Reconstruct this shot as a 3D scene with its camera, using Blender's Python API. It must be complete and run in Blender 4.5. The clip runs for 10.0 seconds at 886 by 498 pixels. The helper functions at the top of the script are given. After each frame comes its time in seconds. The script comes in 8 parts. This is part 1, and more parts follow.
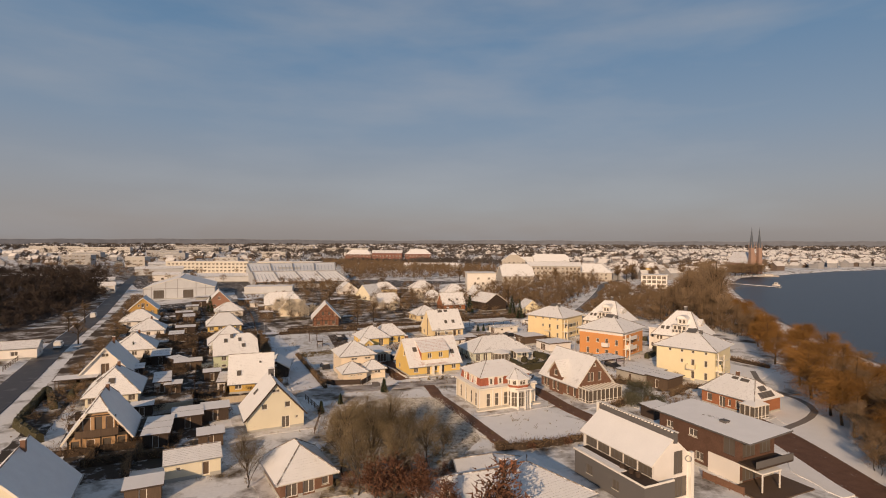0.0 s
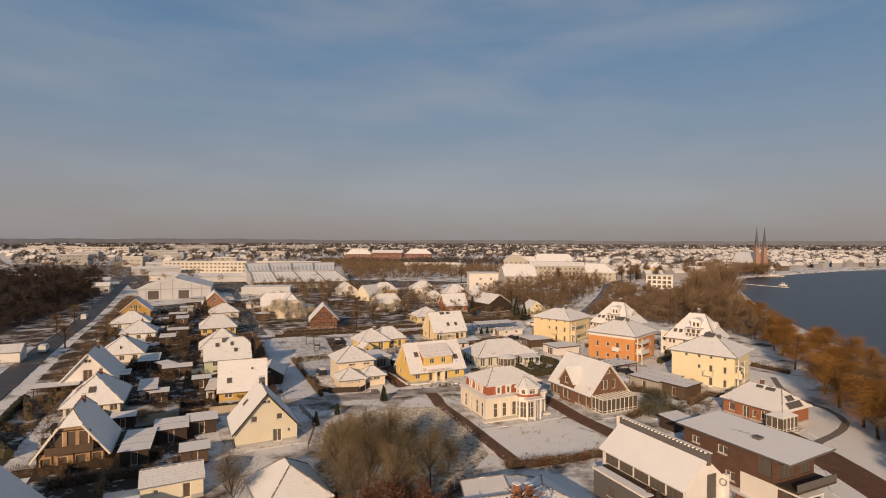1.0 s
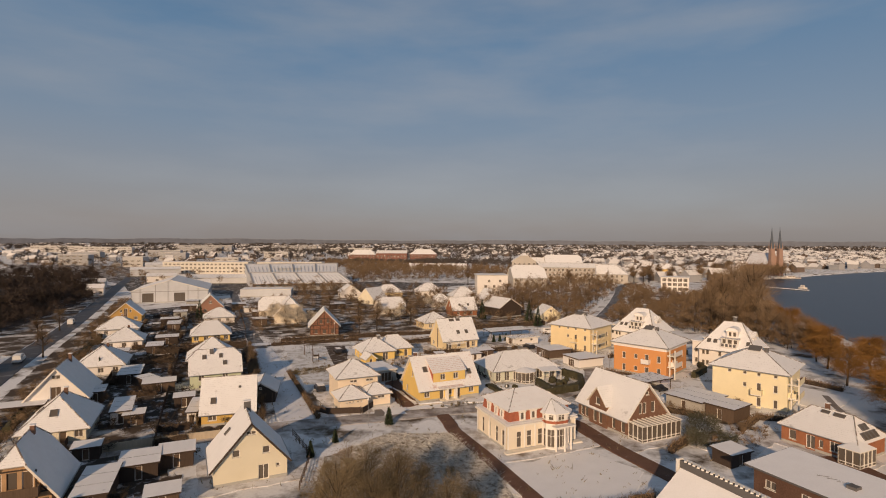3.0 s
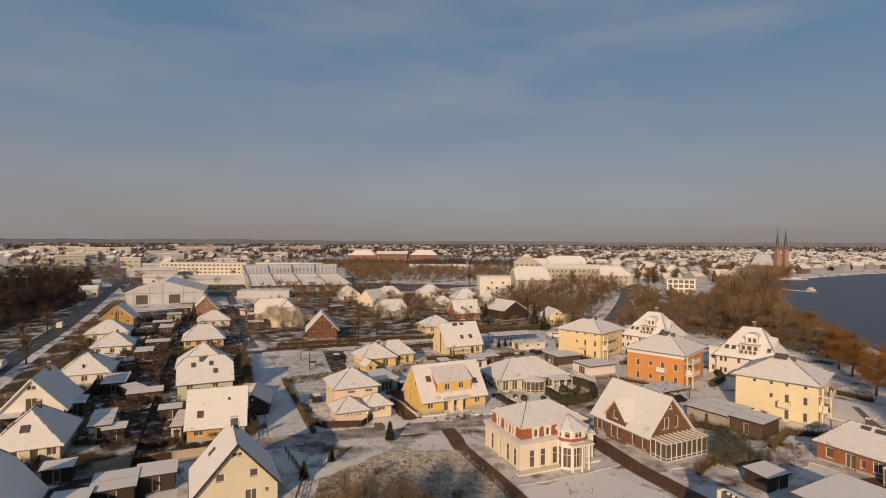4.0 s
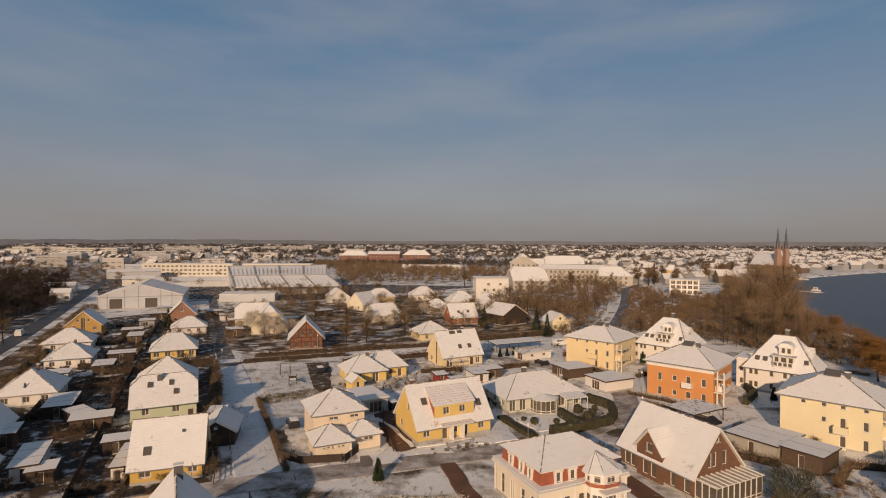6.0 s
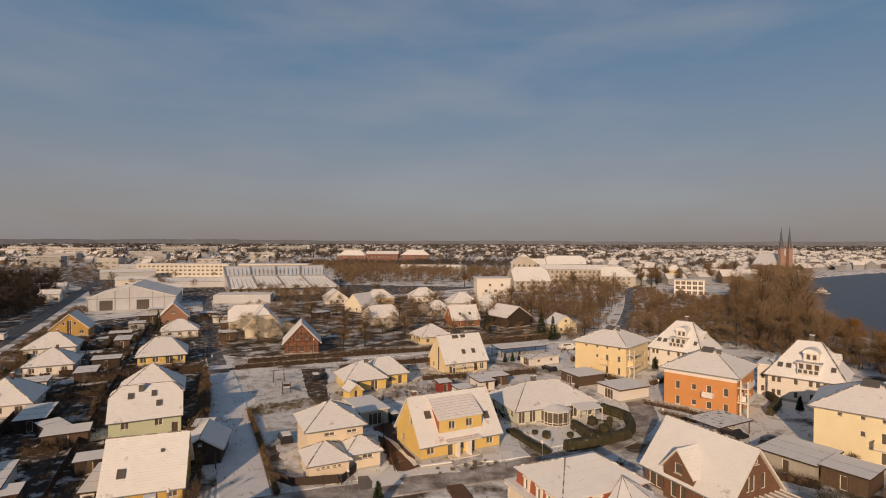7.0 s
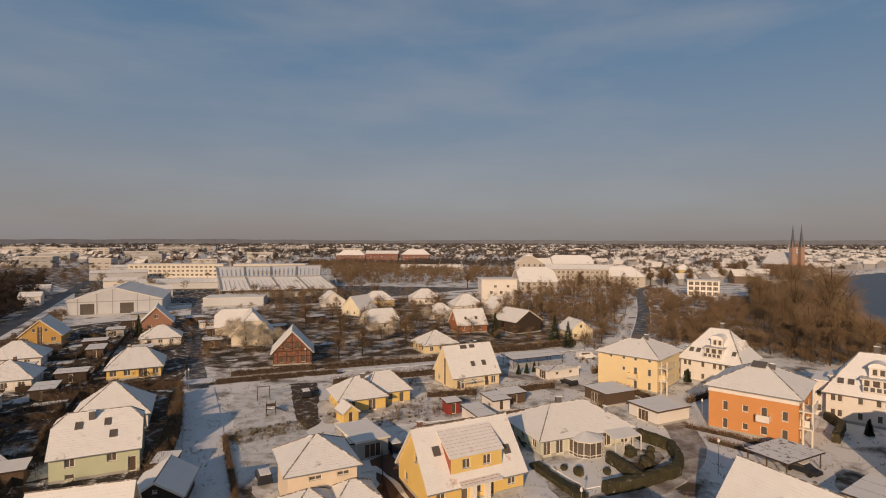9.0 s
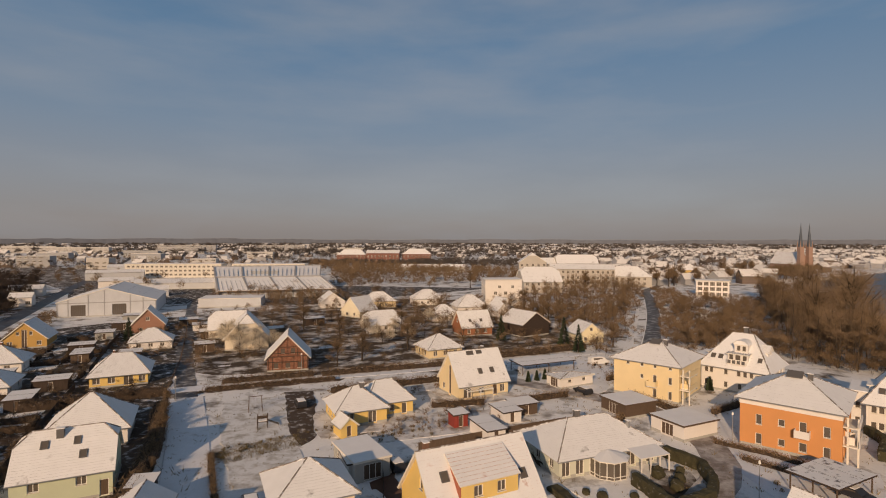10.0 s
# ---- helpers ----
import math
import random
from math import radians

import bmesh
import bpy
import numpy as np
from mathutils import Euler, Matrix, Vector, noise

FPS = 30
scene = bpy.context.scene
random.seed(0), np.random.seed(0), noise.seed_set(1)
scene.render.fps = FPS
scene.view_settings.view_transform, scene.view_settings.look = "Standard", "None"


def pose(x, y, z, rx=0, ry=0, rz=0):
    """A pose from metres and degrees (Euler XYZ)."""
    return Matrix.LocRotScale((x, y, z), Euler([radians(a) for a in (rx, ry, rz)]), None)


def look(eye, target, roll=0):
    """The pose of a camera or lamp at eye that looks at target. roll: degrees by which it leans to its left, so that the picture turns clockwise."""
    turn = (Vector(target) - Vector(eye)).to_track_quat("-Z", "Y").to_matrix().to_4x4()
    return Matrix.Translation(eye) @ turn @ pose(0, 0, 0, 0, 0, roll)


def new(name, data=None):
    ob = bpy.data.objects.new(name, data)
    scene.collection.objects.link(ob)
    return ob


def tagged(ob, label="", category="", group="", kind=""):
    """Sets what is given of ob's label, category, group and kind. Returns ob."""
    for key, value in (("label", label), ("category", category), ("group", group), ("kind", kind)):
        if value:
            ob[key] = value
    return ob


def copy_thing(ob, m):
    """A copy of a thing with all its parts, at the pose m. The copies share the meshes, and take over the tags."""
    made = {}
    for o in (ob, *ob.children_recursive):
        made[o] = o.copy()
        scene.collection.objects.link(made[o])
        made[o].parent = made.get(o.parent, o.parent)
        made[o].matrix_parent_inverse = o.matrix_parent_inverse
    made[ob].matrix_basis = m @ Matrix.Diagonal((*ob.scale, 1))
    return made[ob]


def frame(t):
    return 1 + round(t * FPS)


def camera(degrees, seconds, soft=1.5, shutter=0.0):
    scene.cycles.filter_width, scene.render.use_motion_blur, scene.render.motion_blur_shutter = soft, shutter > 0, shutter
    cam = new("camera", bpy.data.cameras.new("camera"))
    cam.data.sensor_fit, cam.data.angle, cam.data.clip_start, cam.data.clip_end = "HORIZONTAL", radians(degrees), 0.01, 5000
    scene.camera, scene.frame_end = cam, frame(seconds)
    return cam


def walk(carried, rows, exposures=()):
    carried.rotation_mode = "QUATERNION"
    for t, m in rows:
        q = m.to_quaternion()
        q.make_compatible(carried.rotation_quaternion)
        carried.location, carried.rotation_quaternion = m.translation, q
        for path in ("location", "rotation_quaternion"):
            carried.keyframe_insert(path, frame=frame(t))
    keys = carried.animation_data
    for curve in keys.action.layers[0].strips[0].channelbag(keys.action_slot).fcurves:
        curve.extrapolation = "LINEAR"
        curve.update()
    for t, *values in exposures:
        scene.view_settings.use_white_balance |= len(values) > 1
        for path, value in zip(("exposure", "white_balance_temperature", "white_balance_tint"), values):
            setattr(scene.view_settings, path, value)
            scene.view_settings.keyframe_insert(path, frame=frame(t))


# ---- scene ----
cam = camera(80.0, 10.0, soft=1.05)
PATH = [
    (0, (6.724, -4.649, 32.57), (6.562, -2.656, 32.54), 0.2),
    (0.5, (6.073, -1.185, 32.521), (5.911, 0.808, 32.491), 0.2),
    (1, (5.505, 2.191, 32.404), (5.342, 4.184, 32.373), 0.2),
    (1.5, (4.792, 5.363, 32.399), (4.63, 7.356, 32.369), 0.2),
    (2, (4.016, 8.809, 32.462), (3.849, 10.802, 32.432), 0.2),
    (2.5, (3.391, 11.976, 32.569), (3.215, 13.967, 32.538), 0.2),
    (4, (1.24, 22.104, 32.613), (1.061, 24.096, 32.585), 0.3),
    (4.5, (0.598, 25.703, 32.618), (0.424, 27.695, 32.59), 0.3),
    (5, (0.254, 29.427, 32.586), (0.086, 31.42, 32.557), 0.2),
    (5.5, (-0.244, 33.165, 32.511), (-0.403, 35.159, 32.483), 0.2),
    (7, (-2.574, 43.742, 32.413), (-2.718, 45.737, 32.384), 0.2),
    (7.5, (-3.283, 47.297, 32.371), (-3.43, 49.291, 32.342), 0.2),
    (8, (-3.987, 51.117, 32.318), (-4.137, 53.111, 32.289), 0.2),
    (8.5, (-4.699, 54.684, 32.146), (-4.845, 56.678, 32.116), 0.2),
    (9, (-5.15, 58.372, 32.141), (-5.293, 60.367, 32.11), 0.1),
    (9.5, (-5.891, 62.131, 31.968), (-6.032, 64.125, 31.937), 0.1),
    (10, (-6.603, 65.968, 31.971), (-6.749, 67.962, 31.938), 0.1),
]
walk(cam, [(t, look(eye, target, roll)) for t, eye, target, roll in PATH], [(0, 0.06, 6500, 13), (2.5, -0.02, 6500, 13), (5.0, -0.12, 6500, 13), (10.0, -0.13, 6500, 13)])

# ---- light ----
SUN_AZ, SUN_EL = radians(-103.5), radians(18.6)
world = bpy.data.worlds.new("winter_sky")
scene.world = world
world.use_nodes = True


def build_world():
    nt = world.node_tree
    nt.nodes.clear()
    N, L = nt.nodes.new, nt.links.new
    out, bg = N("ShaderNodeOutputWorld"), N("ShaderNodeBackground")
    sky = N("ShaderNodeTexSky")
    sky.sky_type, sky.sun_disc = "NISHITA", False
    sky.sun_elevation, sky.sun_rotation = SUN_EL, radians(90) - SUN_AZ
    sky.air_density, sky.dust_density, sky.ozone_density = 1.0, 2.0, 2.0
    geo, sep = N("ShaderNodeTexCoord"), N("ShaderNodeSeparateXYZ")
    L(geo.outputs["Generated"], sep.inputs[0])
    # haze bands from the horizon up
    ramp = N("ShaderNodeValToRGB")
    ramp.color_ramp.elements[0].position, ramp.color_ramp.elements[0].color = 0.0, (0.285, 0.255, 0.235, 1)
    ramp.color_ramp.elements[1].position, ramp.color_ramp.elements[1].color = 0.47, (0.078, 0.175, 0.30, 1)
    top = ramp.color_ramp.elements.new(0.62)
    top.color = (0.075, 0.10, 0.128, 1)
    for p, c in ((0.03, (0.30, 0.272, 0.26, 1)), (0.10, (0.275, 0.285, 0.305, 1)), (0.20, (0.20, 0.262, 0.335, 1)), (0.33, (0.125, 0.22, 0.335, 1))):
        e = ramp.color_ramp.elements.new(p)
        e.color = c
    L(sep.outputs["Z"], ramp.inputs[0])
    # thin streaks of high cloud, drawn out along the horizon
    mp = N("ShaderNodeMapping")
    mp.inputs["Scale"].default_value = (1.6, 1.0, 6.5)
    L(geo.outputs["Generated"], mp.inputs[0])
    n1 = N("ShaderNodeTexNoise")
    n1.inputs["Scale"].default_value, n1.inputs["Detail"].default_value, n1.inputs["Roughness"].default_value = 1.7, 5.0, 0.52
    L(mp.outputs[0], n1.inputs["Vector"])
    mr = N("ShaderNodeMapRange")
    mr.inputs["From Min"].default_value, mr.inputs["From Max"].default_value, mr.inputs["To Max"].default_value = 0.42, 0.78, 0.62
    L(n1.outputs["Fac"], mr.inputs["Value"])
    cloud = N("ShaderNodeMixRGB")
    cloud.inputs["Color2"].default_value = (0.33, 0.345, 0.365, 1)
    L(mr.outputs[0], cloud.inputs["Fac"])
    L(ramp.outputs[0], cloud.inputs["Color1"])
    mix = N("ShaderNodeMixRGB")
    mix.inputs["Fac"].default_value = 0.88
    scale = N("ShaderNodeMixRGB")
    scale.blend_type = "MULTIPLY"
    scale.inputs["Fac"].default_value, scale.inputs["Color2"].default_value = 1.0, (0.1, 0.1, 0.1, 1)
    L(sky.outputs[0], scale.inputs["Color1"])
    L(scale.outputs[0], mix.inputs["Color1"])
    L(cloud.outputs[0], mix.inputs["Color2"])
    L(mix.outputs[0], bg.inputs["Color"])
    bg.inputs["Strength"].default_value = 1.0
    L(bg.outputs[0], out.inputs[0])


build_world()
sun_data = bpy.data.lights.new("sun", "SUN")
sun_data.energy, sun_data.angle, sun_data.color = 3.7, radians(0.6), (1.0, 0.685, 0.405)
sun = new("sun", sun_data)
sun.matrix_world = look((math.cos(SUN_AZ) * 300, math.sin(SUN_AZ) * 300, math.tan(SUN_EL) * 300), (0, 0, 0))


# ---- materials ----
def material(name, color, rough=0.8, var=0.12, scale=1.5, fine=18.0, second=None, patch=0.5, soft=0.08, pscale=0.6, bump=0.15, metal=0.0, spec=0.3, random_tint=0.0, streak=None):
    """A surface with grain at two scales, and patches of a second colour where one is given."""
    m = bpy.data.materials.new(name)
    m.use_nodes = True
    nt = m.node_tree
    N, L = nt.nodes.new, nt.links.new
    p = nt.nodes["Principled BSDF"]
    p.inputs["Roughness"].default_value, p.inputs["Metallic"].default_value = rough, metal
    p.inputs["Specular IOR Level"].default_value = spec
    co = N("ShaderNodeTexCoord")
    if streak:
        mp = N("ShaderNodeMapping")
        mp.inputs["Scale"].default_value = streak
        L(co.outputs["Object"], mp.inputs[0])
        where = mp.outputs[0]
    else:
        where = co.outputs["Object"]
    big, small = N("ShaderNodeTexNoise"), N("ShaderNodeTexNoise")
    big.inputs["Scale"].default_value, small.inputs["Scale"].default_value = scale, fine
    big.inputs["Detail"].default_value = small.inputs["Detail"].default_value = 4
    L(where, big.inputs["Vector"]), L(where, small.inputs["Vector"])
    add = N("ShaderNodeMath")
    add.operation = "ADD"
    L(big.outputs["Fac"], add.inputs[0]), L(small.outputs["Fac"], add.inputs[1])
    rng = N("ShaderNodeMapRange")
    rng.inputs["From Min"].default_value, rng.inputs["From Max"].default_value = 0.6, 1.4
    rng.inputs["To Min"].default_value, rng.inputs["To Max"].default_value = 1 - var, 1 + var
    L(add.outputs[0], rng.inputs["Value"])
    mul = N("ShaderNodeMixRGB")
    mul.blend_type = "MULTIPLY"
    mul.inputs["Fac"].default_value = 1.0
    src = None
    if second:
        pn = N("ShaderNodeTexNoise")
        pn.inputs["Scale"].default_value, pn.inputs["Detail"].default_value, pn.inputs["Roughness"].default_value = pscale, 6, 0.62
        L(where, pn.inputs["Vector"])
        pr = N("ShaderNodeMapRange")
        pr.inputs["From Min"].default_value, pr.inputs["From Max"].default_value = patch - soft, patch + soft
        L(pn.outputs["Fac"], pr.inputs["Value"])
        mx = N("ShaderNodeMixRGB")
        mx.inputs["Color1"].default_value, mx.inputs["Color2"].default_value = (*color, 1), (*second, 1)
        L(pr.outputs[0], mx.inputs["Fac"])
        src = mx.outputs[0]
    elif random_tint:
        oi, hs = N("ShaderNodeObjectInfo"), N("ShaderNodeMapRange")
        hs.inputs["To Min"].default_value, hs.inputs["To Max"].default_value = 1 - random_tint, 1 + random_tint
        L(oi.outputs["Random"], hs.inputs["Value"])
        tm = N("ShaderNodeMixRGB")
        tm.blend_type = "MULTIPLY"
        tm.inputs["Fac"].default_value, tm.inputs["Color1"].default_value = 1.0, (*color, 1)
        L(hs.outputs[0], tm.inputs["Color2"])
        src = tm.outputs[0]
    if src is None:
        mul.inputs["Color1"].default_value = (*color, 1)
    else:
        L(src, mul.inputs["Color1"])
    L(rng.outputs[0], mul.inputs["Color2"])
    L(mul.outputs[0], p.inputs["Base Color"])
    if bump:
        b = N("ShaderNodeBump")
        b.inputs["Strength"].default_value, b.inputs["Distance"].default_value = bump, 0.05
        L(add.outputs[0], b.inputs["Height"]), L(b.outputs[0], p.inputs["Normal"])
    return m


SNOW = (0.83, 0.835, 0.85)
M = {}
M["snow"] = material("snow", (0.89, 0.89, 0.90), 0.75, 0.05, 0.5, 6, bump=0.3)
M["ground"] = material("snowy_ground", SNOW, 0.85, 0.10, 0.06, 2.0, second=(0.10, 0.075, 0.05), patch=0.57, soft=0.07, pscale=0.11, bump=0.5)
M["roof_red"] = material("snow_on_red_tiles", SNOW, 0.8, 0.06, 0.7, 9, second=(0.40, 0.16, 0.10), patch=0.70, soft=0.06, pscale=0.35, bump=0.2)
M["roof_dark"] = material("snow_on_dark_tiles", SNOW, 0.8, 0.06, 0.7, 9, second=(0.10, 0.09, 0.09), patch=0.70, soft=0.06, pscale=0.35, bump=0.2)
M["tile_red"] = material("red_roof_tiles", (0.36, 0.12, 0.07), 0.7, 0.25, 2, 14)
M["tile_dark"] = material("dark_roof_tiles", (0.09, 0.085, 0.09), 0.6, 0.25, 2, 14)
for key, col in dict(cream=(0.72, 0.67, 0.53), butter=(0.80, 0.72, 0.50), yellow=(0.75, 0.545, 0.19), pale=(0.79, 0.65, 0.40), orange=(0.64, 0.30, 0.115), white=(0.78, 0.75, 0.72), pink=(0.76, 0.655, 0.52), ochre=(0.62, 0.42, 0.13), green=(0.56, 0.61, 0.45), grey=(0.42, 0.42, 0.40), ivory=(0.78, 0.71, 0.59), celadon=(0.62, 0.63, 0.53), darkgrey=(0.13, 0.125, 0.125), beige=(0.47, 0.44, 0.40), gold=(0.52, 0.33, 0.11), terracotta=(0.34, 0.19, 0.135), factory=(0.66, 0.63, 0.57), block=(0.47, 0.46, 0.45)).items():
    M[key] = material(key + "_render", col, 0.85, 0.07, 0.4, 12, bump=0.1)
M["brick"] = material("brown_brick", (0.16, 0.088, 0.06), 0.85, 0.25, 1.0, 22, second=(0.21, 0.12, 0.08), patch=0.5, soft=0.15, pscale=5)
M["redbrick"] = material("red_brick", (0.31, 0.125, 0.065), 0.85, 0.22, 1.0, 22, second=(0.36, 0.16, 0.085), patch=0.5, soft=0.15, pscale=5)
M["darkbrick"] = material("dark_brown_brick", (0.105, 0.058, 0.042), 0.85, 0.25, 1.0, 22, second=(0.145, 0.085, 0.06), patch=0.5, soft=0.15, pscale=5)
M["oldbrick"] = material("old_dark_brick", (0.20, 0.09, 0.058), 0.9, 0.3, 1.0, 14, second=(0.28, 0.15, 0.10), patch=0.55, soft=0.1, pscale=2)
M["infill"] = material("brown_infill", (0.44, 0.285, 0.16), 0.85, 0.2, 0.8, 12)
M["garden"] = material("dark_garden_with_snow", (0.075, 0.054, 0.038), 0.95, 0.35, 0.5, 5, second=(0.74, 0.73, 0.73), patch=0.555, soft=0.08, pscale=0.16, bump=0.8)
M["wood"] = material("brown_wood", (0.115, 0.08, 0.056), 0.7, 0.3, 1.2, 10, streak=(6, 6, 0.6))
M["darkwood"] = material("dark_wood", (0.06, 0.043, 0.034), 0.75, 0.3, 1.2, 10, streak=(6, 6, 0.6))
M["beigewood"] = material("weathered_pale_wood", (0.50, 0.43, 0.33), 0.75, 0.2, 1.2, 10, streak=(6, 6, 0.6))
M["frame"] = material("white_frame", (0.80, 0.78, 0.74), 0.5, 0.04, 2, 20, bump=0.0)
M["trim"] = material("pale_trim", (0.78, 0.74, 0.66), 0.7, 0.06, 1, 15)
M["metal"] = material("zinc", (0.42, 0.43, 0.44), 0.45, 0.12, 2, 15, metal=0.7)
M["asphalt"] = material("wet_asphalt", (0.085, 0.082, 0.085), 0.6, 0.25, 0.4, 8, second=(0.46, 0.45, 0.45), patch=0.57, soft=0.08, pscale=0.35, bump=0.1)
M["mainroad"] = material("slushy_asphalt", (0.075, 0.072, 0.075), 0.55, 0.25, 0.3, 6, second=(0.32, 0.31, 0.31), patch=0.66, soft=0.10, pscale=0.22, bump=0.1)
M["street"] = material("snowy_street", (0.22, 0.19, 0.175), 0.7, 0.25, 0.4, 8, second=(0.60, 0.58, 0.58), patch=0.52, soft=0.12, pscale=0.28, bump=0.1)
M["track"] = material("trodden_snow", (0.78, 0.80, 0.85), 0.7, 0.10, 0.4, 5, second=(0.48, 0.46, 0.45), patch=0.66, soft=0.08, pscale=0.5)
M["hedge"] = material("dark_hedge", (0.06, 0.055, 0.03), 0.9, 0.4, 1.0, 9, second=(0.30, 0.29, 0.28), patch=0.66, soft=0.05, pscale=1.6, bump=0.8)
M["thin"] = material("thin_snow_over_lawn", (0.76, 0.76, 0.78), 0.85, 0.10, 0.3, 5, second=(0.19, 0.145, 0.108), patch=0.585, soft=0.13, pscale=0.33, bump=0.5)
M["lot"] = material("grassy_snow", (0.74, 0.75, 0.77), 0.85, 0.12, 0.3, 5, second=(0.26, 0.22, 0.16), patch=0.60, soft=0.14, pscale=0.45, bump=0.5)
M["frosty"] = material("frosted_rough_grass", (0.60, 0.58, 0.54), 0.9, 0.35, 0.8, 7, second=(0.15, 0.11, 0.06), patch=0.52, soft=0.12, pscale=1.1, bump=0.9)
M["walk"] = material("grey_path", (0.22, 0.20, 0.19), 0.85, 0.2, 0.5, 7)
M["soilwalk"] = material("brown_earth_path", (0.15, 0.083, 0.058), 0.9, 0.3, 0.5, 7, second=(0.5, 0.48, 0.47), patch=0.70, soft=0.06, pscale=0.8, bump=0.4)
M["roof_patchy"] = material("patchy_snow_on_felt", SNOW, 0.8, 0.06, 0.7, 9, second=(0.13, 0.12, 0.13), patch=0.60, soft=0.04, pscale=0.9)
M["soil"] = material("bare_soil", (0.077, 0.057, 0.045), 0.95, 0.3, 0.6, 6, second=(0.6, 0.6, 0.62), patch=0.62, soft=0.08, pscale=0.7, bump=0.6)
M["bark"] = material("bark", (0.055, 0.042, 0.032), 0.95, 0.3, 1, 10)
M["twig"] = material("brown_twigs", (0.215, 0.15, 0.09), 0.9, 0.3, 0.4, 4, bump=0)
M["golden"] = material("golden_grey_twigs", (0.215, 0.168, 0.10), 0.9, 0.3, 0.4, 4, bump=0)
M["willow"] = material("orange_willow_twigs", (0.24, 0.125, 0.036), 0.9, 0.4, 0.25, 3, bump=0)
M["birch"] = material("pale_twigs", (0.27, 0.195, 0.125), 0.9, 0.3, 0.4, 4, bump=0)
M["fir"] = material("conifer_needles", (0.035, 0.05, 0.028), 0.9, 0.4, 1.5, 10, bump=0)
M["frostfir"] = material("frosted_needles", (0.105, 0.105, 0.07), 0.9, 0.4, 1.5, 10, second=(0.4, 0.39, 0.36), patch=0.62, soft=0.05, pscale=1.5, bump=0)
M["murk"] = material("far_grey_brown_twigs", (0.098, 0.085, 0.078), 0.95, 0.25, 0.02, 0.4, bump=0)
M["dusk"] = material("dark_forest_twigs", (0.062, 0.048, 0.041), 0.95, 0.3, 0.4, 4, bump=0)
# church brick paled towards pink, distance haze put into its colour
M["church_brick"] = material("haze_paled_brick", (0.36, 0.245, 0.20), 0.9, 0.15, 0.2, 2, bump=0)
M["hospital_brick"] = material("dull_red_brick", (0.22, 0.11, 0.088), 0.9, 0.15, 0.1, 2, bump=0)
# bluish cast of the far walls is haze put into the colour
M["town_a"] = material("haze_tinted_walls", (0.32, 0.325, 0.345), 0.9, 0.2, 0.05, 1, bump=0)
M["town_b"] = material("far_brown_walls", (0.16, 0.125, 0.105), 0.9, 0.2, 0.05, 1, bump=0)
M["town_roof"] = material("far_snowy_roofs", (0.72, 0.71, 0.71), 0.85, 0.1, 0.05, 1, second=(0.14, 0.12, 0.115), patch=0.58, soft=0.05, pscale=0.12, bump=0)
M["rust"] = material("rust_brown_leaves", (0.14, 0.068, 0.042), 0.9, 0.35, 0.5, 4, bump=0)
# sheet wall and concrete greys carry a painted bluish cast of haze
M["hall_wall"] = material("grey_sheet_wall", (0.53, 0.55, 0.585), 0.7, 0.12, 0.3, 4, bump=0.05)
M["far_grey"] = material("haze_tinted_concrete", (0.34, 0.345, 0.36), 0.9, 0.15, 0.1, 2, bump=0)
M["ridge"] = material("dark_ridge_tiles", (0.20, 0.17, 0.15), 0.8, 0.25, 2, 12, second=(0.7, 0.7, 0.7), patch=0.55, soft=0.05, pscale=1.5)
M["yard"] = material("trampled_yard", (0.06, 0.052, 0.046), 0.95, 0.3, 0.4, 5, second=(0.78, 0.78, 0.81), patch=0.58, soft=0.06, pscale=0.42, bump=0.6)
M["wild"] = material("withered_brush", (0.24, 0.19, 0.10), 0.9, 0.35, 0.5, 4, bump=0)
M["water"] = material("lake_water", (0.05, 0.058, 0.076), 0.35, 0.1, 0.05, 0.5, bump=1.0, spec=0.28)
M["rime"] = material("rimed_twigs", (0.64, 0.58, 0.48), 0.9, 0.3, 0.4, 4, bump=0)
M["litter"] = material("leaf_litter", (0.05, 0.04, 0.036), 0.95, 0.35, 0.4, 5, second=(0.45, 0.44, 0.46), patch=0.62, soft=0.06, pscale=0.3, bump=0.6)
M["hoar"] = material("frosted_grass", (0.68, 0.66, 0.62), 0.9, 0.25, 0.4, 5, bump=0)


def glass():
    m = bpy.data.materials.new("window_glass")
    m.use_nodes = True
    p = m.node_tree.nodes["Principled BSDF"]
    p.inputs["Base Color"].default_value = (0.125, 0.108, 0.092, 1)
    p.inputs["Roughness"].default_value = 0.08
    p.inputs["Specular IOR Level"].default_value = 0.5
    return m


M["glass"] = glass()
M["frosted"] = material("frosted_glass", (0.42, 0.39, 0.36), 0.4, 0.15, 0.8, 5, bump=0.05, spec=0.5)


# ---- mesh helpers ----
def finish(name, bm, mat, smooth=False):
    me = bpy.data.meshes.new(name)
    bm.normal_update()
    bm.to_mesh(me)
    bm.free()
    for one in mat if isinstance(mat, (list, tuple)) else [mat]:
        me.materials.append(M[one])
    if smooth:
        for f in me.polygons:
            f.use_smooth = True
    return me


def part(name, bm, mat, parent, label="", m=None):
    ob = new(name, finish(name, bm, mat))
    ob.parent = parent
    if m is not None:
        ob.matrix_basis = m
    return tagged(ob, label)


def shared(name, me, parent, m):
    ob = new(name, me)
    ob.parent, ob.matrix_basis = parent, m
    return ob


def thing(name, label, category, m, group=""):
    ob = new(name)
    ob.matrix_basis = m
    return tagged(ob, label, category, group)


def setting(name, bm, mat, label="", category=""):
    return tagged(new(name, finish(name, bm, mat)), label, category, kind="structure")


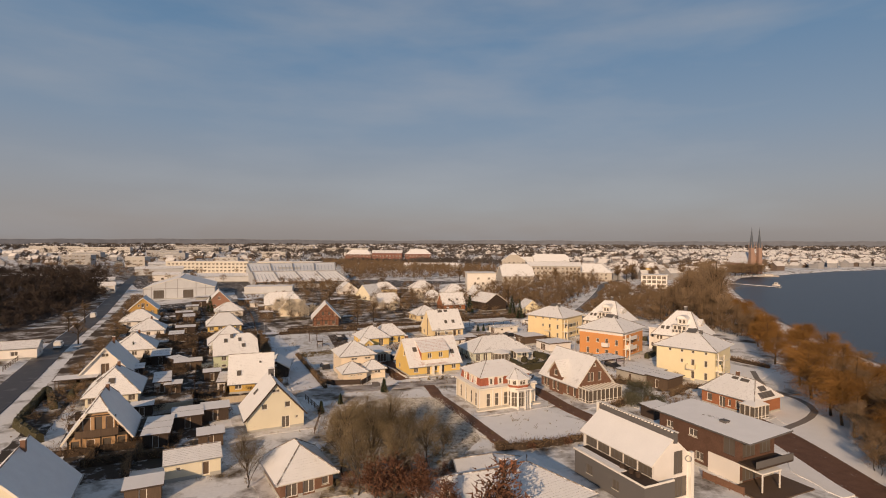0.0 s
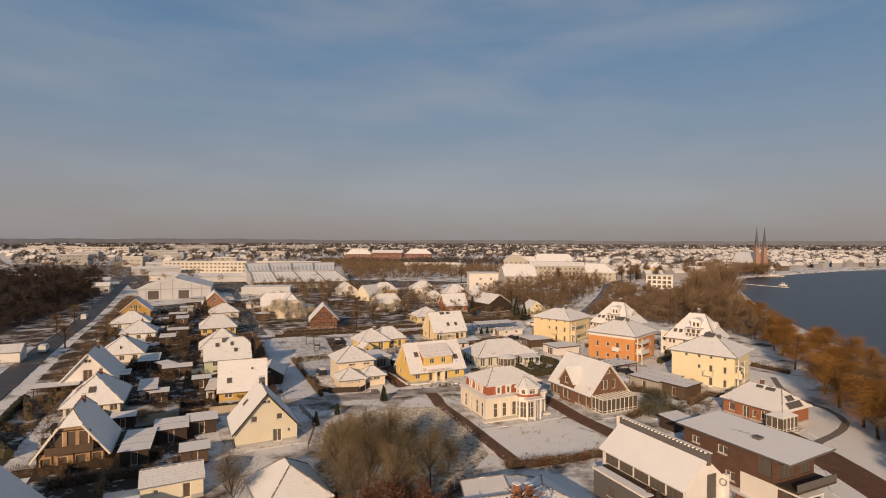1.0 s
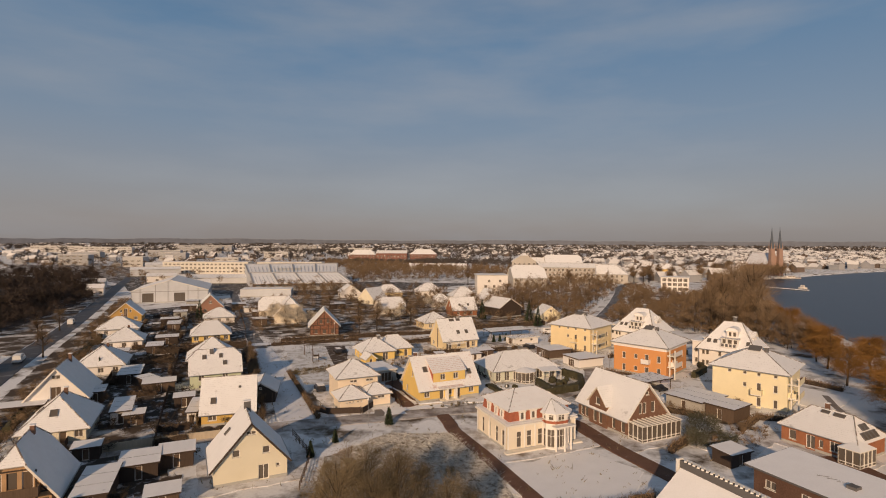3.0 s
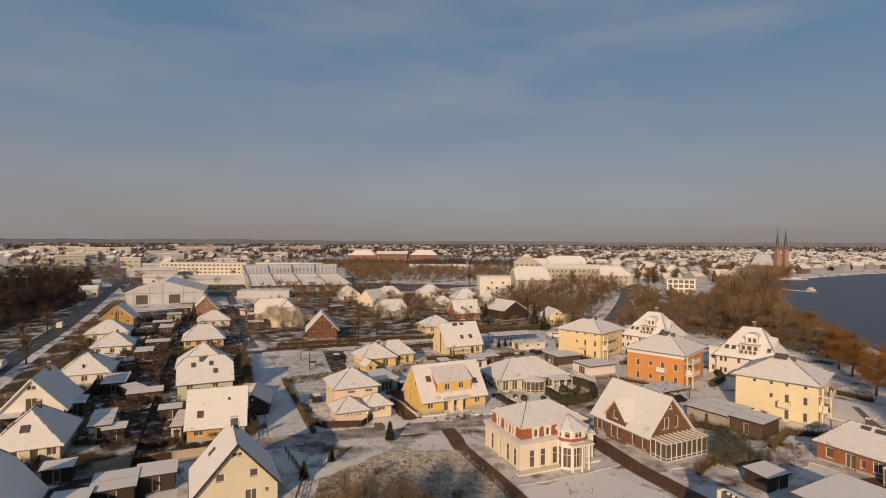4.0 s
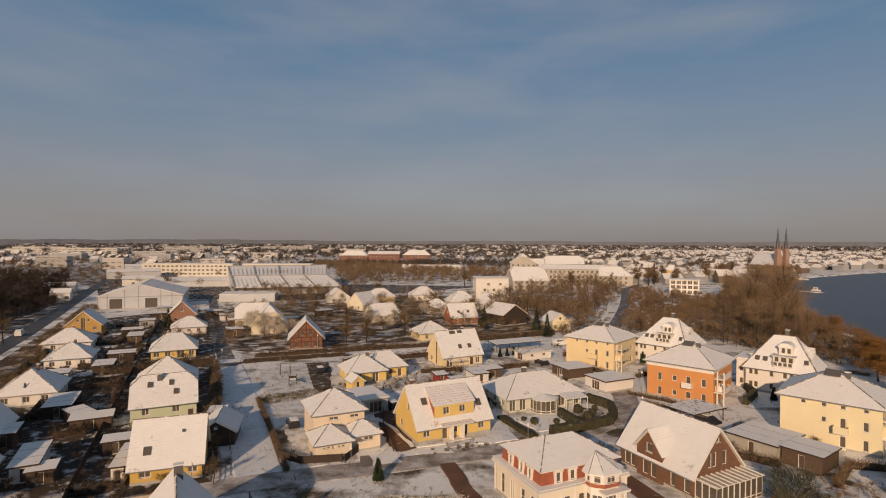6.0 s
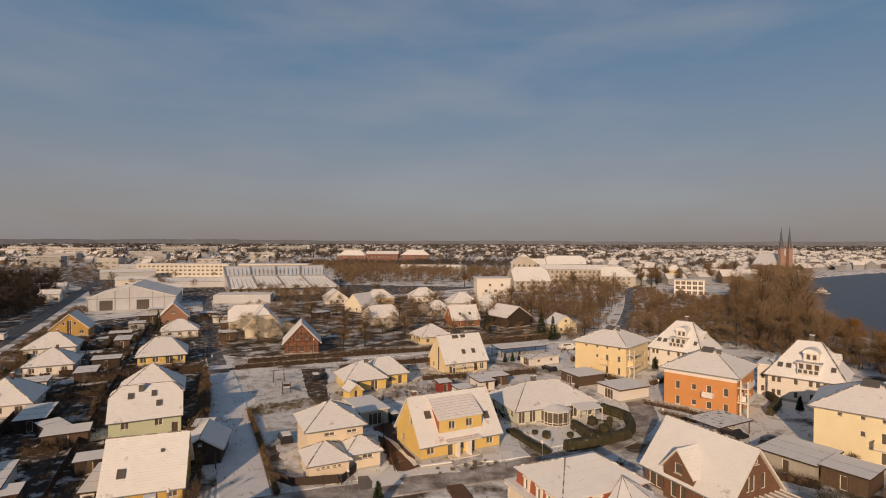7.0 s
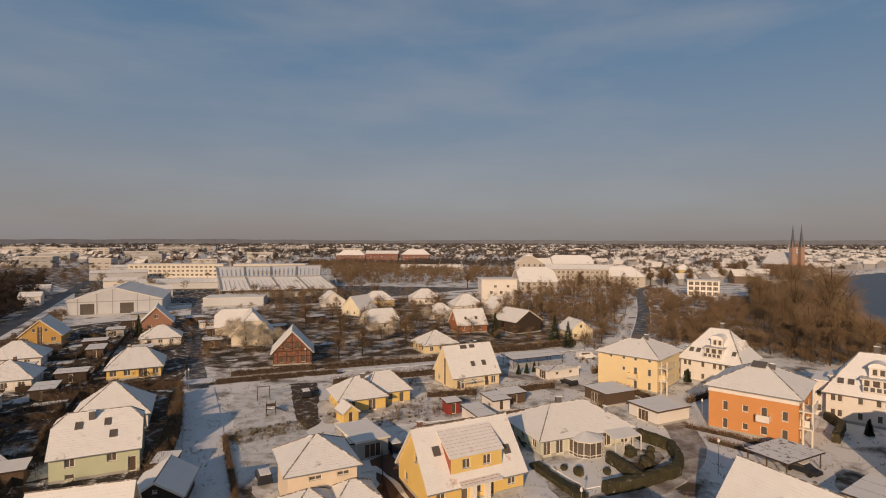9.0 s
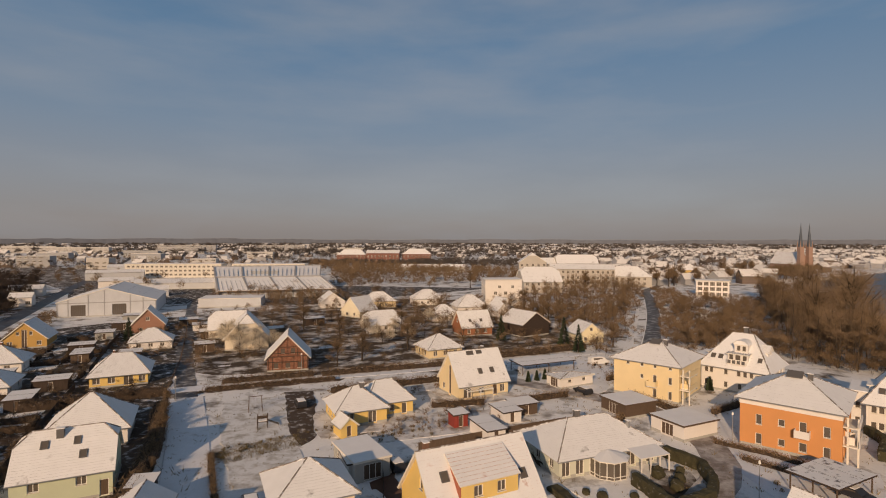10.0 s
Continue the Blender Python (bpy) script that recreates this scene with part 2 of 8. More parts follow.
def quad(bm, pts, mat=0):
    f = bm.faces.new([bm.verts.new(p) for p in pts])
    f.material_index = mat
    return f


def box(bm, x0, y0, z0, x1, y1, z1, mat=0):
    v = [bm.verts.new((x, y, z)) for z in (z0, z1) for y in (y0, y1) for x in (x0, x1)]
    for idx in ((0, 2, 3, 1), (4, 5, 7, 6), (0, 1, 5, 4), (2, 6, 7, 3), (0, 4, 6, 2), (1, 3, 7, 5)):
        bm.faces.new([v[i] for i in idx]).material_index = mat


def boxed(*b, mat=0):
    bm = bmesh.new()
    box(bm, *b, mat=mat)
    return bm


def tube(bm, a, b, r0, r1, sides=6, mat=0):
    a, b = Vector(a), Vector(b)
    d = (b - a).normalized()
    s = d.orthogonal().normalized()
    t = d.cross(s)
    ring = []
    for c, r in ((a, r0), (b, r1)):
        ring.append([bm.verts.new(c + (s * math.cos(k * math.tau / sides) + t * math.sin(k * math.tau / sides)) * r) for k in range(sides)])
    for k in range(sides):
        j = (k + 1) % sides
        bm.faces.new((ring[0][k], ring[0][j], ring[1][j], ring[1][k])).material_index = mat


# ---- houses ----
SIDES = {"S": (0, -1), "E": (1, 0), "N": (0, 1), "W": (-1, 0)}


def side_frame(side, w, d):
    """Origin at the left foot of a wall seen from outside, its direction, and the way out."""
    n = Vector((*SIDES[side], 0))
    u = Vector((-n.y, n.x, 0))
    length = w if side in "SN" else d
    out = d / 2 if side in "SN" else w / 2
    return n * out - u * length / 2, u, n, length


def wall_panel(bm, o, u, n, length, top, openings, z0=0.0, reveal=0.16, inset=0.0):
    """A wall face with a stepped or sloping top line and real openings with reveals."""
    def zt(x):
        for (xa, za), (xb, zb) in zip(top, top[1:]):
            if xa - 1e-6 <= x <= xb + 1e-6:
                return za + (zb - za) * (x - xa) / max(xb - xa, 1e-6)
        return top[-1][1]
    xs = sorted({0.0, length, *[p[0] for p in top if 0 < p[0] < length], *[v for a in openings for v in a[:2]]})
    at = lambda x, z, k=0.0: o + u * x + Vector((0, 0, z)) - n * k
    for xa, xb in zip(xs, xs[1:]):
        if xb - xa < 1e-4:
            continue
        z = z0
        for oa in sorted((a for a in openings if a[0] <= xa + 1e-4 and a[1] >= xb - 1e-4), key=lambda a: a[2]):
            if oa[2] > z + 1e-3:
                quad(bm, (at(xa, z), at(xb, z), at(xb, oa[2]), at(xa, oa[2])))
            z = oa[3]
        ta, tb = zt(xa + 1e-5), zt(xb - 1e-5)
        if ta > z + 1e-3 or tb > z + 1e-3:
            quad(bm, (at(xa, z), at(xb, z), at(xb, max(tb, z + 1e-3)), at(xa, max(ta, z + 1e-3))))
    for xa, xb, za, zb in (a[:4] for a in openings):
        for p, q in (((xa, za), (xb, za)), ((xb, za), (xb, zb)), ((xb, zb), (xa, zb)), ((xa, zb), (xa, za))):
            quad(bm, (at(*q), at(*p), at(*p, reveal), at(*q, reveal)))


WINDOWS = {}


def lattice(bars, rails, y0, y1):
    """A frame of upright bars and level rails as one closed mesh."""
    bm, known = bmesh.new(), {}
    xs, zs = sorted({v for a in bars for v in a}), sorted({v for a in rails for v in a})
    solid = lambda i, k: 0 <= i < len(xs) - 1 and 0 <= k < len(zs) - 1 and (any(a <= (xs[i] + xs[i + 1]) / 2 <= b for a, b in bars) or any(a <= (zs[k] + zs[k + 1]) / 2 <= b for a, b in rails))

    def at(i, k, y):
        if (i, k, y) not in known:
            known[i, k, y] = bm.verts.new((xs[i], y, zs[k]))
        return known[i, k, y]
    for i in range(len(xs) - 1):
        for k in range(len(zs) - 1):
            if not solid(i, k):
                continue
            ring = ((i, k), (i + 1, k), (i + 1, k + 1), (i, k + 1))
            bm.faces.new([at(*c, y0) for c in ring])
            bm.faces.new([at(*c, y1) for c in ring[::-1]])
            for (a, c), (di, dk) in zip(zip(ring, ring[1:] + ring[:1]), ((0, -1), (1, 0), (0, 1), (-1, 0))):
                if not solid(i + di, k + dk):
                    bm.faces.new((at(*c, y0), at(*a, y0), at(*a, y1), at(*c, y1)))
    return bm


def window_meshes(w, h, kind):
    """Frame with bars, pane and sill of one window size, shared by all windows of that size."""
    key = (round(w, 2), round(h, 2), kind)
    if key not in WINDOWS:
        f = 0.09 if kind != "shop" else 0.06
        bars = [(-w / 2, -w / 2 + f)] + [(-w / 2 + k * w / max(1, round(w / 0.75)) - 0.04, -w / 2 + k * w / max(1, round(w / 0.75)) + 0.04) for k in range(1, max(1, round(w / 0.75)))] + [(w / 2 - f, w / 2)]
        rails = [(0, f)] + ([(h * 0.62, h * 0.62 + 0.05)] if kind == "cross" else []) + [(h - f, h)]
        bm = lattice(bars, rails, 0.02, 0.10)
        frame_me = finish("window_frame", bm, {"wood": "wood", "shop": "darkgrey"}.get(kind, "frame"))
        bm = bmesh.new()
        if kind == "door":
            box(bm, -w / 2 + f, 0.04, f, w / 2 - f, 0.08, h - f)
        else:
            quad(bm, ((-w / 2, 0.06, 0), (w / 2, 0.06, 0), (w / 2, 0.06, h), (-w / 2, 0.06, h)))
        pane_me = finish("pane", bm, "wood" if kind == "door" else "glass")
        sill_me = finish("window_sill", boxed(-w / 2 - 0.06, -0.08, -0.06, w / 2 + 0.06, 0.12, 0.0), "trim")
        WINDOWS[key] = frame_me, pane_me, sill_me
    return WINDOWS[key]


def put_window(parent, o, u, n, x, z, w, h, kind, surround=None):
    m = Matrix.Translation(o + u * x + Vector((0, 0, z)) - n * 0.09) @ Matrix((( u.x, -n.x, 0, 0), (u.y, -n.y, 0, 0), (0, 0, 1, 0), (0, 0, 0, 1)))
    fm, pm, sm = window_meshes(w, h, kind)
    win = shared("door" if kind == "door" else "window", fm, parent, m)
    shared("door_leaf" if kind == "door" else "pane", pm, win, Matrix())
    if h < 1.9:
        shared("window_sill", sm, win, Matrix.Translation((0, -0.09, 0)))
    if surround:
        bm, s = bmesh.new(), 0.16
        box(bm, -w / 2 - s, -0.13, -s, -w / 2, -0.085, h + s), box(bm, w / 2, -0.13, -s, w / 2 + s, -0.085, h + s)
        box(bm, -w / 2, -0.13, h, w / 2, -0.085, h + s), box(bm, -w / 2, -0.13, -s, w / 2, -0.085, -0.061)
        part("surround", bm, surround, win)
    return win


def roof_slope(bm, e0, e1, r1, r0, thick=0.24, course=0.36, lift=0.05):
    """One roof plane: a slab whose upper side steps down course by course."""
    e0, e1, r1, r0 = (Vector(p) for p in (e0, e1, r1, r0))
    nor = (e1 - e0).cross((r0 + r1) / 2 - (e0 + e1) / 2).normalized()
    count = max(1, round(((r0 + r1) / 2 - (e0 + e1) / 2).length / course))
    for k in range(count):
        a, b = k / count, (k + 1) / count
        p0, p1, q1, q0 = e0.lerp(r0, a), e1.lerp(r1, a), e1.lerp(r1, b), e0.lerp(r0, b)
        lo = nor * lift
        if (q1 - q0).length < 0.02:
            f = bm.faces.new([bm.verts.new(p) for p in (p0 + lo, p1 + lo, q1)])
            f.material_index = 0
        else:
            quad(bm, (p0 + lo, p1 + lo, q1, q0), 0)
        if k and lift:
            quad(bm, (p0, p1, p1 + lo, p0 + lo), 1)
    dn = nor * -thick
    lo = nor * lift
    quad(bm, (e0 + dn, e1 + dn, e1 + lo, e0 + lo), 2)
    if (r1 - r0).length < 0.02:
        bm.faces.new([bm.verts.new(p) for p in (r1 + dn, e1 + dn, e0 + dn)]).material_index = 2
    else:
        quad(bm, (r0 + dn, r1 + dn, e1 + dn, e0 + dn), 2)
    quad(bm, (r0 + dn, e0 + dn, e0 + lo, r0 + lo * 0.5), 2), quad(bm, (e1 + dn, r1 + dn, r1 + lo * 0.5, e1 + lo), 2)


def house(name, label, x, y, yaw, w, d, eave, ridge, wall="cream", kind="gable", axis="x", roof="dark", over=0.5, openings=None, ridge_len=None, clip=0.6, chimneys=(), skylights=(), win="plain", surround=None, plinth=True, course=0.36, z=0.0, category="house", group="", lift=0.016, fascia="trim", gutter=True):
    """A dwelling: walls with real openings, a tiled roof under snow, windows, doors, chimneys, gutters. axis: the way the ridge runs. Local front is S."""
    th = thing(name, label, category, pose(x, y, z, 0, 0, yaw), group)
    swap = axis == "y"
    W, D = (d, w) if swap else (w, d)  # along and across the ridge
    turn = (lambda p: Vector((-p[1], p[0], p[2]))) if swap else (lambda p: Vector(p))
    rise = ridge - eave
    drop = over * rise / (D / 2)
    hw, hd = W / 2 + over * 0.7, D / 2 + over
    ez = eave - drop
    bm = bmesh.new()
    if kind == "flat":
        box(bm, -w / 2 - over, -d / 2 - over, eave, w / 2 + over, d / 2 + over, eave + 0.28, 2)
        quad(bm, ((-w / 2 - over, -d / 2 - over, eave + 0.284), (w / 2 + over, -d / 2 - over, eave + 0.284), (w / 2 + over, d / 2 + over, eave + 0.284), (-w / 2 - over, d / 2 + over, eave + 0.284)), 0)
    elif kind == "gable":
        for s in (-1, 1):
            roof_slope(bm, turn((-hw * -s, hd * s, ez)), turn((hw * -s, hd * s, ez)), turn((hw * -s, 0, ridge)), turn((-hw * -s, 0, ridge)), course=course, lift=lift)
    elif kind == "half":
        zc = eave + rise * clip
        yc, rl = (D / 2) * (1 - clip), W / 2 - (D / 2) * (1 - clip) * 0.9
        for s in (-1, 1):
            roof_slope(bm, turn((hw * s, hd * s, ez)), turn((-hw * s, hd * s, ez)), turn((-hw * s, yc * s, zc)), turn((hw * s, yc * s, zc)), course=course, lift=lift)
            roof_slope(bm, turn((hw * s, yc * s, zc)), turn((-hw * s, yc * s, zc)), turn((-rl * s, 0, ridge)), turn((rl * s, 0, ridge)), course=course, lift=lift)
            roof_slope(bm, turn((hw * s, -yc * s, zc)), turn((hw * s, yc * s, zc)), turn((rl * s, 0, ridge)), turn((rl * s, 0, ridge)), course=course, lift=lift)
    else:  # hip
        rl = (ridge_len if ridge_len is not None else max(0.0, W - D)) / 2
        hw = W / 2 + over
        for s in (-1, 1):
            roof_slope(bm, turn((hw * s, hd * s, ez)), turn((-hw * s, hd * s, ez)), turn((-rl * s, 0, ridge)), turn((rl * s, 0, ridge)), course=course, lift=lift)
            roof_slope(bm, turn((hw * s, -hd * s, ez)), turn((hw * s, hd * s, ez)), turn((rl * s, 0, ridge)), turn((rl * s, 0, ridge)), course=course, lift=lift)
    part("roof", bm, ["snow" if kind == "flat" else "roof_" + roof, "tile_" + roof, fascia], th, "snow-covered flat roof" if kind == "flat" else "snow-covered tiled roof")
    if kind == "gable":
        lines = [((-hw, 0, ridge + 0.02), (hw, 0, ridge + 0.02))]
    elif kind == "flat":
        lines = []
    else:
        lines = [((-rl - 0.05, 0, ridge + 0.02), (rl + 0.05, 0, ridge + 0.02))] if rl > 0.2 else []
        lines += [((sx * hw, sy * (yc if kind == "half" else hd), (zc if kind == "half" else ez) + 0.05), (sx * rl, 0, ridge + 0.02)) for sx in (-1, 1) for sy in (-1, 1)]
    for a, c in lines:
        rb = bmesh.new()
        tube(rb, turn(a), turn(c), 0.085, 0.085, 5)
        part("ridge_tiles", rb, "ridge", th, "dark ridge tiles dusted with snow")
    wb = bmesh.new()
    for side in "SENW":
        o, u, n, length = side_frame(side, w, d)
        is_gable = kind in ("gable", "half") and (side in "EW") != swap
        if is_gable:
            up = eave + rise * (clip if kind == "half" else 1) - 0.15
            inner = (length / 2) * (1 - (clip if kind == "half" else 1))
            top = [(0, eave - 0.12), (length / 2 - inner, up), (length / 2 + inner, up), (length, eave - 0.12)] if inner > 0.01 else [(0, eave - 0.12), (length / 2, up), (length, eave - 0.12)]
        else:
            top = [(0, eave - 0.02 if kind == "flat" else eave - 0.1), (length, eave - 0.02 if kind == "flat" else eave - 0.1)]
        holes = []
        for item in (openings or {}).get(side, ()):
            cx, cz, ww, hh = item[:4]
            holes.append((cx - ww / 2 + length / 2, cx + ww / 2 + length / 2, cz, cz + hh))
            put_window(th, o, u, n, cx + length / 2, cz, ww, hh, item[4] if len(item) > 4 else win, surround)
        wall_panel(wb, o, u, n, length, top, holes)
    part("wall", wb, wall, th)
    if plinth:
        pb = bmesh.new()
        for side in "SENW":
            o, u, n, length = side_frame(side, w, d)
            cut = sorted((c[0] - c[2] / 2 + length / 2 - 0.05, c[0] + c[2] / 2 + length / 2 + 0.05) for c in (openings or {}).get(side, ()) if c[1] < 0.45)
            a = -0.04
            for c0, c1 in [*cut, (length + 0.04, 0)]:
                if c0 > a:
                    lo, hi = o + u * a - n * 0.05, o + u * c0 + n * 0.04
                    box(pb, min(lo.x, hi.x), min(lo.y, hi.y), -0.3, max(lo.x, hi.x), max(lo.y, hi.y), 0.4)
                a = c1
        part("plinth", pb, "grey", th)
    if gutter and kind != "flat":
        for s in (-1, 1):
            g = bmesh.new()
            tube(g, turn((-hw, (hd + 0.07) * s, ez - 0.06)), turn((hw, (hd + 0.07) * s, ez - 0.06)), 0.075, 0.075, 6)
            part("gutter", g, "metal", th)
    for c in chimneys:
        cxx, cyy, top_z = c[:3]
        cw = c[3] if len(c) > 3 else 0.5
        cb = bmesh.new()
        box(cb, cxx - cw / 2, cyy - 0.3, eave + 0.3, cxx + cw / 2, cyy + 0.3, top_z)
        ch = part("chimney", cb, c[4] if len(c) > 4 else "brick", th)
        part("chimney_cap", boxed(cxx - cw / 2 - 0.07, cyy - 0.37, top_z, cxx + cw / 2 + 0.07, cyy + 0.37, top_z + 0.1), "snow", ch)
    for s, along, v, sw, sh in skylights:
        g = 1 if s > 0 else -1
        if abs(s) == 2:  # on a hipped end
            p0 = Vector((hw * g, along, ez)).lerp(Vector((rl * g, along, ridge)), v)
            run = (Vector((rl * g, 0, ridge)) - Vector((hw * g, 0, ez))).normalized()
            across = turn((0, g, 0))
        else:
            p0 = Vector((along, hd * g, ez)).lerp(Vector((along, 0, ridge)), v)
            run = (Vector((0, 0, ridge)) - Vector((0, hd * g, ez))).normalized()
            across = turn((-g, 0, 0))
        p0, run = turn(p0), turn(run)
        nor = across.cross(run).normalized()
        m = Matrix(((across.x, run.x, nor.x, p0.x), (across.y, run.y, nor.y, p0.y), (across.z, run.z, nor.z, p0.z), (0, 0, 0, 1)))
        b = bmesh.new()
        f = 0.11
        box(b, -sw / 2, 0, 0, -sw / 2 + f, sh, 0.17), box(b, sw / 2 - f, 0, 0, sw / 2, sh, 0.17), box(b, -sw / 2 + f, 0, 0, sw / 2 - f, f, 0.17), box(b, -sw / 2 + f, sh - f, 0, sw / 2 - f, sh, 0.17)
        sl = part("roof_window", b, "darkgrey", th, "grey-framed glazed roof panel", m)
        b = bmesh.new()
        quad(b, ((-sw / 2 + f, f, 0.12), (sw / 2 - f, f, 0.12), (sw / 2 - f, sh - f, 0.12), (-sw / 2 + f, sh - f, 0.12)))
        part("pane", b, "glass", sl)
    return th


def shed(name, label, x, y, yaw, w, d, h, wall="wood", slope=0.25, over=0.3, snow="roof_dark", category="shed", posts=False, group="", z=0.0):
    """An outbuilding with a low single-pitch roof; as a carport it stands on posts."""
    th = thing(name, label, category, pose(x, y, z, 0, 0, yaw), group)
    b = bmesh.new()
    hw, hd = w / 2 + over, d / 2 + over
    roof_slope(b, (-hw, -hd, h), (hw, -hd, h), (hw, hd, h + slope), (-hw, hd, h + slope), thick=0.2, course=3.0, lift=0.03)
    part("roof", b, [snow, "tile_dark", "darkwood"], th, "flat roof under snow")
    if posts:
        me = finish("post", boxed(-0.07, -0.07, 0, 0.07, 0.07, h - 0.18), "wood")
        for sx in (-1, 0, 1):
            for sy in (-1, 1):
                shared("post", me, th, Matrix.Translation((sx * (w / 2 - 0.1), sy * (d / 2 - 0.1), 0)))
    else:
        b = bmesh.new()
        for side in "SENW":
            o, u, n, length = side_frame(side, w, d)
            zt = {"S": (h, h), "N": (h + slope, h + slope), "E": (h, h + slope), "W": (h + slope, h)}[side]
            hole = [(length / 2 - 0.45, length / 2 + 0.45, 0.05, min(2.0, h - 0.3))] if side == "S" else []
            wall_panel(b, o, u, n, length, [(0, zt[0] - 0.15), (length, zt[1] - 0.15)], hole)
            if hole:
                put_window(th, o, u, n, length / 2, 0.05, 0.9, min(1.95, h - 0.35), "door")
        part("wall", b, wall, th)
    return th


def dormer(th, rot, x, w, y0, y1, z0, z1, rise, kind="shed", wall="white", windows=(), roof="dark", cheek=None, over=0.25):
    """A dormer or cross gable that looks along local -y after a turn by rot degrees: its front at y0, running back to y1."""
    m = pose(0, 0, 0, 0, 0, rot)
    b = bmesh.new()
    up = [(0, z1), (w, z1)] if kind == "shed" else [(0, z1), (w / 2, z1 + rise - 0.1), (w, z1)]
    o = Vector((x - w / 2, y0, 0))
    u, n = Vector((1, 0, 0)), Vector((0, -1, 0))
    wall_panel(b, o, u, n, w, up, [(c - ww / 2 + w / 2, c + ww / 2 + w / 2, z, z + hh) for c, z, ww, hh in (q[:4] for q in windows)], z0)
    dm = part("dormer", b, wall, th, "", m)
    zb = z1 + (rise if kind == "shed" else 0)
    for side in (-1, 1):
        b = bmesh.new()
        e = x + side * w / 2
        ring = ((e, y1, z0), (e, y0, z0), (e, y0, z1), (e, y1, zb))
        quad(b, ring if side < 0 else ring[::-1])
        part("dormer_cheek", b, cheek or wall, dm)
    for q in windows:
        put_window(dm, o, u, n, q[0] + w / 2, q[1], q[2], q[3], q[4] if len(q) > 4 else "plain")
    b = bmesh.new()
    if kind == "shed":
        roof_slope(b, (x - w / 2 - over, y0 - over, z1 - 0.02), (x + w / 2 + over, y0 - over, z1 - 0.02), (x + w / 2 + over, y1, z1 + rise), (x - w / 2 - over, y1, z1 + rise), thick=0.14, course=0.5, lift=0.04)
    else:
        for s in (-1, 1):
            p, q = (x + s * (w / 2 + over), y0 - over, z1 - 2 * rise / w * over), (x + s * (w / 2 + over), y1, z1 - 2 * rise / w * over)
            r0, r1 = (x, y0 - over, z1 + rise), (x, y1, z1 + rise)
            if s > 0:
                roof_slope(b, p, q, r1, r0, thick=0.14, course=0.4, lift=0.04)
            else:
                roof_slope(b, q, p, r0, r1, thick=0.14, course=0.4, lift=0.04)
    part("dormer_roof", b, ["roof_" + roof, "tile_" + roof, "trim"], dm)
    return dm


def balcony(th, rot, x, y, z, w, depth, mat="white", rail="white"):
    """A slab with a closed or barred parapet, looking along local -y after a turn."""
    m = pose(0, 0, 0, 0, 0, rot)
    bal = part("balcony", boxed(x - w / 2, y - depth, z - 0.16, x + w / 2, y + 0.02, z), mat, th, "", m)
    b = bmesh.new()
    box(b, x - w / 2, y - depth, z, x + w / 2, y - depth + 0.08, z + 0.95)
    for s in (-1, 1):
        box(b, x + s * (w / 2 - 0.04) - 0.04, y - depth + 0.08, z, x + s * (w / 2 - 0.04) + 0.04, y, z + 0.95)
    part("parapet", b, rail, bal)
    return bal


def beams(th, side, w, d, segs, mat="darkwood", size=0.16):
    """Timber on a wall: straight pieces from x, z to x, z."""
    o, u, n, length = side_frame(side, w, d)
    for x0, z0, x1, z1 in segs:
        b = bmesh.new()
        p = o + u * (x0 + length / 2) + n * 0.03 + Vector((0, 0, z0))
        q = o + u * (x1 + length / 2) + n * 0.03 + Vector((0, 0, z1))
        dr = (q - p).normalized()
        s = dr.cross(n) * size / 2
        v = [b.verts.new(c + k * s + e * n * 0.05) for c in (p, q) for k in (-1, 1) for e in (-1, 1)]
        for idx in ((0, 1, 3, 2), (4, 6, 7, 5), (0, 4, 5, 1), (2, 3, 7, 6), (1, 5, 7, 3), (0, 2, 6, 4)):
            b.faces.new([v[i] for i in idx])
        part("beam", b, mat, th)


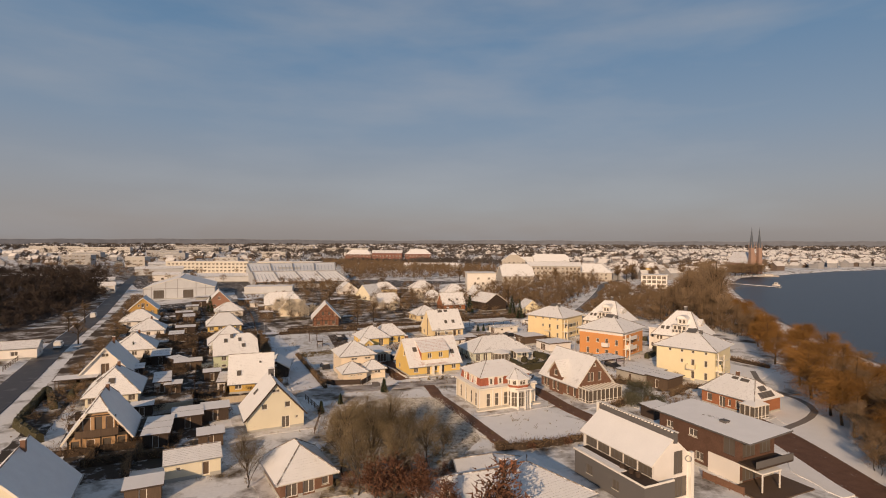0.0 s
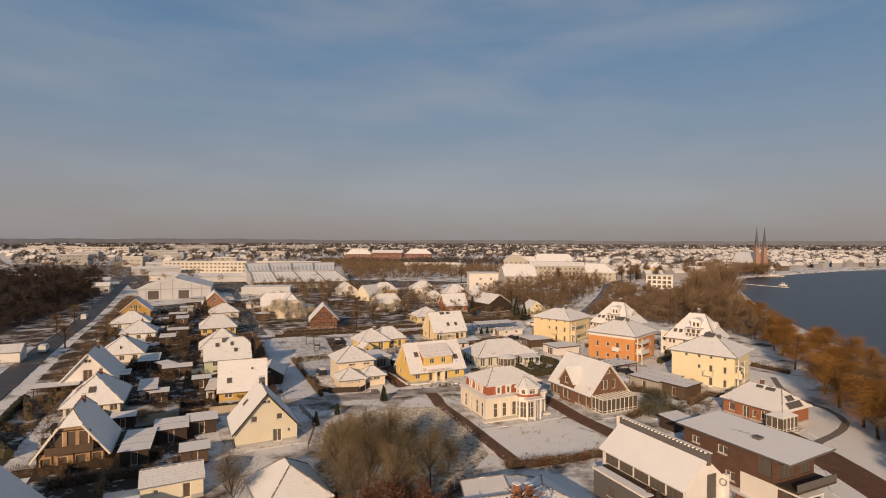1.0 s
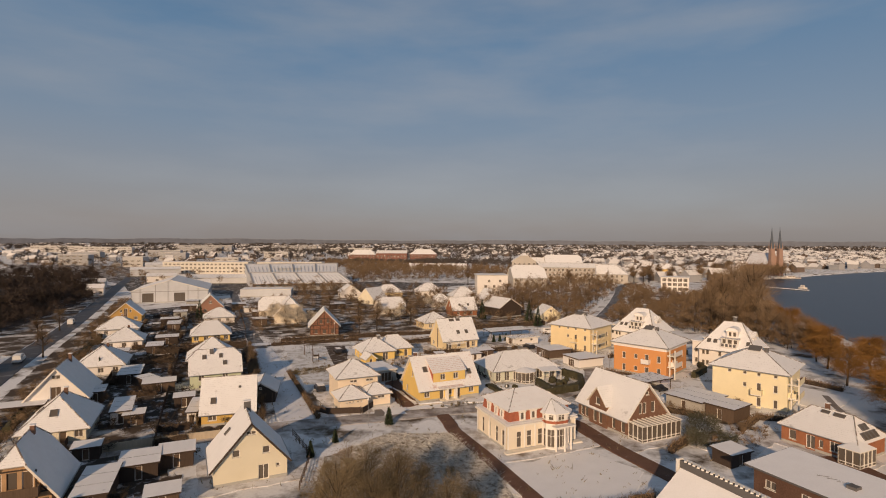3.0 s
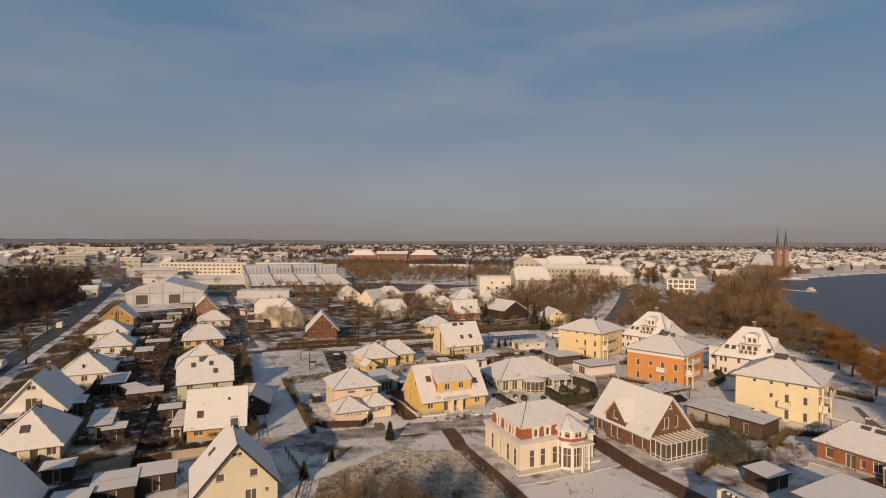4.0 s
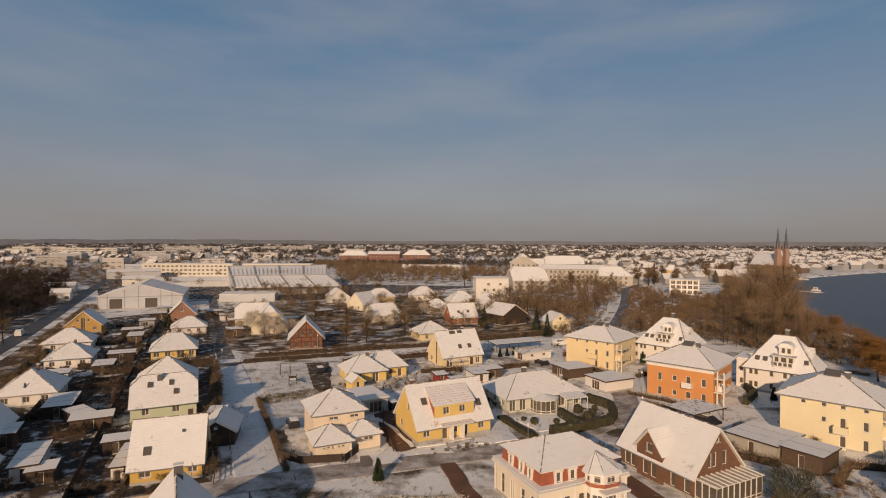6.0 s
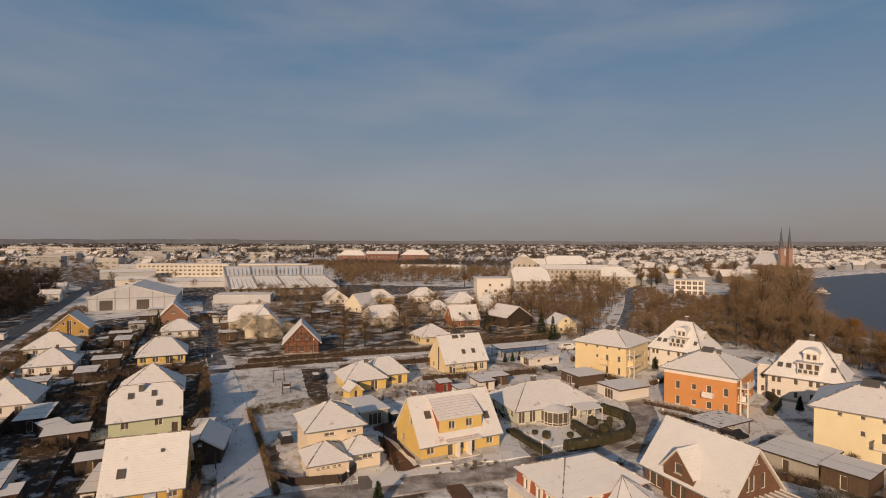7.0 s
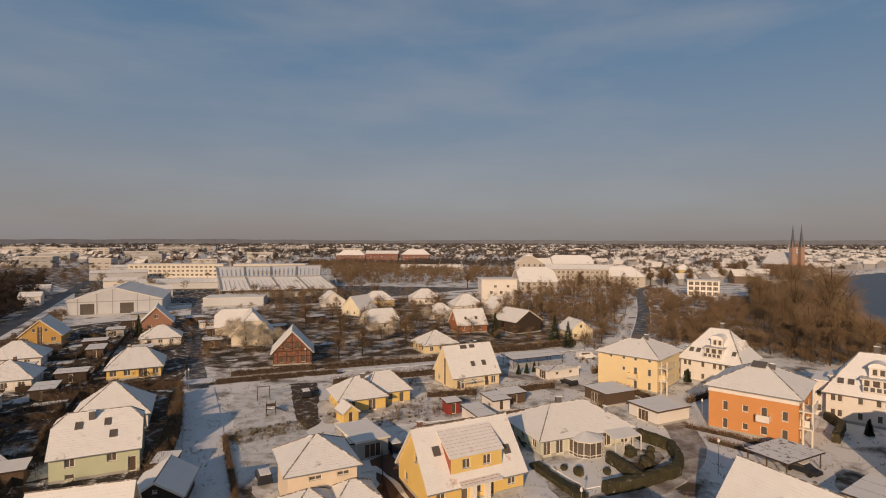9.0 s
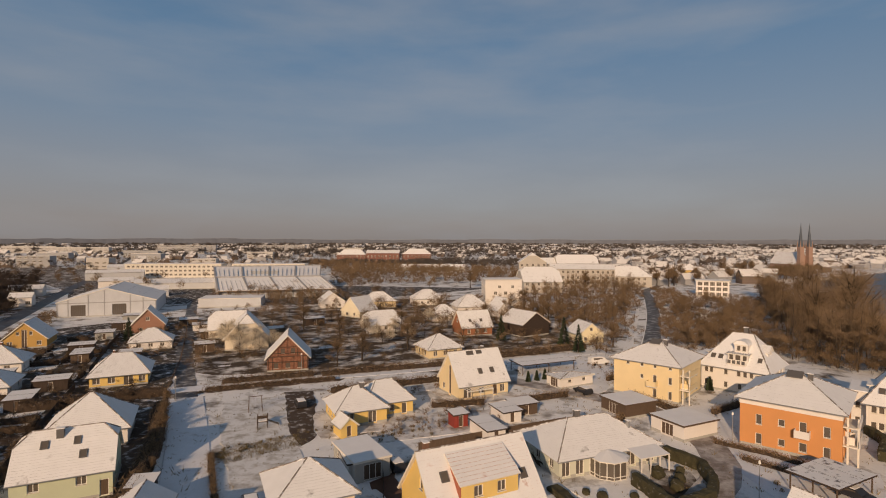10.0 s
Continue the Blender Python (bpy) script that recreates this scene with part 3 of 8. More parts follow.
def glass_room(th, pts, h, top, roof_to=None, bars=1.0, mat="frame", low=0.5, open_roof=False):
    """A conservatory on an outline: posts, rails, panes and a low roof. pts run from wall to wall, seen from outside left to right."""
    me = {}
    room = part("conservatory", boxed(-0.05, -0.05, 0, 0.05, 0.05, 0.1), mat, th, "white-framed conservatory", Matrix.Translation((*pts[0], 0)))
    inv = Matrix.Translation((-pts[0][0], -pts[0][1], 0))
    for a, c in zip(pts, pts[1:]):
        a, c = Vector((*a, 0)), Vector((*c, 0))
        u = (c - a).normalized()
        n = Vector((u.y, -u.x, 0))
        ln = (c - a).length
        b = bmesh.new()
        k = max(1, round(ln / bars))
        for j in range(k + 1):
            p = a + u * ln * j / k
            tube(b, p, p + Vector((0, 0, h)), 0.07, 0.07, 4)
        for z in (0.08, low, h - 0.06):
            tube(b, a + Vector((0, 0, z)), c + Vector((0, 0, z)), 0.06, 0.06, 4)
        part("frame", b, mat, room, "", inv)
        b = bmesh.new()
        quad(b, (a - n * 0.05, c - n * 0.05, c - n * 0.05 + Vector((0, 0, h)), a - n * 0.05 + Vector((0, 0, h))))
        part("pane", b, "glass", room, "", inv)
    if open_roof:
        (xa, ya), (xb, yb) = pts[1], pts[2]
        n = round((xb - xa) / 0.95)
        me_bar = finish("roof_bar", boxed(-0.06, 0, 0, 0.06, pts[0][1] - ya + 0.3, 0.14), mat)
        for k in range(n + 1):
            shared("roof_bar", me_bar, room, inv @ Matrix.Translation((xa + (xb - xa) * k / n, ya - 0.3, h + 0.05)))
        b = bmesh.new()
        quad(b, ((xa, ya, h + 0.03), (xb, ya, h + 0.03), (xb, pts[0][1], h + 0.03), (xa, pts[0][1], h + 0.03)))
        part("roof_glass", b, "frosted", room, "frosted glass roof", inv)
        return room
    b = bmesh.new()
    mid = Vector((sum(p[0] for p in pts) / len(pts), sum(p[1] for p in pts) / len(pts), top))
    if roof_to:
        mid = Vector((*roof_to, top))
    ring = [Vector((p[0] + (p[0] - mid.x) * 0.06, p[1] + (p[1] - mid.y) * 0.06, h)) for p in pts]
    for a, c in zip(ring, ring[1:]):
        b.faces.new([b.verts.new(v) for v in (a, c, mid)])
        quad(b, (a - Vector((0, 0, 0.12)), c - Vector((0, 0, 0.12)), c, a), 1)
    part("conservatory_roof", b, ["roof_dark", "trim"], room, "snowy glass roof", inv)
    return room

# ---- ground, lake, roads ----
LAKE = [(112, -200), (108, 60), (112, 120), (122, 190), (146, 285), (180, 380), (204, 442), (250, 520), (302, 560), (415, 650), (600, 760), (900, 900), (1600, 1200), (1600, -200)]


def lake_depth(P):
    """Metres inside the lake's outline (negative on land) for an array of points."""
    poly = np.array(LAKE, float)
    nxt = np.roll(poly, -1, 0)
    inside = np.zeros(len(P), bool)
    dist = np.full(len(P), 1e9)
    for a, b in zip(poly, nxt):
        hit = (a[1] > P[:, 1]) != (b[1] > P[:, 1])
        with np.errstate(divide="ignore", invalid="ignore"):
            inside ^= hit & (P[:, 0] < (b[0] - a[0]) * (P[:, 1] - a[1]) / (b[1] - a[1] + 1e-12) + a[0])
        ab = b - a
        k = np.clip(((P - a) @ ab) / (ab @ ab), 0, 1)
        dist = np.minimum(dist, np.linalg.norm(P - a - k[:, None] * ab, axis=1))
    return np.where(inside, dist, -dist)


def build_ground():
    xs = np.r_[-9000, -5000, -2500, -1400, -800, -500, np.arange(-330, -150, 12), np.arange(-150, 150, 3.0), np.arange(150, 460, 10), 520, 640, 800, 1100, 1600, 2500, 5000, 9000]
    ys = np.r_[-3000, -800, -300, -120, np.arange(-60, 210, 3.0), np.arange(210, 720, 10), 760, 820, 920, 1100, 1300, 1700, 2500, 4000, 9000]
    X, Y = np.meshgrid(xs, ys)
    P = np.c_[X.ravel(), Y.ravel()]
    dep = lake_depth(P)
    rng = np.random.default_rng(3)
    z = rng.normal(0, 0.035, len(P)) * (np.abs(P[:, 0]) < 150) - 0.05
    z = np.where(dep > -6, -0.05 - 3.0 * np.clip((dep + 6) / 12, 0, 1), z)
    nx, ny = len(xs), len(ys)
    idx = np.arange(nx * ny).reshape(ny, nx)
    faces = np.stack([idx[:-1, :-1], idx[:-1, 1:], idx[1:, 1:], idx[1:, :-1]], -1).reshape(-1, 4)
    me = bpy.data.meshes.new("ground")
    me.from_pydata(np.c_[P, z].tolist(), [], faces.tolist())
    me.materials.append(M["ground"])
    tagged(new("ground", me), "flat ground under thin patchy snow", "ground", kind="structure")
    b = bmesh.new()
    b.faces.new([b.verts.new((x, y, -1.3)) for x, y in LAKE])
    setting("water", b, "water", "calm blue-grey lake", "lake")


build_ground()


def ribbon(name, pts, width, mat, z=0.05, label="", category="road", kerb=True):
    """A road along a line, a thin slab with kerbs as low steps."""
    b = bmesh.new()
    P = [Vector((*p, 0)) for p in pts]
    fine = []
    for k in range(len(P) - 1):
        p0, p1, p2, p3 = P[max(k - 1, 0)], P[k], P[k + 1], P[min(k + 2, len(P) - 1)]
        steps = max(2, int((p2 - p1).length / 6))
        for s in range(steps):
            t = s / steps
            fine.append(0.5 * ((2 * p1) + (p2 - p0) * t + (2 * p0 - 5 * p1 + 4 * p2 - p3) * t * t + (3 * p1 - p0 - 3 * p2 + p3) * t ** 3))
    fine.append(P[-1])
    rows = []
    for k, p in enumerate(fine):
        d = (fine[min(k + 1, len(fine) - 1)] - fine[max(k - 1, 0)]).normalized()
        s = Vector((-d.y, d.x, 0))
        h = width / 2
        prof = [(-h - 0.35, z + 0.07), (-h, z + 0.07), (-h, z), (h, z), (h, z + 0.07), (h + 0.35, z + 0.07)] if kerb else [(-h, z - 0.1), (-h + 0.15, z), (h - 0.15, z), (h, z - 0.1)]
        rows.append([b.verts.new(p + s * a + Vector((0, 0, q))) for a, q in prof])
    for r0, r1 in zip(rows, rows[1:]):
        for k in range(len(r0) - 1):
            b.faces.new((r0[k + 1], r0[k], r1[k], r1[k + 1])).material_index = 0 if not kerb or k == 2 else 1
    return setting(name, b, [mat, "snow"], label, category)


ribbon("road_main", [(-40, 5), (-66, 50), (-97, 103), (-127, 152), (-168, 222), (-273, 390), (-392, 582), (-700, 1080)], 6.4, "mainroad", label="dark wet asphalt road with trodden snow", kerb=False)
ribbon("road_lane", [(-66, 168), (-82, 195), (-97, 221), (-129, 280), (-150, 318)], 4.4, "asphalt", label="narrow dark village lane with a little snow", kerb=False)
ribbon("road_cross", [(-98, 157), (-75, 171), (-49, 184), (-16, 198), (30, 222)], 4.5, "track", z=0.06, label="snow-covered side street", kerb=False)
ribbon("road_low", [(-60, 88), (-34, 104), (-19, 110), (2, 119), (15, 127), (25, 138), (29, 150), (25, 168), (4, 184), (-10, 196)], 5.0, "street", z=0.07, label="curving residential street with patchy snow", kerb=False)
ribbon("road_track", [(-31, 106), (-42, 126), (-53, 146), (-66, 168)], 6.4, "track", z=0.055, label="trodden snow track", kerb=False)
ribbon("path_avenue", [(33, 214), (46.2, 255.5), (60.2, 299.5), (76, 355), (91, 409)], 2.4, "snow", z=0.045, label="snowy footpath beside the avenue", category="path", kerb=False)
ribbon("road_avenue", [(38.5, 212), (53, 254), (67, 298), (83, 354), (98, 410), (122, 456), (150, 520)], 5.2, "asphalt", label="dark asphalt avenue between bare trees")




# ---- trees ----
def grow(seed, height, spread, limbs, twigs, twig_len, twig_r, droop=0.0, bole=0.22, up=0.55, stout=1.0):
    """Limbs (point to point, with radii) and twigs (point, way, length) of one leafless tree."""
    r = random.Random(seed)
    girth = height * stout
    rod, ends = [], []
    trunk_top = Vector((r.uniform(-0.3, 0.3), r.uniform(-0.3, 0.3), height * bole))
    rod.append((Vector((0, 0, -0.3)), trunk_top, girth * 0.028, girth * 0.021))
    mid = Vector((r.uniform(-0.4, 0.4), r.uniform(-0.4, 0.4), height * 0.62))
    rod.append((trunk_top, mid, girth * 0.021, girth * 0.010))
    rod.append((mid, mid + Vector((r.uniform(-0.3, 0.3), r.uniform(-0.3, 0.3), height * 0.22)), girth * 0.010, girth * 0.004))
    ends += [(mid, height * 0.3), (mid + Vector((0, 0, height * 0.12)), height * 0.16), (mid + Vector((0, 0, height * 0.2)), height * 0.1)]
    for k in range(limbs):
        a = k * 2.399 + r.uniform(-0.4, 0.4)
        t = r.uniform(0.0, 0.95)
        p = trunk_top.lerp(mid, t)
        ln = spread * r.uniform(0.65, 1.05) * (1.0 - 0.45 * t)
        d = Vector((math.cos(a), math.sin(a), up + 0.6 * t + r.uniform(-0.15, 0.25))).normalized()
        q = p + d * ln * 0.55
        e = q + (d + Vector((r.uniform(-0.3, 0.3), r.uniform(-0.3, 0.3), 0.25 - droop))).normalized() * ln * 0.5
        rod += [(p, q, girth * 0.010, girth * 0.006), (q, e, girth * 0.006, girth * 0.002)]
        ends += [(q, ln * 0.5), (e, ln * 0.45), (q.lerp(e, 0.5), ln * 0.45)]
        for _ in range(3):
            s = p.lerp(q, r.uniform(0.4, 1.0))
            d2 = (d + Vector((r.uniform(-0.9, 0.9), r.uniform(-0.9, 0.9), r.uniform(-0.1, 0.8)))).normalized()
            g = s + d2 * ln * 0.42
            rod.append((s, g, girth * 0.005, girth * 0.0018))
            ends += [(g, ln * 0.38), (s.lerp(g, 0.6), ln * 0.38)]
    fine = []
    for _ in range(twigs):
        c, reach = r.choice(ends)
        p = c + Vector((r.gauss(0, 1), r.gauss(0, 1), r.gauss(0, 0.8))) * reach * 0.42
        w = Vector((p.x, p.y, 0)).normalized() * 0.55 + Vector((r.uniform(-0.8, 0.8), r.uniform(-0.8, 0.8), r.uniform(-0.1, 1.0) - droop * 1.7))
        p.z = max(p.z, height * 0.1)
        fine.append((p, w.normalized(), twig_len * r.uniform(0.5, 1.3), twig_r * r.uniform(0.7, 1.3)))
    return rod, fine


def cone_mesh(name, fine, mat):
    """Thin folded twigs and blades as one mesh."""
    verts, faces = [], []
    for p, w, ln, rad in fine:
        s = w.orthogonal().normalized() * rad
        t = w.cross(s)
        k = len(verts)
        verts += [p + s, p - s * 0.5 + t * 0.87, p - s * 0.5 - t * 0.87, p + w * ln]
        faces += [(k, k + 1, k + 3), (k + 1, k + 2, k + 3)]
    me = bpy.data.meshes.new(name)
    me.from_pydata([tuple(v) for v in verts], [], faces)
    me.materials.append(M[mat])
    return me


def tree(label, seed, height, spread, limbs=9, twigs=700, twig_len=1.0, twig_r=0.022, mat="twig", name="tree", **more):
    rod, fine = grow(seed, height, spread, limbs, twigs, twig_len, twig_r, **more)
    th = thing(name, label, "tree", Matrix())
    b = bmesh.new()
    for a, c, r0, r1 in rod:
        tube(b, a, c, r0, r1, 5)
    part("trunk", b, "bark", th)
    shared("crown", cone_mesh("crown", fine, mat), th, Matrix())
    return th


def conifer(label, seed, height, width):
    r = random.Random(seed)
    th = thing("conifer", label, "tree", Matrix())
    b = bmesh.new()
    tube(b, (0, 0, -0.2), (0, 0, height * 0.9), height * 0.02, 0.02, 6)
    part("trunk", b, "bark", th)
    fine = []
    for _ in range(520):
        t = r.random() ** 1.5
        z = height * (0.08 + 0.92 * t)
        rad = width * (1 - t) * r.uniform(0.55, 1.0)
        a = r.uniform(0, math.tau)
        p = Vector((math.cos(a) * rad * 0.55, math.sin(a) * rad * 0.55, z))
        fine.append((p, Vector((math.cos(a), math.sin(a), -0.25 + 0.9 * t)).normalized(), 0.3 + width * 0.45 * (1 - t), 0.10 + 0.06 * (1 - t)))
    shared("crown", cone_mesh("crown", fine, "fir"), th, Matrix())
    return th


def bush(label, seed, size, mat, twigs=420, name="bush"):
    r = random.Random(seed)
    th = thing(name, label, "bush", Matrix())
    b = bmesh.new()
    fine = []
    for k in range(9):
        a = r.uniform(0, math.tau)
        e = Vector((math.cos(a) * size * 0.45, math.sin(a) * size * 0.45, size * r.uniform(0.5, 0.8)))
        tube(b, (0, 0, -0.1), e, 0.035, 0.012, 4)
    for _ in range(twigs):
        a, h = r.uniform(0, math.tau), r.random()
        rad = size * 0.62 * math.sqrt(r.random()) * (1 - 0.35 * h)
        p = Vector((math.cos(a) * rad, math.sin(a) * rad, size * 0.72 * h))
        fine.append((p, (Vector((math.cos(a), math.sin(a), 0.6)) + Vector((r.uniform(-1, 1), r.uniform(-1, 1), r.uniform(-0.4, 1)))).normalized(), size * r.uniform(0.15, 0.35), 0.028))
    part("stem", b, "bark", th)
    shared("foliage", cone_mesh("foliage", fine, mat), th, Matrix())
    return th


def stand(proto, spots, group=""):
    """Puts a plant at the first spot and copies of it at the others: x, y, size, and a turn by its count."""
    for k, (x, y, s) in enumerate(spots):
        m = pose(x, y, 0, 0, 0, (k * 137 + x * 7) % 360) @ Matrix.Scale(s, 4)
        if k == 0:
            proto.matrix_basis = m
            if group:
                tagged(proto, group=group)
        else:
            copy_thing(proto, m)


def scatter(poly, count, seed, gap=0.0):
    r = random.Random(seed)
    xs, ys = [p[0] for p in poly], [p[1] for p in poly]
    out = []
    while len(out) < count:
        x, y = r.uniform(min(xs), max(xs)), r.uniform(min(ys), max(ys))
        inside = False
        for (xa, ya), (xb, yb) in zip(poly, poly[1:] + poly[:1]):
            if (ya > y) != (yb > y) and x < (xb - xa) * (y - ya) / (yb - ya) + xa:
                inside = not inside
        if inside and (not gap or all((x - a) ** 2 + (y - b) ** 2 > gap * gap for a, b in out)):
            out.append((x, y))
    return out


def wood(name, label, spots, seed, height, spread, mat, twigs=150, twig_len=2.2, twig_r=0.07, limbs=5, droop=0.0):
    """A wood that nobody could count: leafless trees joined into one mesh."""
    r = random.Random(seed)
    kinds = []
    for k in range(5):
        rod, fine = grow(seed + k, height, spread, limbs, twigs, twig_len, twig_r, droop, bole=0.12, up=0.8, stout=0.5)
        v, f, mi = [], [], []
        for a, c, r0, r1 in rod:
            if r0 < height * 0.0027:
                continue
            d = (c - a).normalized()
            s = d.orthogonal().normalized()
            t = d.cross(s)
            n = len(v)
            for q, rad in ((a, r0), (c, r1)):
                v += [q + (s * math.cos(j * 2.0944) + t * math.sin(j * 2.0944)) * rad for j in range(3)]
            f += [(n + j, n + (j + 1) % 3, n + 3 + (j + 1) % 3, n + 3 + j) for j in range(3)]
            mi += [0] * 3
        for p, w, ln, rad in fine:
            s = w.orthogonal().normalized() * rad
            t = w.cross(s)
            n = len(v)
            v += [p + s, p - s * 0.5 + t * 0.87, p - s * 0.5 - t * 0.87, p + w * ln]
            f += [(n, n + 1, n + 3), (n + 1, n + 2, n + 3)]
            mi += [1] * 2
        kinds.append((np.array([tuple(p) for p in v]), f, mi))
    V, F, I = [], [], []
    base = 0
    for x, y in spots:
        v, f, mi = r.choice(kinds)
        a, s, h = r.uniform(0, math.tau), r.uniform(0.75, 1.15), r.uniform(0.75, 1.1)
        c, n = math.cos(a) * s, math.sin(a) * s
        V.append(np.c_[v[:, 0] * c - v[:, 1] * n + x, v[:, 0] * n + v[:, 1] * c + y, v[:, 2] * h])
        F += [tuple(i + base for i in q) for q in f]
        I += mi
        base += len(v)
    me = bpy.data.meshes.new(name)
    me.from_pydata(np.concatenate(V).tolist(), [], F)
    me.materials.append(M["bark"]), me.materials.append(M[mat])
    me.polygons.foreach_set("material_index", I)
    return tagged(new(name, me), label, "wood", kind="stuff")


# ---- houses ----
Y = 29.0


def local(x, y, yaw, lx, ly):
    """A place given along and across a house's front, in the world."""
    c, s = math.cos(radians(yaw)), math.sin(radians(yaw))
    return x + lx * c - ly * s, y + lx * s + ly * c


# houses between the main road and the lane
a1 = house("house", "half-timbered brick house with balcony and snowy half-hipped roof", -54.6, 75.4, Y, 8.0, 9.6, 3.0, 8.4, "infill", "half", "y", over=0.8, clip=0.62, win="wood",
           openings={"S": [(-3.0, 0.8, 1.1, 1.3), (-1.0, 0.05, 1.1, 2.1, "door"), (1.1, 0.8, 1.1, 1.3), (3.05, 0.8, 1.0, 1.3), (-1.5, 3.3, 1.1, 2.2, "door"), (0.0, 3.5, 1.0, 2.0), (1.5, 3.3, 1.1, 2.2, "door")], "E": [(-3, 0.9, 1.2, 1.2), (0, 0.9, 1.2, 1.2), (3, 0.9, 1.2, 1.2)]}, chimneys=[(0.3, 2.0, 8.9)])
beams(a1, "S", 8.0, 9.6, [(-3.9, 0.4, -3.9, 2.9), (3.9, 0.4, 3.9, 2.9), (-2.2, 0.4, -2.2, 5.6), (2.3, 0.4, 2.3, 5.6), (0.3, 0.4, 0.3, 2.9), (-3.9, 2.9, 3.9, 2.9), (-1.6, 5.7, 1.6, 5.7), (-3.9, 1.7, -3.7, 1.7), (-3.4, 2.9, -2.3, 4.1), (3.4, 2.9, 2.3, 4.1)])
balcony(a1, 0, 0, -4.8, 3.0, 5.6, 1.3, "wood", "wood")
house("house", "cream bungalow with hipped snowy roof and roof window", -68.5, 97.1, Y, 8.8, 11.2, 3.0, 6.9, "cream", "hip", "y", ridge_len=3.6, over=0.7,
      openings={"S": [(-3.3, 0.9, 1.3, 1.2), (-1.2, 0.9, 1.1, 1.2), (1.3, 0.1, 1.0, 2.0, "door"), (3.4, 0.9, 1.2, 1.2)], "E": [(-4, 0.9, 1.2, 1.2), (-1, 0.9, 1.2, 1.2), (2.5, 0.9, 1.2, 1.2)]}, chimneys=[(0.4, 1.0, 7.6)], skylights=[(-2, 0.2, 0.42, 1.1, 1.2), (1, -1.0, 0.4, 0.9, 1.1)])
house("house", "white gabled house with brown central gable panel", -81.8, 112.9, Y, 9.4, 12, 3.0, 8.3, "white", "gable", "y", over=0.8,
           openings={"S": [(-3.0, 0.9, 0.7, 1.1), (-2.0, 0.9, 0.7, 1.1), (2.0, 0.9, 0.7, 1.1), (3.0, 0.9, 0.7, 1.1), (0, 0.1, 1.7, 4.6, "door"), (0, 6.1, 1.4, 0.8)], "E": [(-3, 0.9, 1.2, 1.2), (2, 0.9, 1.2, 1.2)]}, chimneys=[(0.5, 3.0, 9.2)])
shed("carport", "low snowy lean-to roof beside the white gabled house", *local(-81.8, 112.9, Y, -5.2, -7.0), Y, 7.5, 3.0, 2.3, posts=True, category="carport")
A4 = "white bungalow with hipped snow-covered roof"
for x, y, w, d, rg, rl, ax in ((-92, 137, 9.8, 10.8, 6.6, 2, "y"), (-107.5, 166, 9.8, 9.6, 6.1, 0.4, "x"), (-124, 185.5, 12, 9.6, 6.3, 2, "x")):
    house("house", A4, x, y, Y, w, d, 3, rg, "white", "hip", ax, ridge_len=rl, over=0.6, openings={"S": [(-3.2, 0.9, 1.2, 1.2), (0.2, 0.9, 1.2, 1.2), (3.2, 0.9, 1.2, 1.2)], "E": [(-2.5, 0.9, 1.2, 1.2), (2.5, 0.9, 1.2, 1.2)]}, chimneys=[(0.8, 0.5, rg + 0.5)])
house("house", "yellow gabled house with dark boarded gable centre", -143, 216, Y, 10.8, 12, 3, 7.8, "gold", "gable", "y", openings={"S": [(-3.5, 0.9, 1.2, 1.3), (3.5, 0.9, 1.2, 1.3), (-1.6, 3.9, 0.8, 1.1), (1.6, 3.9, 0.8, 1.1), (0, 0.1, 1.3, 5.4, "door")]})
house("house", "yellow gabled house with snowy roof and chimney", -46.5, 50.5, Y, 9.4, 12, 3.2, 8.3, "cream", "gable", "y", over=0.8, openings={"S": [(-2, 3.6, 1.0, 1.2), (2, 3.6, 1.0, 1.2)], "E": [(-3, 0.9, 1.2, 1.2), (2, 0.9, 1.2, 1.2)]}, chimneys=[(0.4, 2.5, 9.1)])

# houses between the gardens and the track
house("house", "cream gabled house with steep snowy roof", -31.5, 87.2, 31, 9.4, 9.0, 2.8, 8.1, "cream", "gable", "y", over=0.6, fascia="darkwood",
      openings={"S": [(-1.9, 3.6, 0.95, 1.0), (1.95, 3.6, 0.95, 1.0), (1.6, 0.08, 1.35, 2.05), (0, 6.35, 1.3, 0.55), (3.5, 1.5, 0.5, 0.5)], "W": [(-2, 0.9, 1.1, 1.1), (2, 0.9, 1.1, 1.1)], "E": [(-1.5, 0.9, 1.2, 1.2), (2.2, 0.9, 1.2, 1.2)]},
      chimneys=[(0.2, 2.6, 9.0, 0.9, "darkgrey")], skylights=[(1, 1.5, 0.45, 0.8, 1.1)])
house("house", "ochre house under a large snow-covered gable roof", -44.8, 108, 23, 8.7, 8.0, 2.8, 7.6, "ochre", "gable", "x", over=0.6, openings={"S": [(-2.6, 0.9, 1.4, 1.2), (1.2, 0.1, 1.0, 2.0, "door"), (3.2, 0.9, 1.2, 1.2)], "E": [(-1.5, 0.9, 1.2, 1.2), (1.5, 3.8, 1.1, 1.1)]}, skylights=[(-1, -2.5, 0.28, 0.9, 1.15), (-1, 1.8, 0.66, 0.4, 0.4)])
shed("shed", "narrow white lean-to with snowy roof", *local(-44.8, 108, 22, -6.0, 1.0), 22, 1.5, 8.0, 2.5, "white")
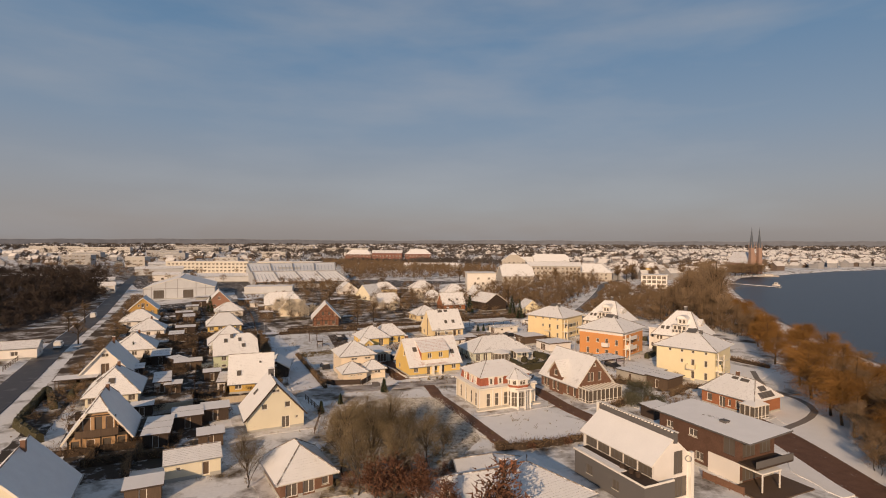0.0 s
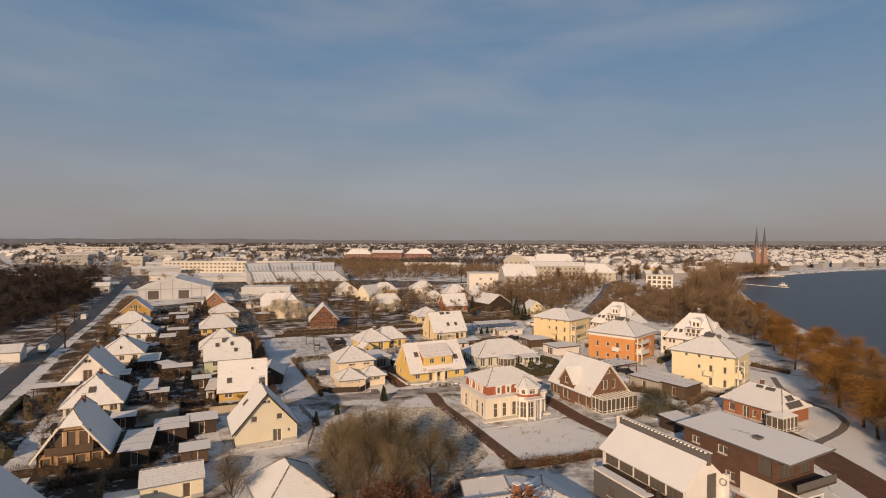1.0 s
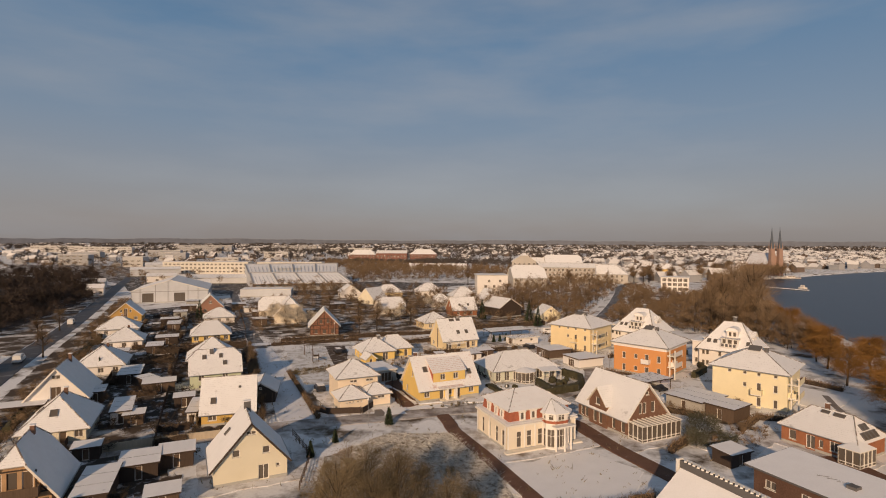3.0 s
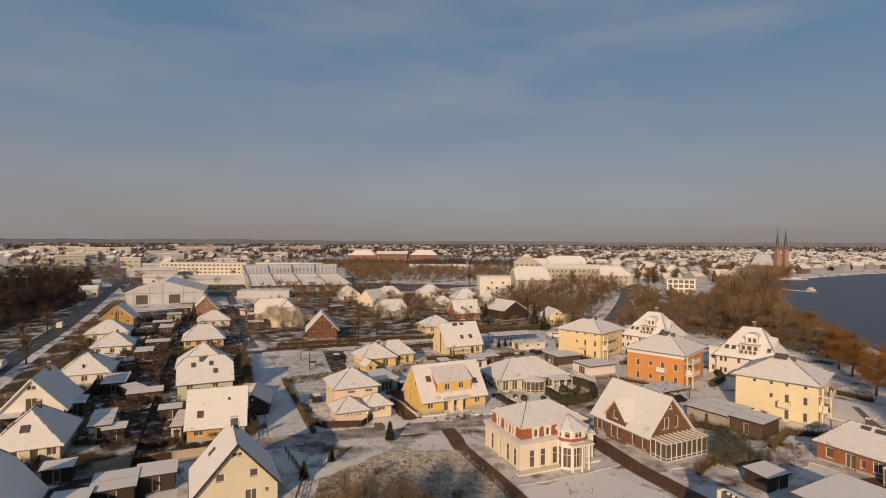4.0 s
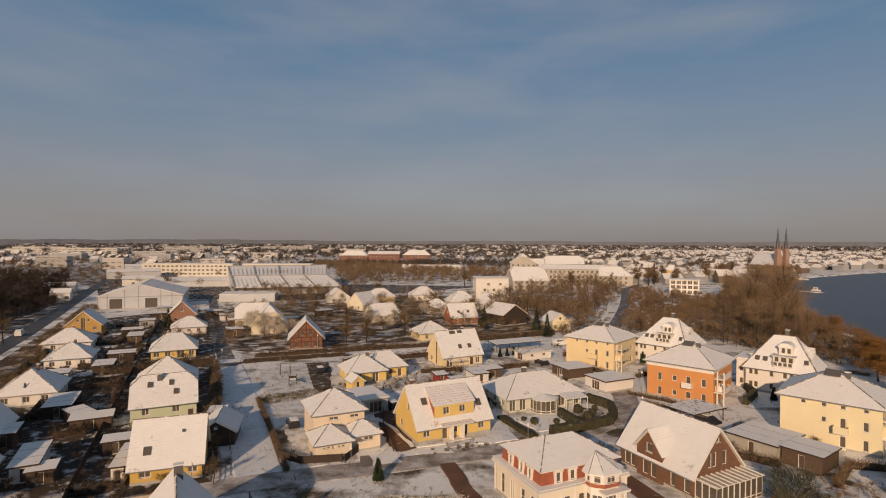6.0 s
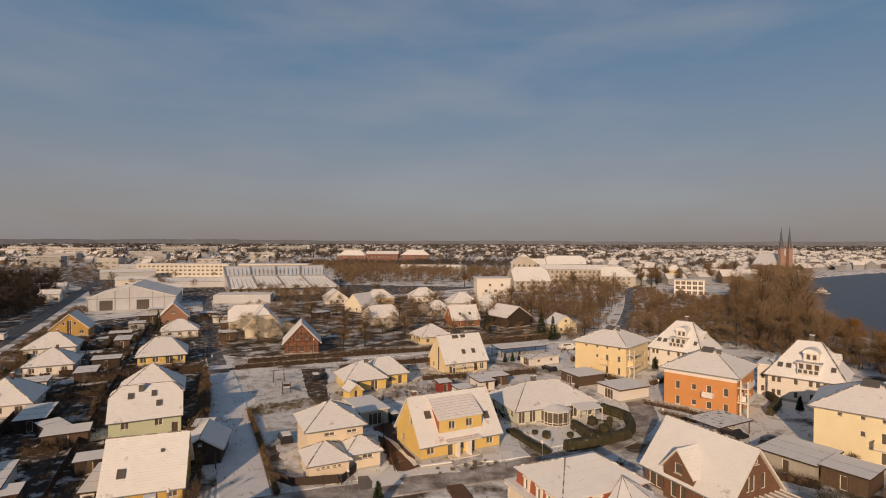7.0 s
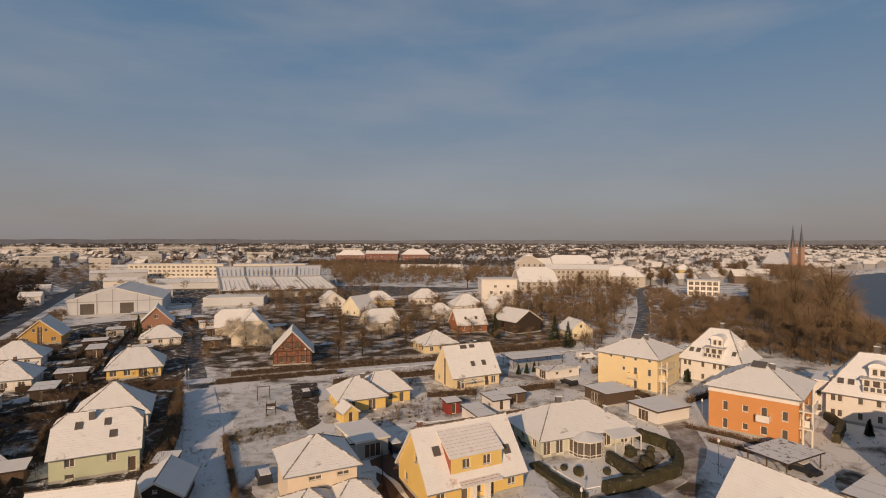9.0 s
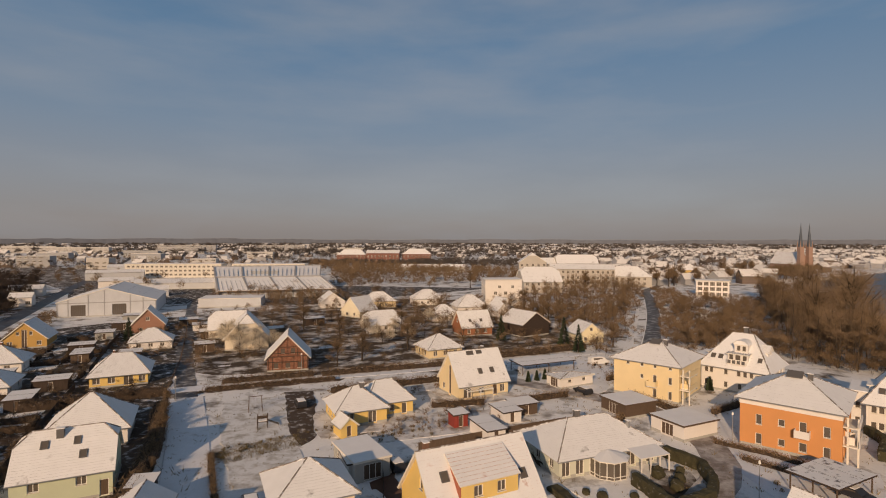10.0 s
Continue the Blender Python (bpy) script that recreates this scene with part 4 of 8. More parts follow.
house("house", "pale green house with clipped steep snowy roof", -59.4, 129.8, 30, 10.4, 9.2, 3.7, 7.9, "green", "half", "x", over=0.45, clip=0.66, openings={"S": [(-2.9, 1.9, 1.15, 1.2), (1.9, 1.9, 1.15, 1.2), (-2.9, 0.3, 1.1, 0.7), (4.3, 0.1, 1.0, 2.1, "door")], "E": [(-2, 1.5, 1.1, 1.2), (2, 1.5, 1.1, 1.2), (0, 4.6, 1.1, 1.2)], "W": [(0, 4.6, 1.1, 1.2)]},
           chimneys=[(-0.8, -0.8, 8.1, 0.8, "darkgrey")], skylights=[(-1, -2.3, 0.6, 0.85, 1.1), (-1, 1.1, 0.62, 0.75, 1.1), (-1, 1.9, 0.33, 0.85, 1.1)])
house("house", "white house with a hipped snow-covered roof", -69.2, 146.3, Y, 11, 10.5, 3.2, 7.4, "white", "hip", ridge_len=0.5, over=0.6, openings={"S": [(-3, 0.9, 1.2, 1.2), (3, 0.9, 1.2, 1.2)], "E": [(0, 0.9, 1.2, 1.2)]})
house("house", "yellow bungalow with broad hipped snowy roof", -88.2, 180.2, Y, 11, 11.5, 2.9, 6.3, "yellow", "hip", ridge_len=4, over=0.7, openings={"S": [(-4.2, 0.8, 1.4, 1.3), (-1.4, 0.8, 1.4, 1.3), (1.8, 0.1, 1.8, 2.1), (4.4, 0.8, 1.3, 1.3)], "E": [(-3, 0.8, 1.3, 1.3), (2, 0.8, 1.3, 1.3)]}, chimneys=[(-1.6, 0.4, 6.8, 0.4)])
house("house", "small red brick house with steep snowy gable", -123, 243, Y, 10, 12, 3.4, 8.5, "terracotta", "gable", "y", over=0.6, openings={"S": [(-2, 0.9, 1.1, 1.2), (2, 0.9, 1.1, 1.2), (0, 4.4, 1.2, 1.3)]})
house("house", "white bungalow with hipped snow roof by the lane", -104.5, 216, Y, 11, 9, 2.8, 5.8, "white", "hip", openings={"S": [(-3, 0.9, 1.2, 1.1), (0, 0.9, 1.2, 1.1), (3, 0.9, 1.2, 1.1)]})

# plots round the curving street
X1, Y1 = -25.5, 122.3
house("house", "pale pink two-storey house with pyramid roof", X1, Y1, Y, 8.1, 8.2, 5.7, 8.1, "pink", "hip", ridge_len=0.3, over=0.6, lift=0.012, openings={"S": [(-0.9, 4.2, 1.5, 0.55), (2.4, 4.2, 1.5, 0.55)], "W": [(-2, 3.9, 1.0, 1.2), (2, 0.9, 1.1, 1.2)], "E": [(-2.5, 3.9, 1.0, 1.2), (1.5, 3.9, 1.0, 1.2), (2.5, 0.9, 1.0, 1.2)]})
house("garage", "pale pink double garage with hipped snowy roof", *local(X1, Y1, Y, -2.1, -6.5), Y, 5.4, 5.6, 2.85, 4.5, "pink", "hip", ridge_len=0.4, over=0.45, lift=0.012, openings={"S": [(-1.4, 1.75, 0.5, 0.3), (-0.75, 1.75, 0.5, 0.36), (-0.1, 1.75, 0.5, 0.36), (0.8, 1.75, 0.5, 0.36), (1.45, 1.75, 0.5, 0.36)]}, category="garage")
house("annex", "pale pink entrance wing with low snowy roof", *local(X1, Y1, Y, 3.1, -5.7), Y, 4.9, 4.2, 2.85, 4.3, "pink", "hip", over=0.45, lift=0.012, openings={"S": [(0.6, 1.6, 1.5, 0.6)], "E": [(0, 0.1, 1.0, 2.1, "door")]})
house("garage", "grey outbuilding with flat snowy roof behind the house", -23.4, 138.5, -55, 8.4, 5.0, 2.6, 2.8, "grey", "flat", over=0.25, openings={"S": [(-2.6, 1.2, 0.9, 0.6)], "E": [(0, 0.1, 2.6, 2.1, "door")]}, category="garage")
X2, Y2 = -7.8, 127.7
c2 = house("house", "bright yellow house with wide dormer and red tiles", X2, Y2, 31, 13.6, 9.4, 2.9, 8.4, "yellow", "gable", "x", roof="red", over=0.55, fascia="trim",
           openings={"S": [(-5.2, 0.9, 1.2, 1.25), (-1.9, 0.1, 1.0, 2.15), (0.0, 0.9, 1.0, 1.2), (1.9, 0.1, 1.0, 2.15), (5.0, 0.9, 1.2, 1.25)], "W": [(0.8, 4.4, 0.9, 1.3), (-2.2, 0.9, 1.2, 1.2)], "E": [(0, 4.2, 1.1, 1.3)]},
           chimneys=[(-5.6, 0.6, 9.0, 0.6)], skylights=[(-1, -4.6, 0.52, 0.95, 1.2), (-1, 5.2, 0.34, 0.95, 1.2)])
dormer(c2, 0, 0.1, 7.4, -4.2, -0.3, 3.6, 5.6, 2.35, "shed", "yellow", [(-1.5, 3.95, 1.15, 1.25), (1.5, 3.95, 1.15, 1.25)], roof="red", cheek="tile_red", over=0.2)
porch = bmesh.new()
roof_slope(porch, (-2.9, -5.9, 2.5), (2.9, -5.9, 2.5), (2.9, -4.6, 2.85), (-2.9, -4.6, 2.85), thick=0.12, course=0.4)
part("porch_roof", porch, ["roof_red", "tile_red", "frame"], c2)
for px in (-1.0, 1.0):
    part("porch_pier", boxed(px - 0.18, -5.8, 0, px + 0.18, -4.71, 2.45), "frame", c2)
part("front_step", boxed(-2.4, -6.2, -0.1, 2.4, -4.75, 0.16), "trim", c2)
X3, Y3 = -29.2, 159.4
house("house", "yellow bungalow with hipped snowy roof and chimney", X3, Y3, Y, 8.8, 8.8, 2.95, 5.8, "yellow", "hip", ridge_len=1.0, over=0.55, lift=0.012, openings={"S": [(-2.2, 0.15, 1.5, 2.1), (1.8, 0.15, 1.5, 2.1)], "W": [(-2.5, 0.9, 1.2, 1.2), (0.5, 0.9, 1.2, 1.2), (3, 0.1, 1.0, 2.0, "door")]}, chimneys=[(1.0, -0.4, 6.3, 0.8, "darkgrey")])
house("annex", "yellow side wing of the bungalow with hipped roof", *local(X3, Y3, Y, 6.0, 2.2), Y, 8.6, 8.4, 2.95, 5.75, "yellow", "hip", "x", ridge_len=3.2, over=0.55, lift=0.012, openings={"S": [(2.6, 0.15, 1.0, 2.0), (0.2, 0.9, 1.0, 1.2)], "E": [(-2, 0.9, 1.2, 1.2), (2, 0.9, 1.2, 1.2)]})
house("garden_house", "small yellow garden house with snowy gable roof", *local(X3, Y3, Y, -3.8, -7.4), Y + 8, 2.8, 3.4, 2.1, 3.3, "yellow", "gable", "y", over=0.35, openings={"S": [(0, 0.1, 0.8, 1.8, "door")]}, category="shed", plinth=False)
X4, Y4 = -8.3, 177.5
# the two upper roof windows stand in for dark items at the ridge
c4 = house("house", "pale yellow gabled house with dark gable strip", X4, Y4, 31, 11.6, 9, 3.3, 8.9, "pale", "gable", "x", over=0.5, lift=0.012, openings={"S": [(-3.9, 0.2, 1.8, 2.1), (-0.6, 0.9, 1.2, 1.2), (2.6, 0.2, 1.1, 2.1, "door"), (4.4, 0.6, 1.2, 1.6)], "W": [(0.4, 0.3, 1.0, 6.0, "door"), (-2.4, 0.9, 1.2, 1.2)], "E": [(0, 4.0, 1.1, 1.2)]}, skylights=[(-1, -0.2, 0.3, 0.95, 1.2), (-1, 2.6, 0.3, 0.95, 1.2), (-1, -1.2, 0.85, 1.6, 0.9), (-1, 1.0, 0.86, 1.3, 0.8)], chimneys=[(2.4, 0.5, 9.3, 0.5, "darkgrey")])
for k in range(9):
    part("pergola_bar", boxed(-5.2 + k * 0.7, -7.0, 2.4, -5.12 + k * 0.7, -4.5, 2.52), "frame", c4)
part("pergola_beam", boxed(-5.4, -7.05, 2.25, 0.7, -6.93, 2.4), "frame", c4)
for px in (-5.3, -2.4, 0.5):
    part("pergola_post", boxed(px, -7.04, 0, px + 0.11, -6.94, 2.25), "frame", c4)
X5, Y5 = 9.0, 145.4
c5 = house("house", "celadon bungalow with hipped snowy roof and conservatory", X5, Y5, 25, 16.6, 11, 2.95, 6.0, "celadon", "hip", ridge_len=6.5, over=0.6, lift=0.012, openings={"S": [(-7.2, 0.2, 1.3, 2.1), (-5.0, 0.2, 1.3, 2.1), (3.6, 0.2, 1.6, 2.1), (7.0, 0.2, 1.4, 2.1)], "W": [(-3.5, 0.9, 1.2, 1.2), (0, 0.9, 1.2, 1.2), (3.5, 0.9, 1.2, 1.2)], "E": [(0, 0.9, 1.2, 1.2)]}, chimneys=[(-1.6, 0.2, 6.9, 0.9, "darkgrey"), (5.4, -2.6, 5.4, 0.3, "metal")])
glass_room(c5, [(-3.4, -5.52), (-3.2, -7.4), (-1.8, -8.6), (0.2, -8.6), (1.6, -7.4), (1.8, -5.52)], 2.5, 3.2, (-0.8, -5.9))
veranda = bmesh.new()
roof_slope(veranda, (2.6, -8.6, 2.4), (7.6, -8.6, 2.4), (7.6, -5.6, 2.85), (2.6, -5.6, 2.85), thick=0.1, course=4)
part("veranda_roof", veranda, ["roof_dark", "frame", "frame"], c5, "snowy veranda roof")
for px in (2.8, 4.4, 6.0, 7.6):
    part("veranda_post", boxed(px - 0.07, -8.55, 0, px + 0.07, -8.4, 2.35), "frame", c5)


def pavilion_villa(x, y, yaw):
    """A villa with tall white ground floor, red mansard storey and a turret bay."""
    w, d = 13.6, 11.0
    tall = lambda xs: [(q, 0.5, 0.95, 2.6, "cross") for q in xs]
    th = house("villa", "white villa with red mansard storey and turret bay", x, y, yaw, w, d, 4.0, 4.2, "ivory", "flat", over=0.35, openings={"S": tall((-4.6, -2.6, -0.4, 5.2)), "W": tall((-3.4, -1.0, 1.6, 3.8)), "E": tall((-3, 0, 3))})
    b = bmesh.new()
    w0, d0, w1, d1 = 12.4, 9.6, 11.8, 9.0
    for s in (-1, 1):
        quad(b, ((-s * -w0 / 2, s * d0 / 2, 4.2), (-s * w0 / 2, s * d0 / 2, 4.2), (-s * w1 / 2, s * d1 / 2, 6.4), (s * w1 / 2, s * d1 / 2, 6.4)))
        quad(b, ((s * w0 / 2, -s * d0 / 2, 4.2), (s * w0 / 2, s * d0 / 2, 4.2), (s * w1 / 2, s * d1 / 2, 6.4), (s * w1 / 2, -s * d1 / 2, 6.4)))
    part("mansard", b, "tile_red", th, "red tiled mansard storey")
    b = bmesh.new()
    for s in (-1, 1):
        roof_slope(b, (6.4 * s, 5.0 * s, 6.3), (-6.4 * s, 5.0 * s, 6.3), (-2.2 * s, 0, 8.5), (2.2 * s, 0, 8.5), thick=0.18, course=1.2, lift=0.01)
        roof_slope(b, (6.4 * s, -5.0 * s, 6.3), (6.4 * s, 5.0 * s, 6.3), (2.2 * s, 0, 8.5), (2.2 * s, 0, 8.5), thick=0.18, course=1.2, lift=0.01)
    part("upper_roof", b, ["roof_dark", "tile_red", "frame"], th, "low snowy upper roof")
    for sx in (-1, 1):
        for sy in (-1, 1):
            b = bmesh.new()
            tube(b, (sx * 6.4, sy * 5.0, 6.33), (sx * 2.2, 0, 8.53), 0.08, 0.08, 5)
            part("ridge_tiles", b, "ridge", th)
    skirt = bmesh.new()
    box(skirt, -7.1, -5.8, 4.49, 7.1, 5.8, 4.56)
    part("skirt_snow", skirt, "snow", th, "snow on the ledge over the ground floor")
    for px in (-3.6, -1.4, 4.4):
        dormer(th, 0, px, 1.15, -4.95, -3.9, 4.4, 6.1, 0.1, "shed", "frame", [(0, 4.7, 0.7, 1.2)], roof="dark", over=0.1)
    for py in (-2.2, 0.4, 2.4):
        dormer(th, -90, py, 1.0, -6.35, -5.3, 4.4, 6.1, 0.1, "shed", "frame", [(0, 4.7, 0.6, 1.2)], roof="dark", over=0.1)
    # turret bay
    pts = [(0.0, -5.5), (0.0, -6.6), (1.2, -7.7), (3.6, -7.7), (4.8, -6.6), (4.8, -5.5)]
    b = bmesh.new()
    for (xa, ya), (xb, yb) in zip(pts, pts[1:]):
        a = Vector((xa, ya, 0))
        u = Vector((xb - xa, yb - ya, 0))
        ln = u.length
        u.normalize()
        n = Vector((u.y, -u.x, 0))
        holes = [(0.16, ln - 0.16, 0.3, 3.3), (ln * 0.22, ln * 0.78, 4.7, 5.7)] if ln > 1.1 else []
        wall_panel(b, a, u, n, ln, [(0, 5.95), (ln, 5.95)], holes)
        for h in holes:
            put_window(th, a, u, n, ln / 2, h[2], h[1] - h[0], h[3] - h[2], "cross")
    bay = part("turret", b, "white", th)
    b = bmesh.new()
    tip, ring = Vector((2.4, -4.6, 7.5)), [Vector((2.4 + (px - 2.4) * 1.18, -5.9 + (py + 5.9) * 1.18, 5.9)) for px, py in pts]
    for a, c in zip(ring, ring[1:]):
        b.faces.new([b.verts.new(v) for v in (a, c, tip)])
        quad(b, (a - Vector((0, 0, 0.2)), c - Vector((0, 0, 0.2)), c, a), 1)
    part("turret_roof", b, ["roof_dark", "frame"], bay, "snowy pointed turret roof")
    for a in ring[1:-1]:
        b = bmesh.new()
        tube(b, a, tip, 0.05, 0.05, 4)
        part("hip_line", b, "ridge", bay)
    b = bmesh.new()
    for (xa, ya), (xb, yb) in zip(pts, pts[1:]):
        tube(b, (xa, ya, 4.05), (xb, yb, 4.05), 0.16, 0.16, 4)
    part("cornice", b, "frame", bay)
    b = bmesh.new()
    for (xa, ya), (xb, yb) in zip(pts, pts[1:]):
        u = Vector((xb - xa, yb - ya, 0)).normalized()
        n = Vector((u.y, -u.x, 0)) * 0.03
        a, c = Vector((xa, ya, 4.2)) + n, Vector((xb, yb, 4.2)) + n
        quad(b, (a, c, c + Vector((0, 0, 0.48)), a + Vector((0, 0, 0.48))))
    part("apron", b, "tile_red", bay, "red tiled apron below the turret windows")
    for px, py in ((0.9, -8.3), (2.4, -8.6), (3.9, -8.3)):
        b = bmesh.new()
        tube(b, (px, py, 0), (px, py, 3.9), 0.17, 0.14, 10)
        part("column", b, "frame", bay)
    part("porch_slab", boxed(0.4, -8.9, 3.88, 4.4, -7.6, 4.1), "frame", bay, "white porch slab on columns")
    for px in (-6.8, -3.6, -1.5, 6.8):
        part("pilaster", boxed(px - 0.1, -5.6, 0.4, px + 0.1, -5.503, 3.9), "frame", th)
    for py in (-5.0, 0.4, 5.0):
        part("pilaster", boxed(-7.12, py - 0.14, 0.4, -7.003, py + 0.14, 3.9), "frame", th)
    part("terrace", boxed(-7.6, -6.6, -0.1, 7.6, -5.56, 0.3), "trim", th)
    th.matrix_basis = th.matrix_basis @ Matrix.Diagonal((0.92, 0.94, 0.97, 1.0))


pavilion_villa(8.7, 104.2, 28)

X7, Y7 = 26.4, 112.6
c7 = house("house", "brown brick house with cross gable and snowy roof", X7, Y7, 30, 9.0, 12.4, 3.4, 8.6, "brick", "gable", "y", over=0.6, fascia="frame", course=0.34,
           openings={"S": [(-1.5, 3.5, 0.75, 1.9), (-0.6, 3.5, 0.75, 1.9), (1.3, 3.5, 0.9, 1.9), (-3.2, 0.5, 1.2, 1.9), (0, 0.2, 1.2, 2.2), (3.0, 0.5, 1.2, 1.9), (0, 6.6, 0.7, 0.6)], "W": [(-5.0, 0.5, 0.9, 1.9), (-3.9, 0.5, 0.9, 1.9), (3.0, 0.5, 0.8, 2.0), (5.2, 0.5, 0.9, 1.9)], "E": [(-3, 0.9, 1.2, 1.3), (2, 0.9, 1.2, 1.3)]})
dormer(c7, -90, -0.6, 4.4, -4.85, 0.0, 0.0, 4.3, 2.6, "gable", "brick", [(-0.7, 0.5, 0.9, 2.0), (0.7, 0.5, 0.9, 2.0), (0, 3.7, 1.1, 1.3)], over=0.35)
glass_room(c7, [(-4.2, -6.22), (-4.2, -9.2), (4.4, -9.2), (4.4, -6.22)], 2.7, 3.0, (0, -6.8), bars=1.1, mat="frame", open_roof=True)

BAND = "white plaster band under the eaves"


def city_villa(label, x, y, yaw, wall, band, w=14.0, d=14.0, eave=7.8, ridge=11.0, front=(), side=(), balconies=(), surround=None, vents=True):
    th = house("villa", label, x, y, yaw, w, d, eave, ridge, wall, "hip", ridge_len=1.2, over=0.75, openings={"S": front, "E": side, "W": [(-4, 0.7, 1.1, 1.4), (0, 0.7, 1.1, 1.4), (-4, 3.6, 1.1, 1.4), (0, 3.6, 1.1, 1.4)]}, surround=surround, chimneys=[(1.9, -0.6, 11.2, 0.7, "darkgrey")], course=0.8, lift=0.006)
    if band:
        b = bmesh.new()
        h, t = 1.35, 0.06
        box(b, -w / 2 - t, -d / 2 - t, eave - h, w / 2 + t, -d / 2 - 0.004, eave - 0.12), box(b, -w / 2 - t, d / 2 + 0.004, eave - h, w / 2 + t, d / 2 + t, eave - 0.12)
        box(b, -w / 2 - t, -d / 2 - 0.004, eave - h, -w / 2 - 0.004, d / 2 + 0.004, eave - 0.12), box(b, w / 2 + 0.004, -d / 2 - 0.004, eave - h, w / 2 + t, d / 2 + 0.004, eave - 0.12)
        part("band", b, band, th, BAND)
    hatch = bmesh.new()
    roof_slope(hatch, (-1.2, -1.7, ridge - 0.45), (1.0, -1.7, ridge - 0.45), (1.0, 0.1, ridge + 0.25), (-1.2, 0.1, ridge + 0.25), thick=0.1, course=3, lift=0.02)
    part("roof_hatch", hatch, ["darkgrey", "darkgrey", "darkgrey"], th, "dark lift hatch at the ridge")
    for rot, bx, bz, bw, rail in balconies:
        balcony(th, rot, bx, -(d if rot in (0, 180) else w) / 2, bz, bw, 1.3, "white", rail)
    # corner loggia posts
    for px in (w / 2 + 0.55, w / 2 + 1.75):
        part("loggia_post", boxed(px - 0.12, -d / 2 + 0.6, 0, px + 0.12, -d / 2 + 0.84, eave - 0.9), "trim", th)
    for z in (2.9, 5.6):
        part("loggia_slab", boxed(w / 2 + 0.004, -d / 2 + 0.3, z - 0.18, w / 2 + 1.95, -d / 2 + 5.2, z), "trim", th)
        part("loggia_rail", boxed(w / 2 + 1.85, -d / 2 + 0.3, z, w / 2 + 1.95, -d / 2 + 5.2, z + 0.9), rail if balconies else "white", th)
    return th


FR = [(-3.9, 3.55, 0.85, 1.6), (-0.9, 3.9, 0.9, 1.1), (1.8, 3.3, 0.95, 1.9), (4.7, 3.55, 0.9, 1.6), (-3.9, 0.5, 0.85, 1.7), (-0.9, 0.9, 0.9, 1.1), (1.8, 0.7, 1.0, 1.4), (4.7, 0.4, 0.9, 1.8)]
SD = [(-4.6, 0.4, 1.6, 2.1), (-4.6, 3.3, 1.6, 2.1), (-0.5, 0.9, 1.1, 1.4), (-0.5, 3.7, 1.1, 1.4), (4.0, 0.9, 1.1, 1.4), (4.0, 3.7, 1.1, 1.4)]
city_villa("orange two-storey villa with white band and hipped roof", 43.6, 153.8, -37.5, "orange", "white", 13.0, 14.0, front=FR, side=SD, balconies=[(0, 1.8, 3.2, 1.9, "white"), (90, -4.4, 3.0, 2.6, "white")])
FC = [(-3.6, 6.35, 0.7, 0.65), (-0.7, 6.35, 0.7, 0.65), (1.9, 6.35, 0.7, 0.65), (4.9, 6.35, 0.7, 0.65), (-0.7, 3.9, 0.7, 0.9), (1.9, 3.3, 0.8, 1.7), (4.9, 3.5, 0.75, 1.5), (1.9, 0.4, 0.8, 1.8), (4.9, 0.5, 0.75, 1.7)]
city_villa("cream-yellow three-storey villa with hipped snowy roof", 30.8, 180.9, -38, "pale", None, 13.2, 13.6, eave=7.7, ridge=10.8, front=FC, side=SD, balconies=[(0, 1.6, 2.9, 1.9, "pale"), (90, -4.4, 3.0, 2.6, "pale")])
city_villa("pale cream three-storey villa with hipped snowy roof", 57.8, 129.6, -38, "butter", None, 13.2, 12.6, 7.8, 11.0, front=[(q[0] * 0.95, *q[1:]) for q in FC], side=SD, balconies=[(0, 1.6, 2.9, 1.9, "butter"), (90, -4.4, 3.0, 2.6, "butter")])


def rows2(xs, zs, w, h):
    return [(x, z, w, h) for z in zs for x in xs]


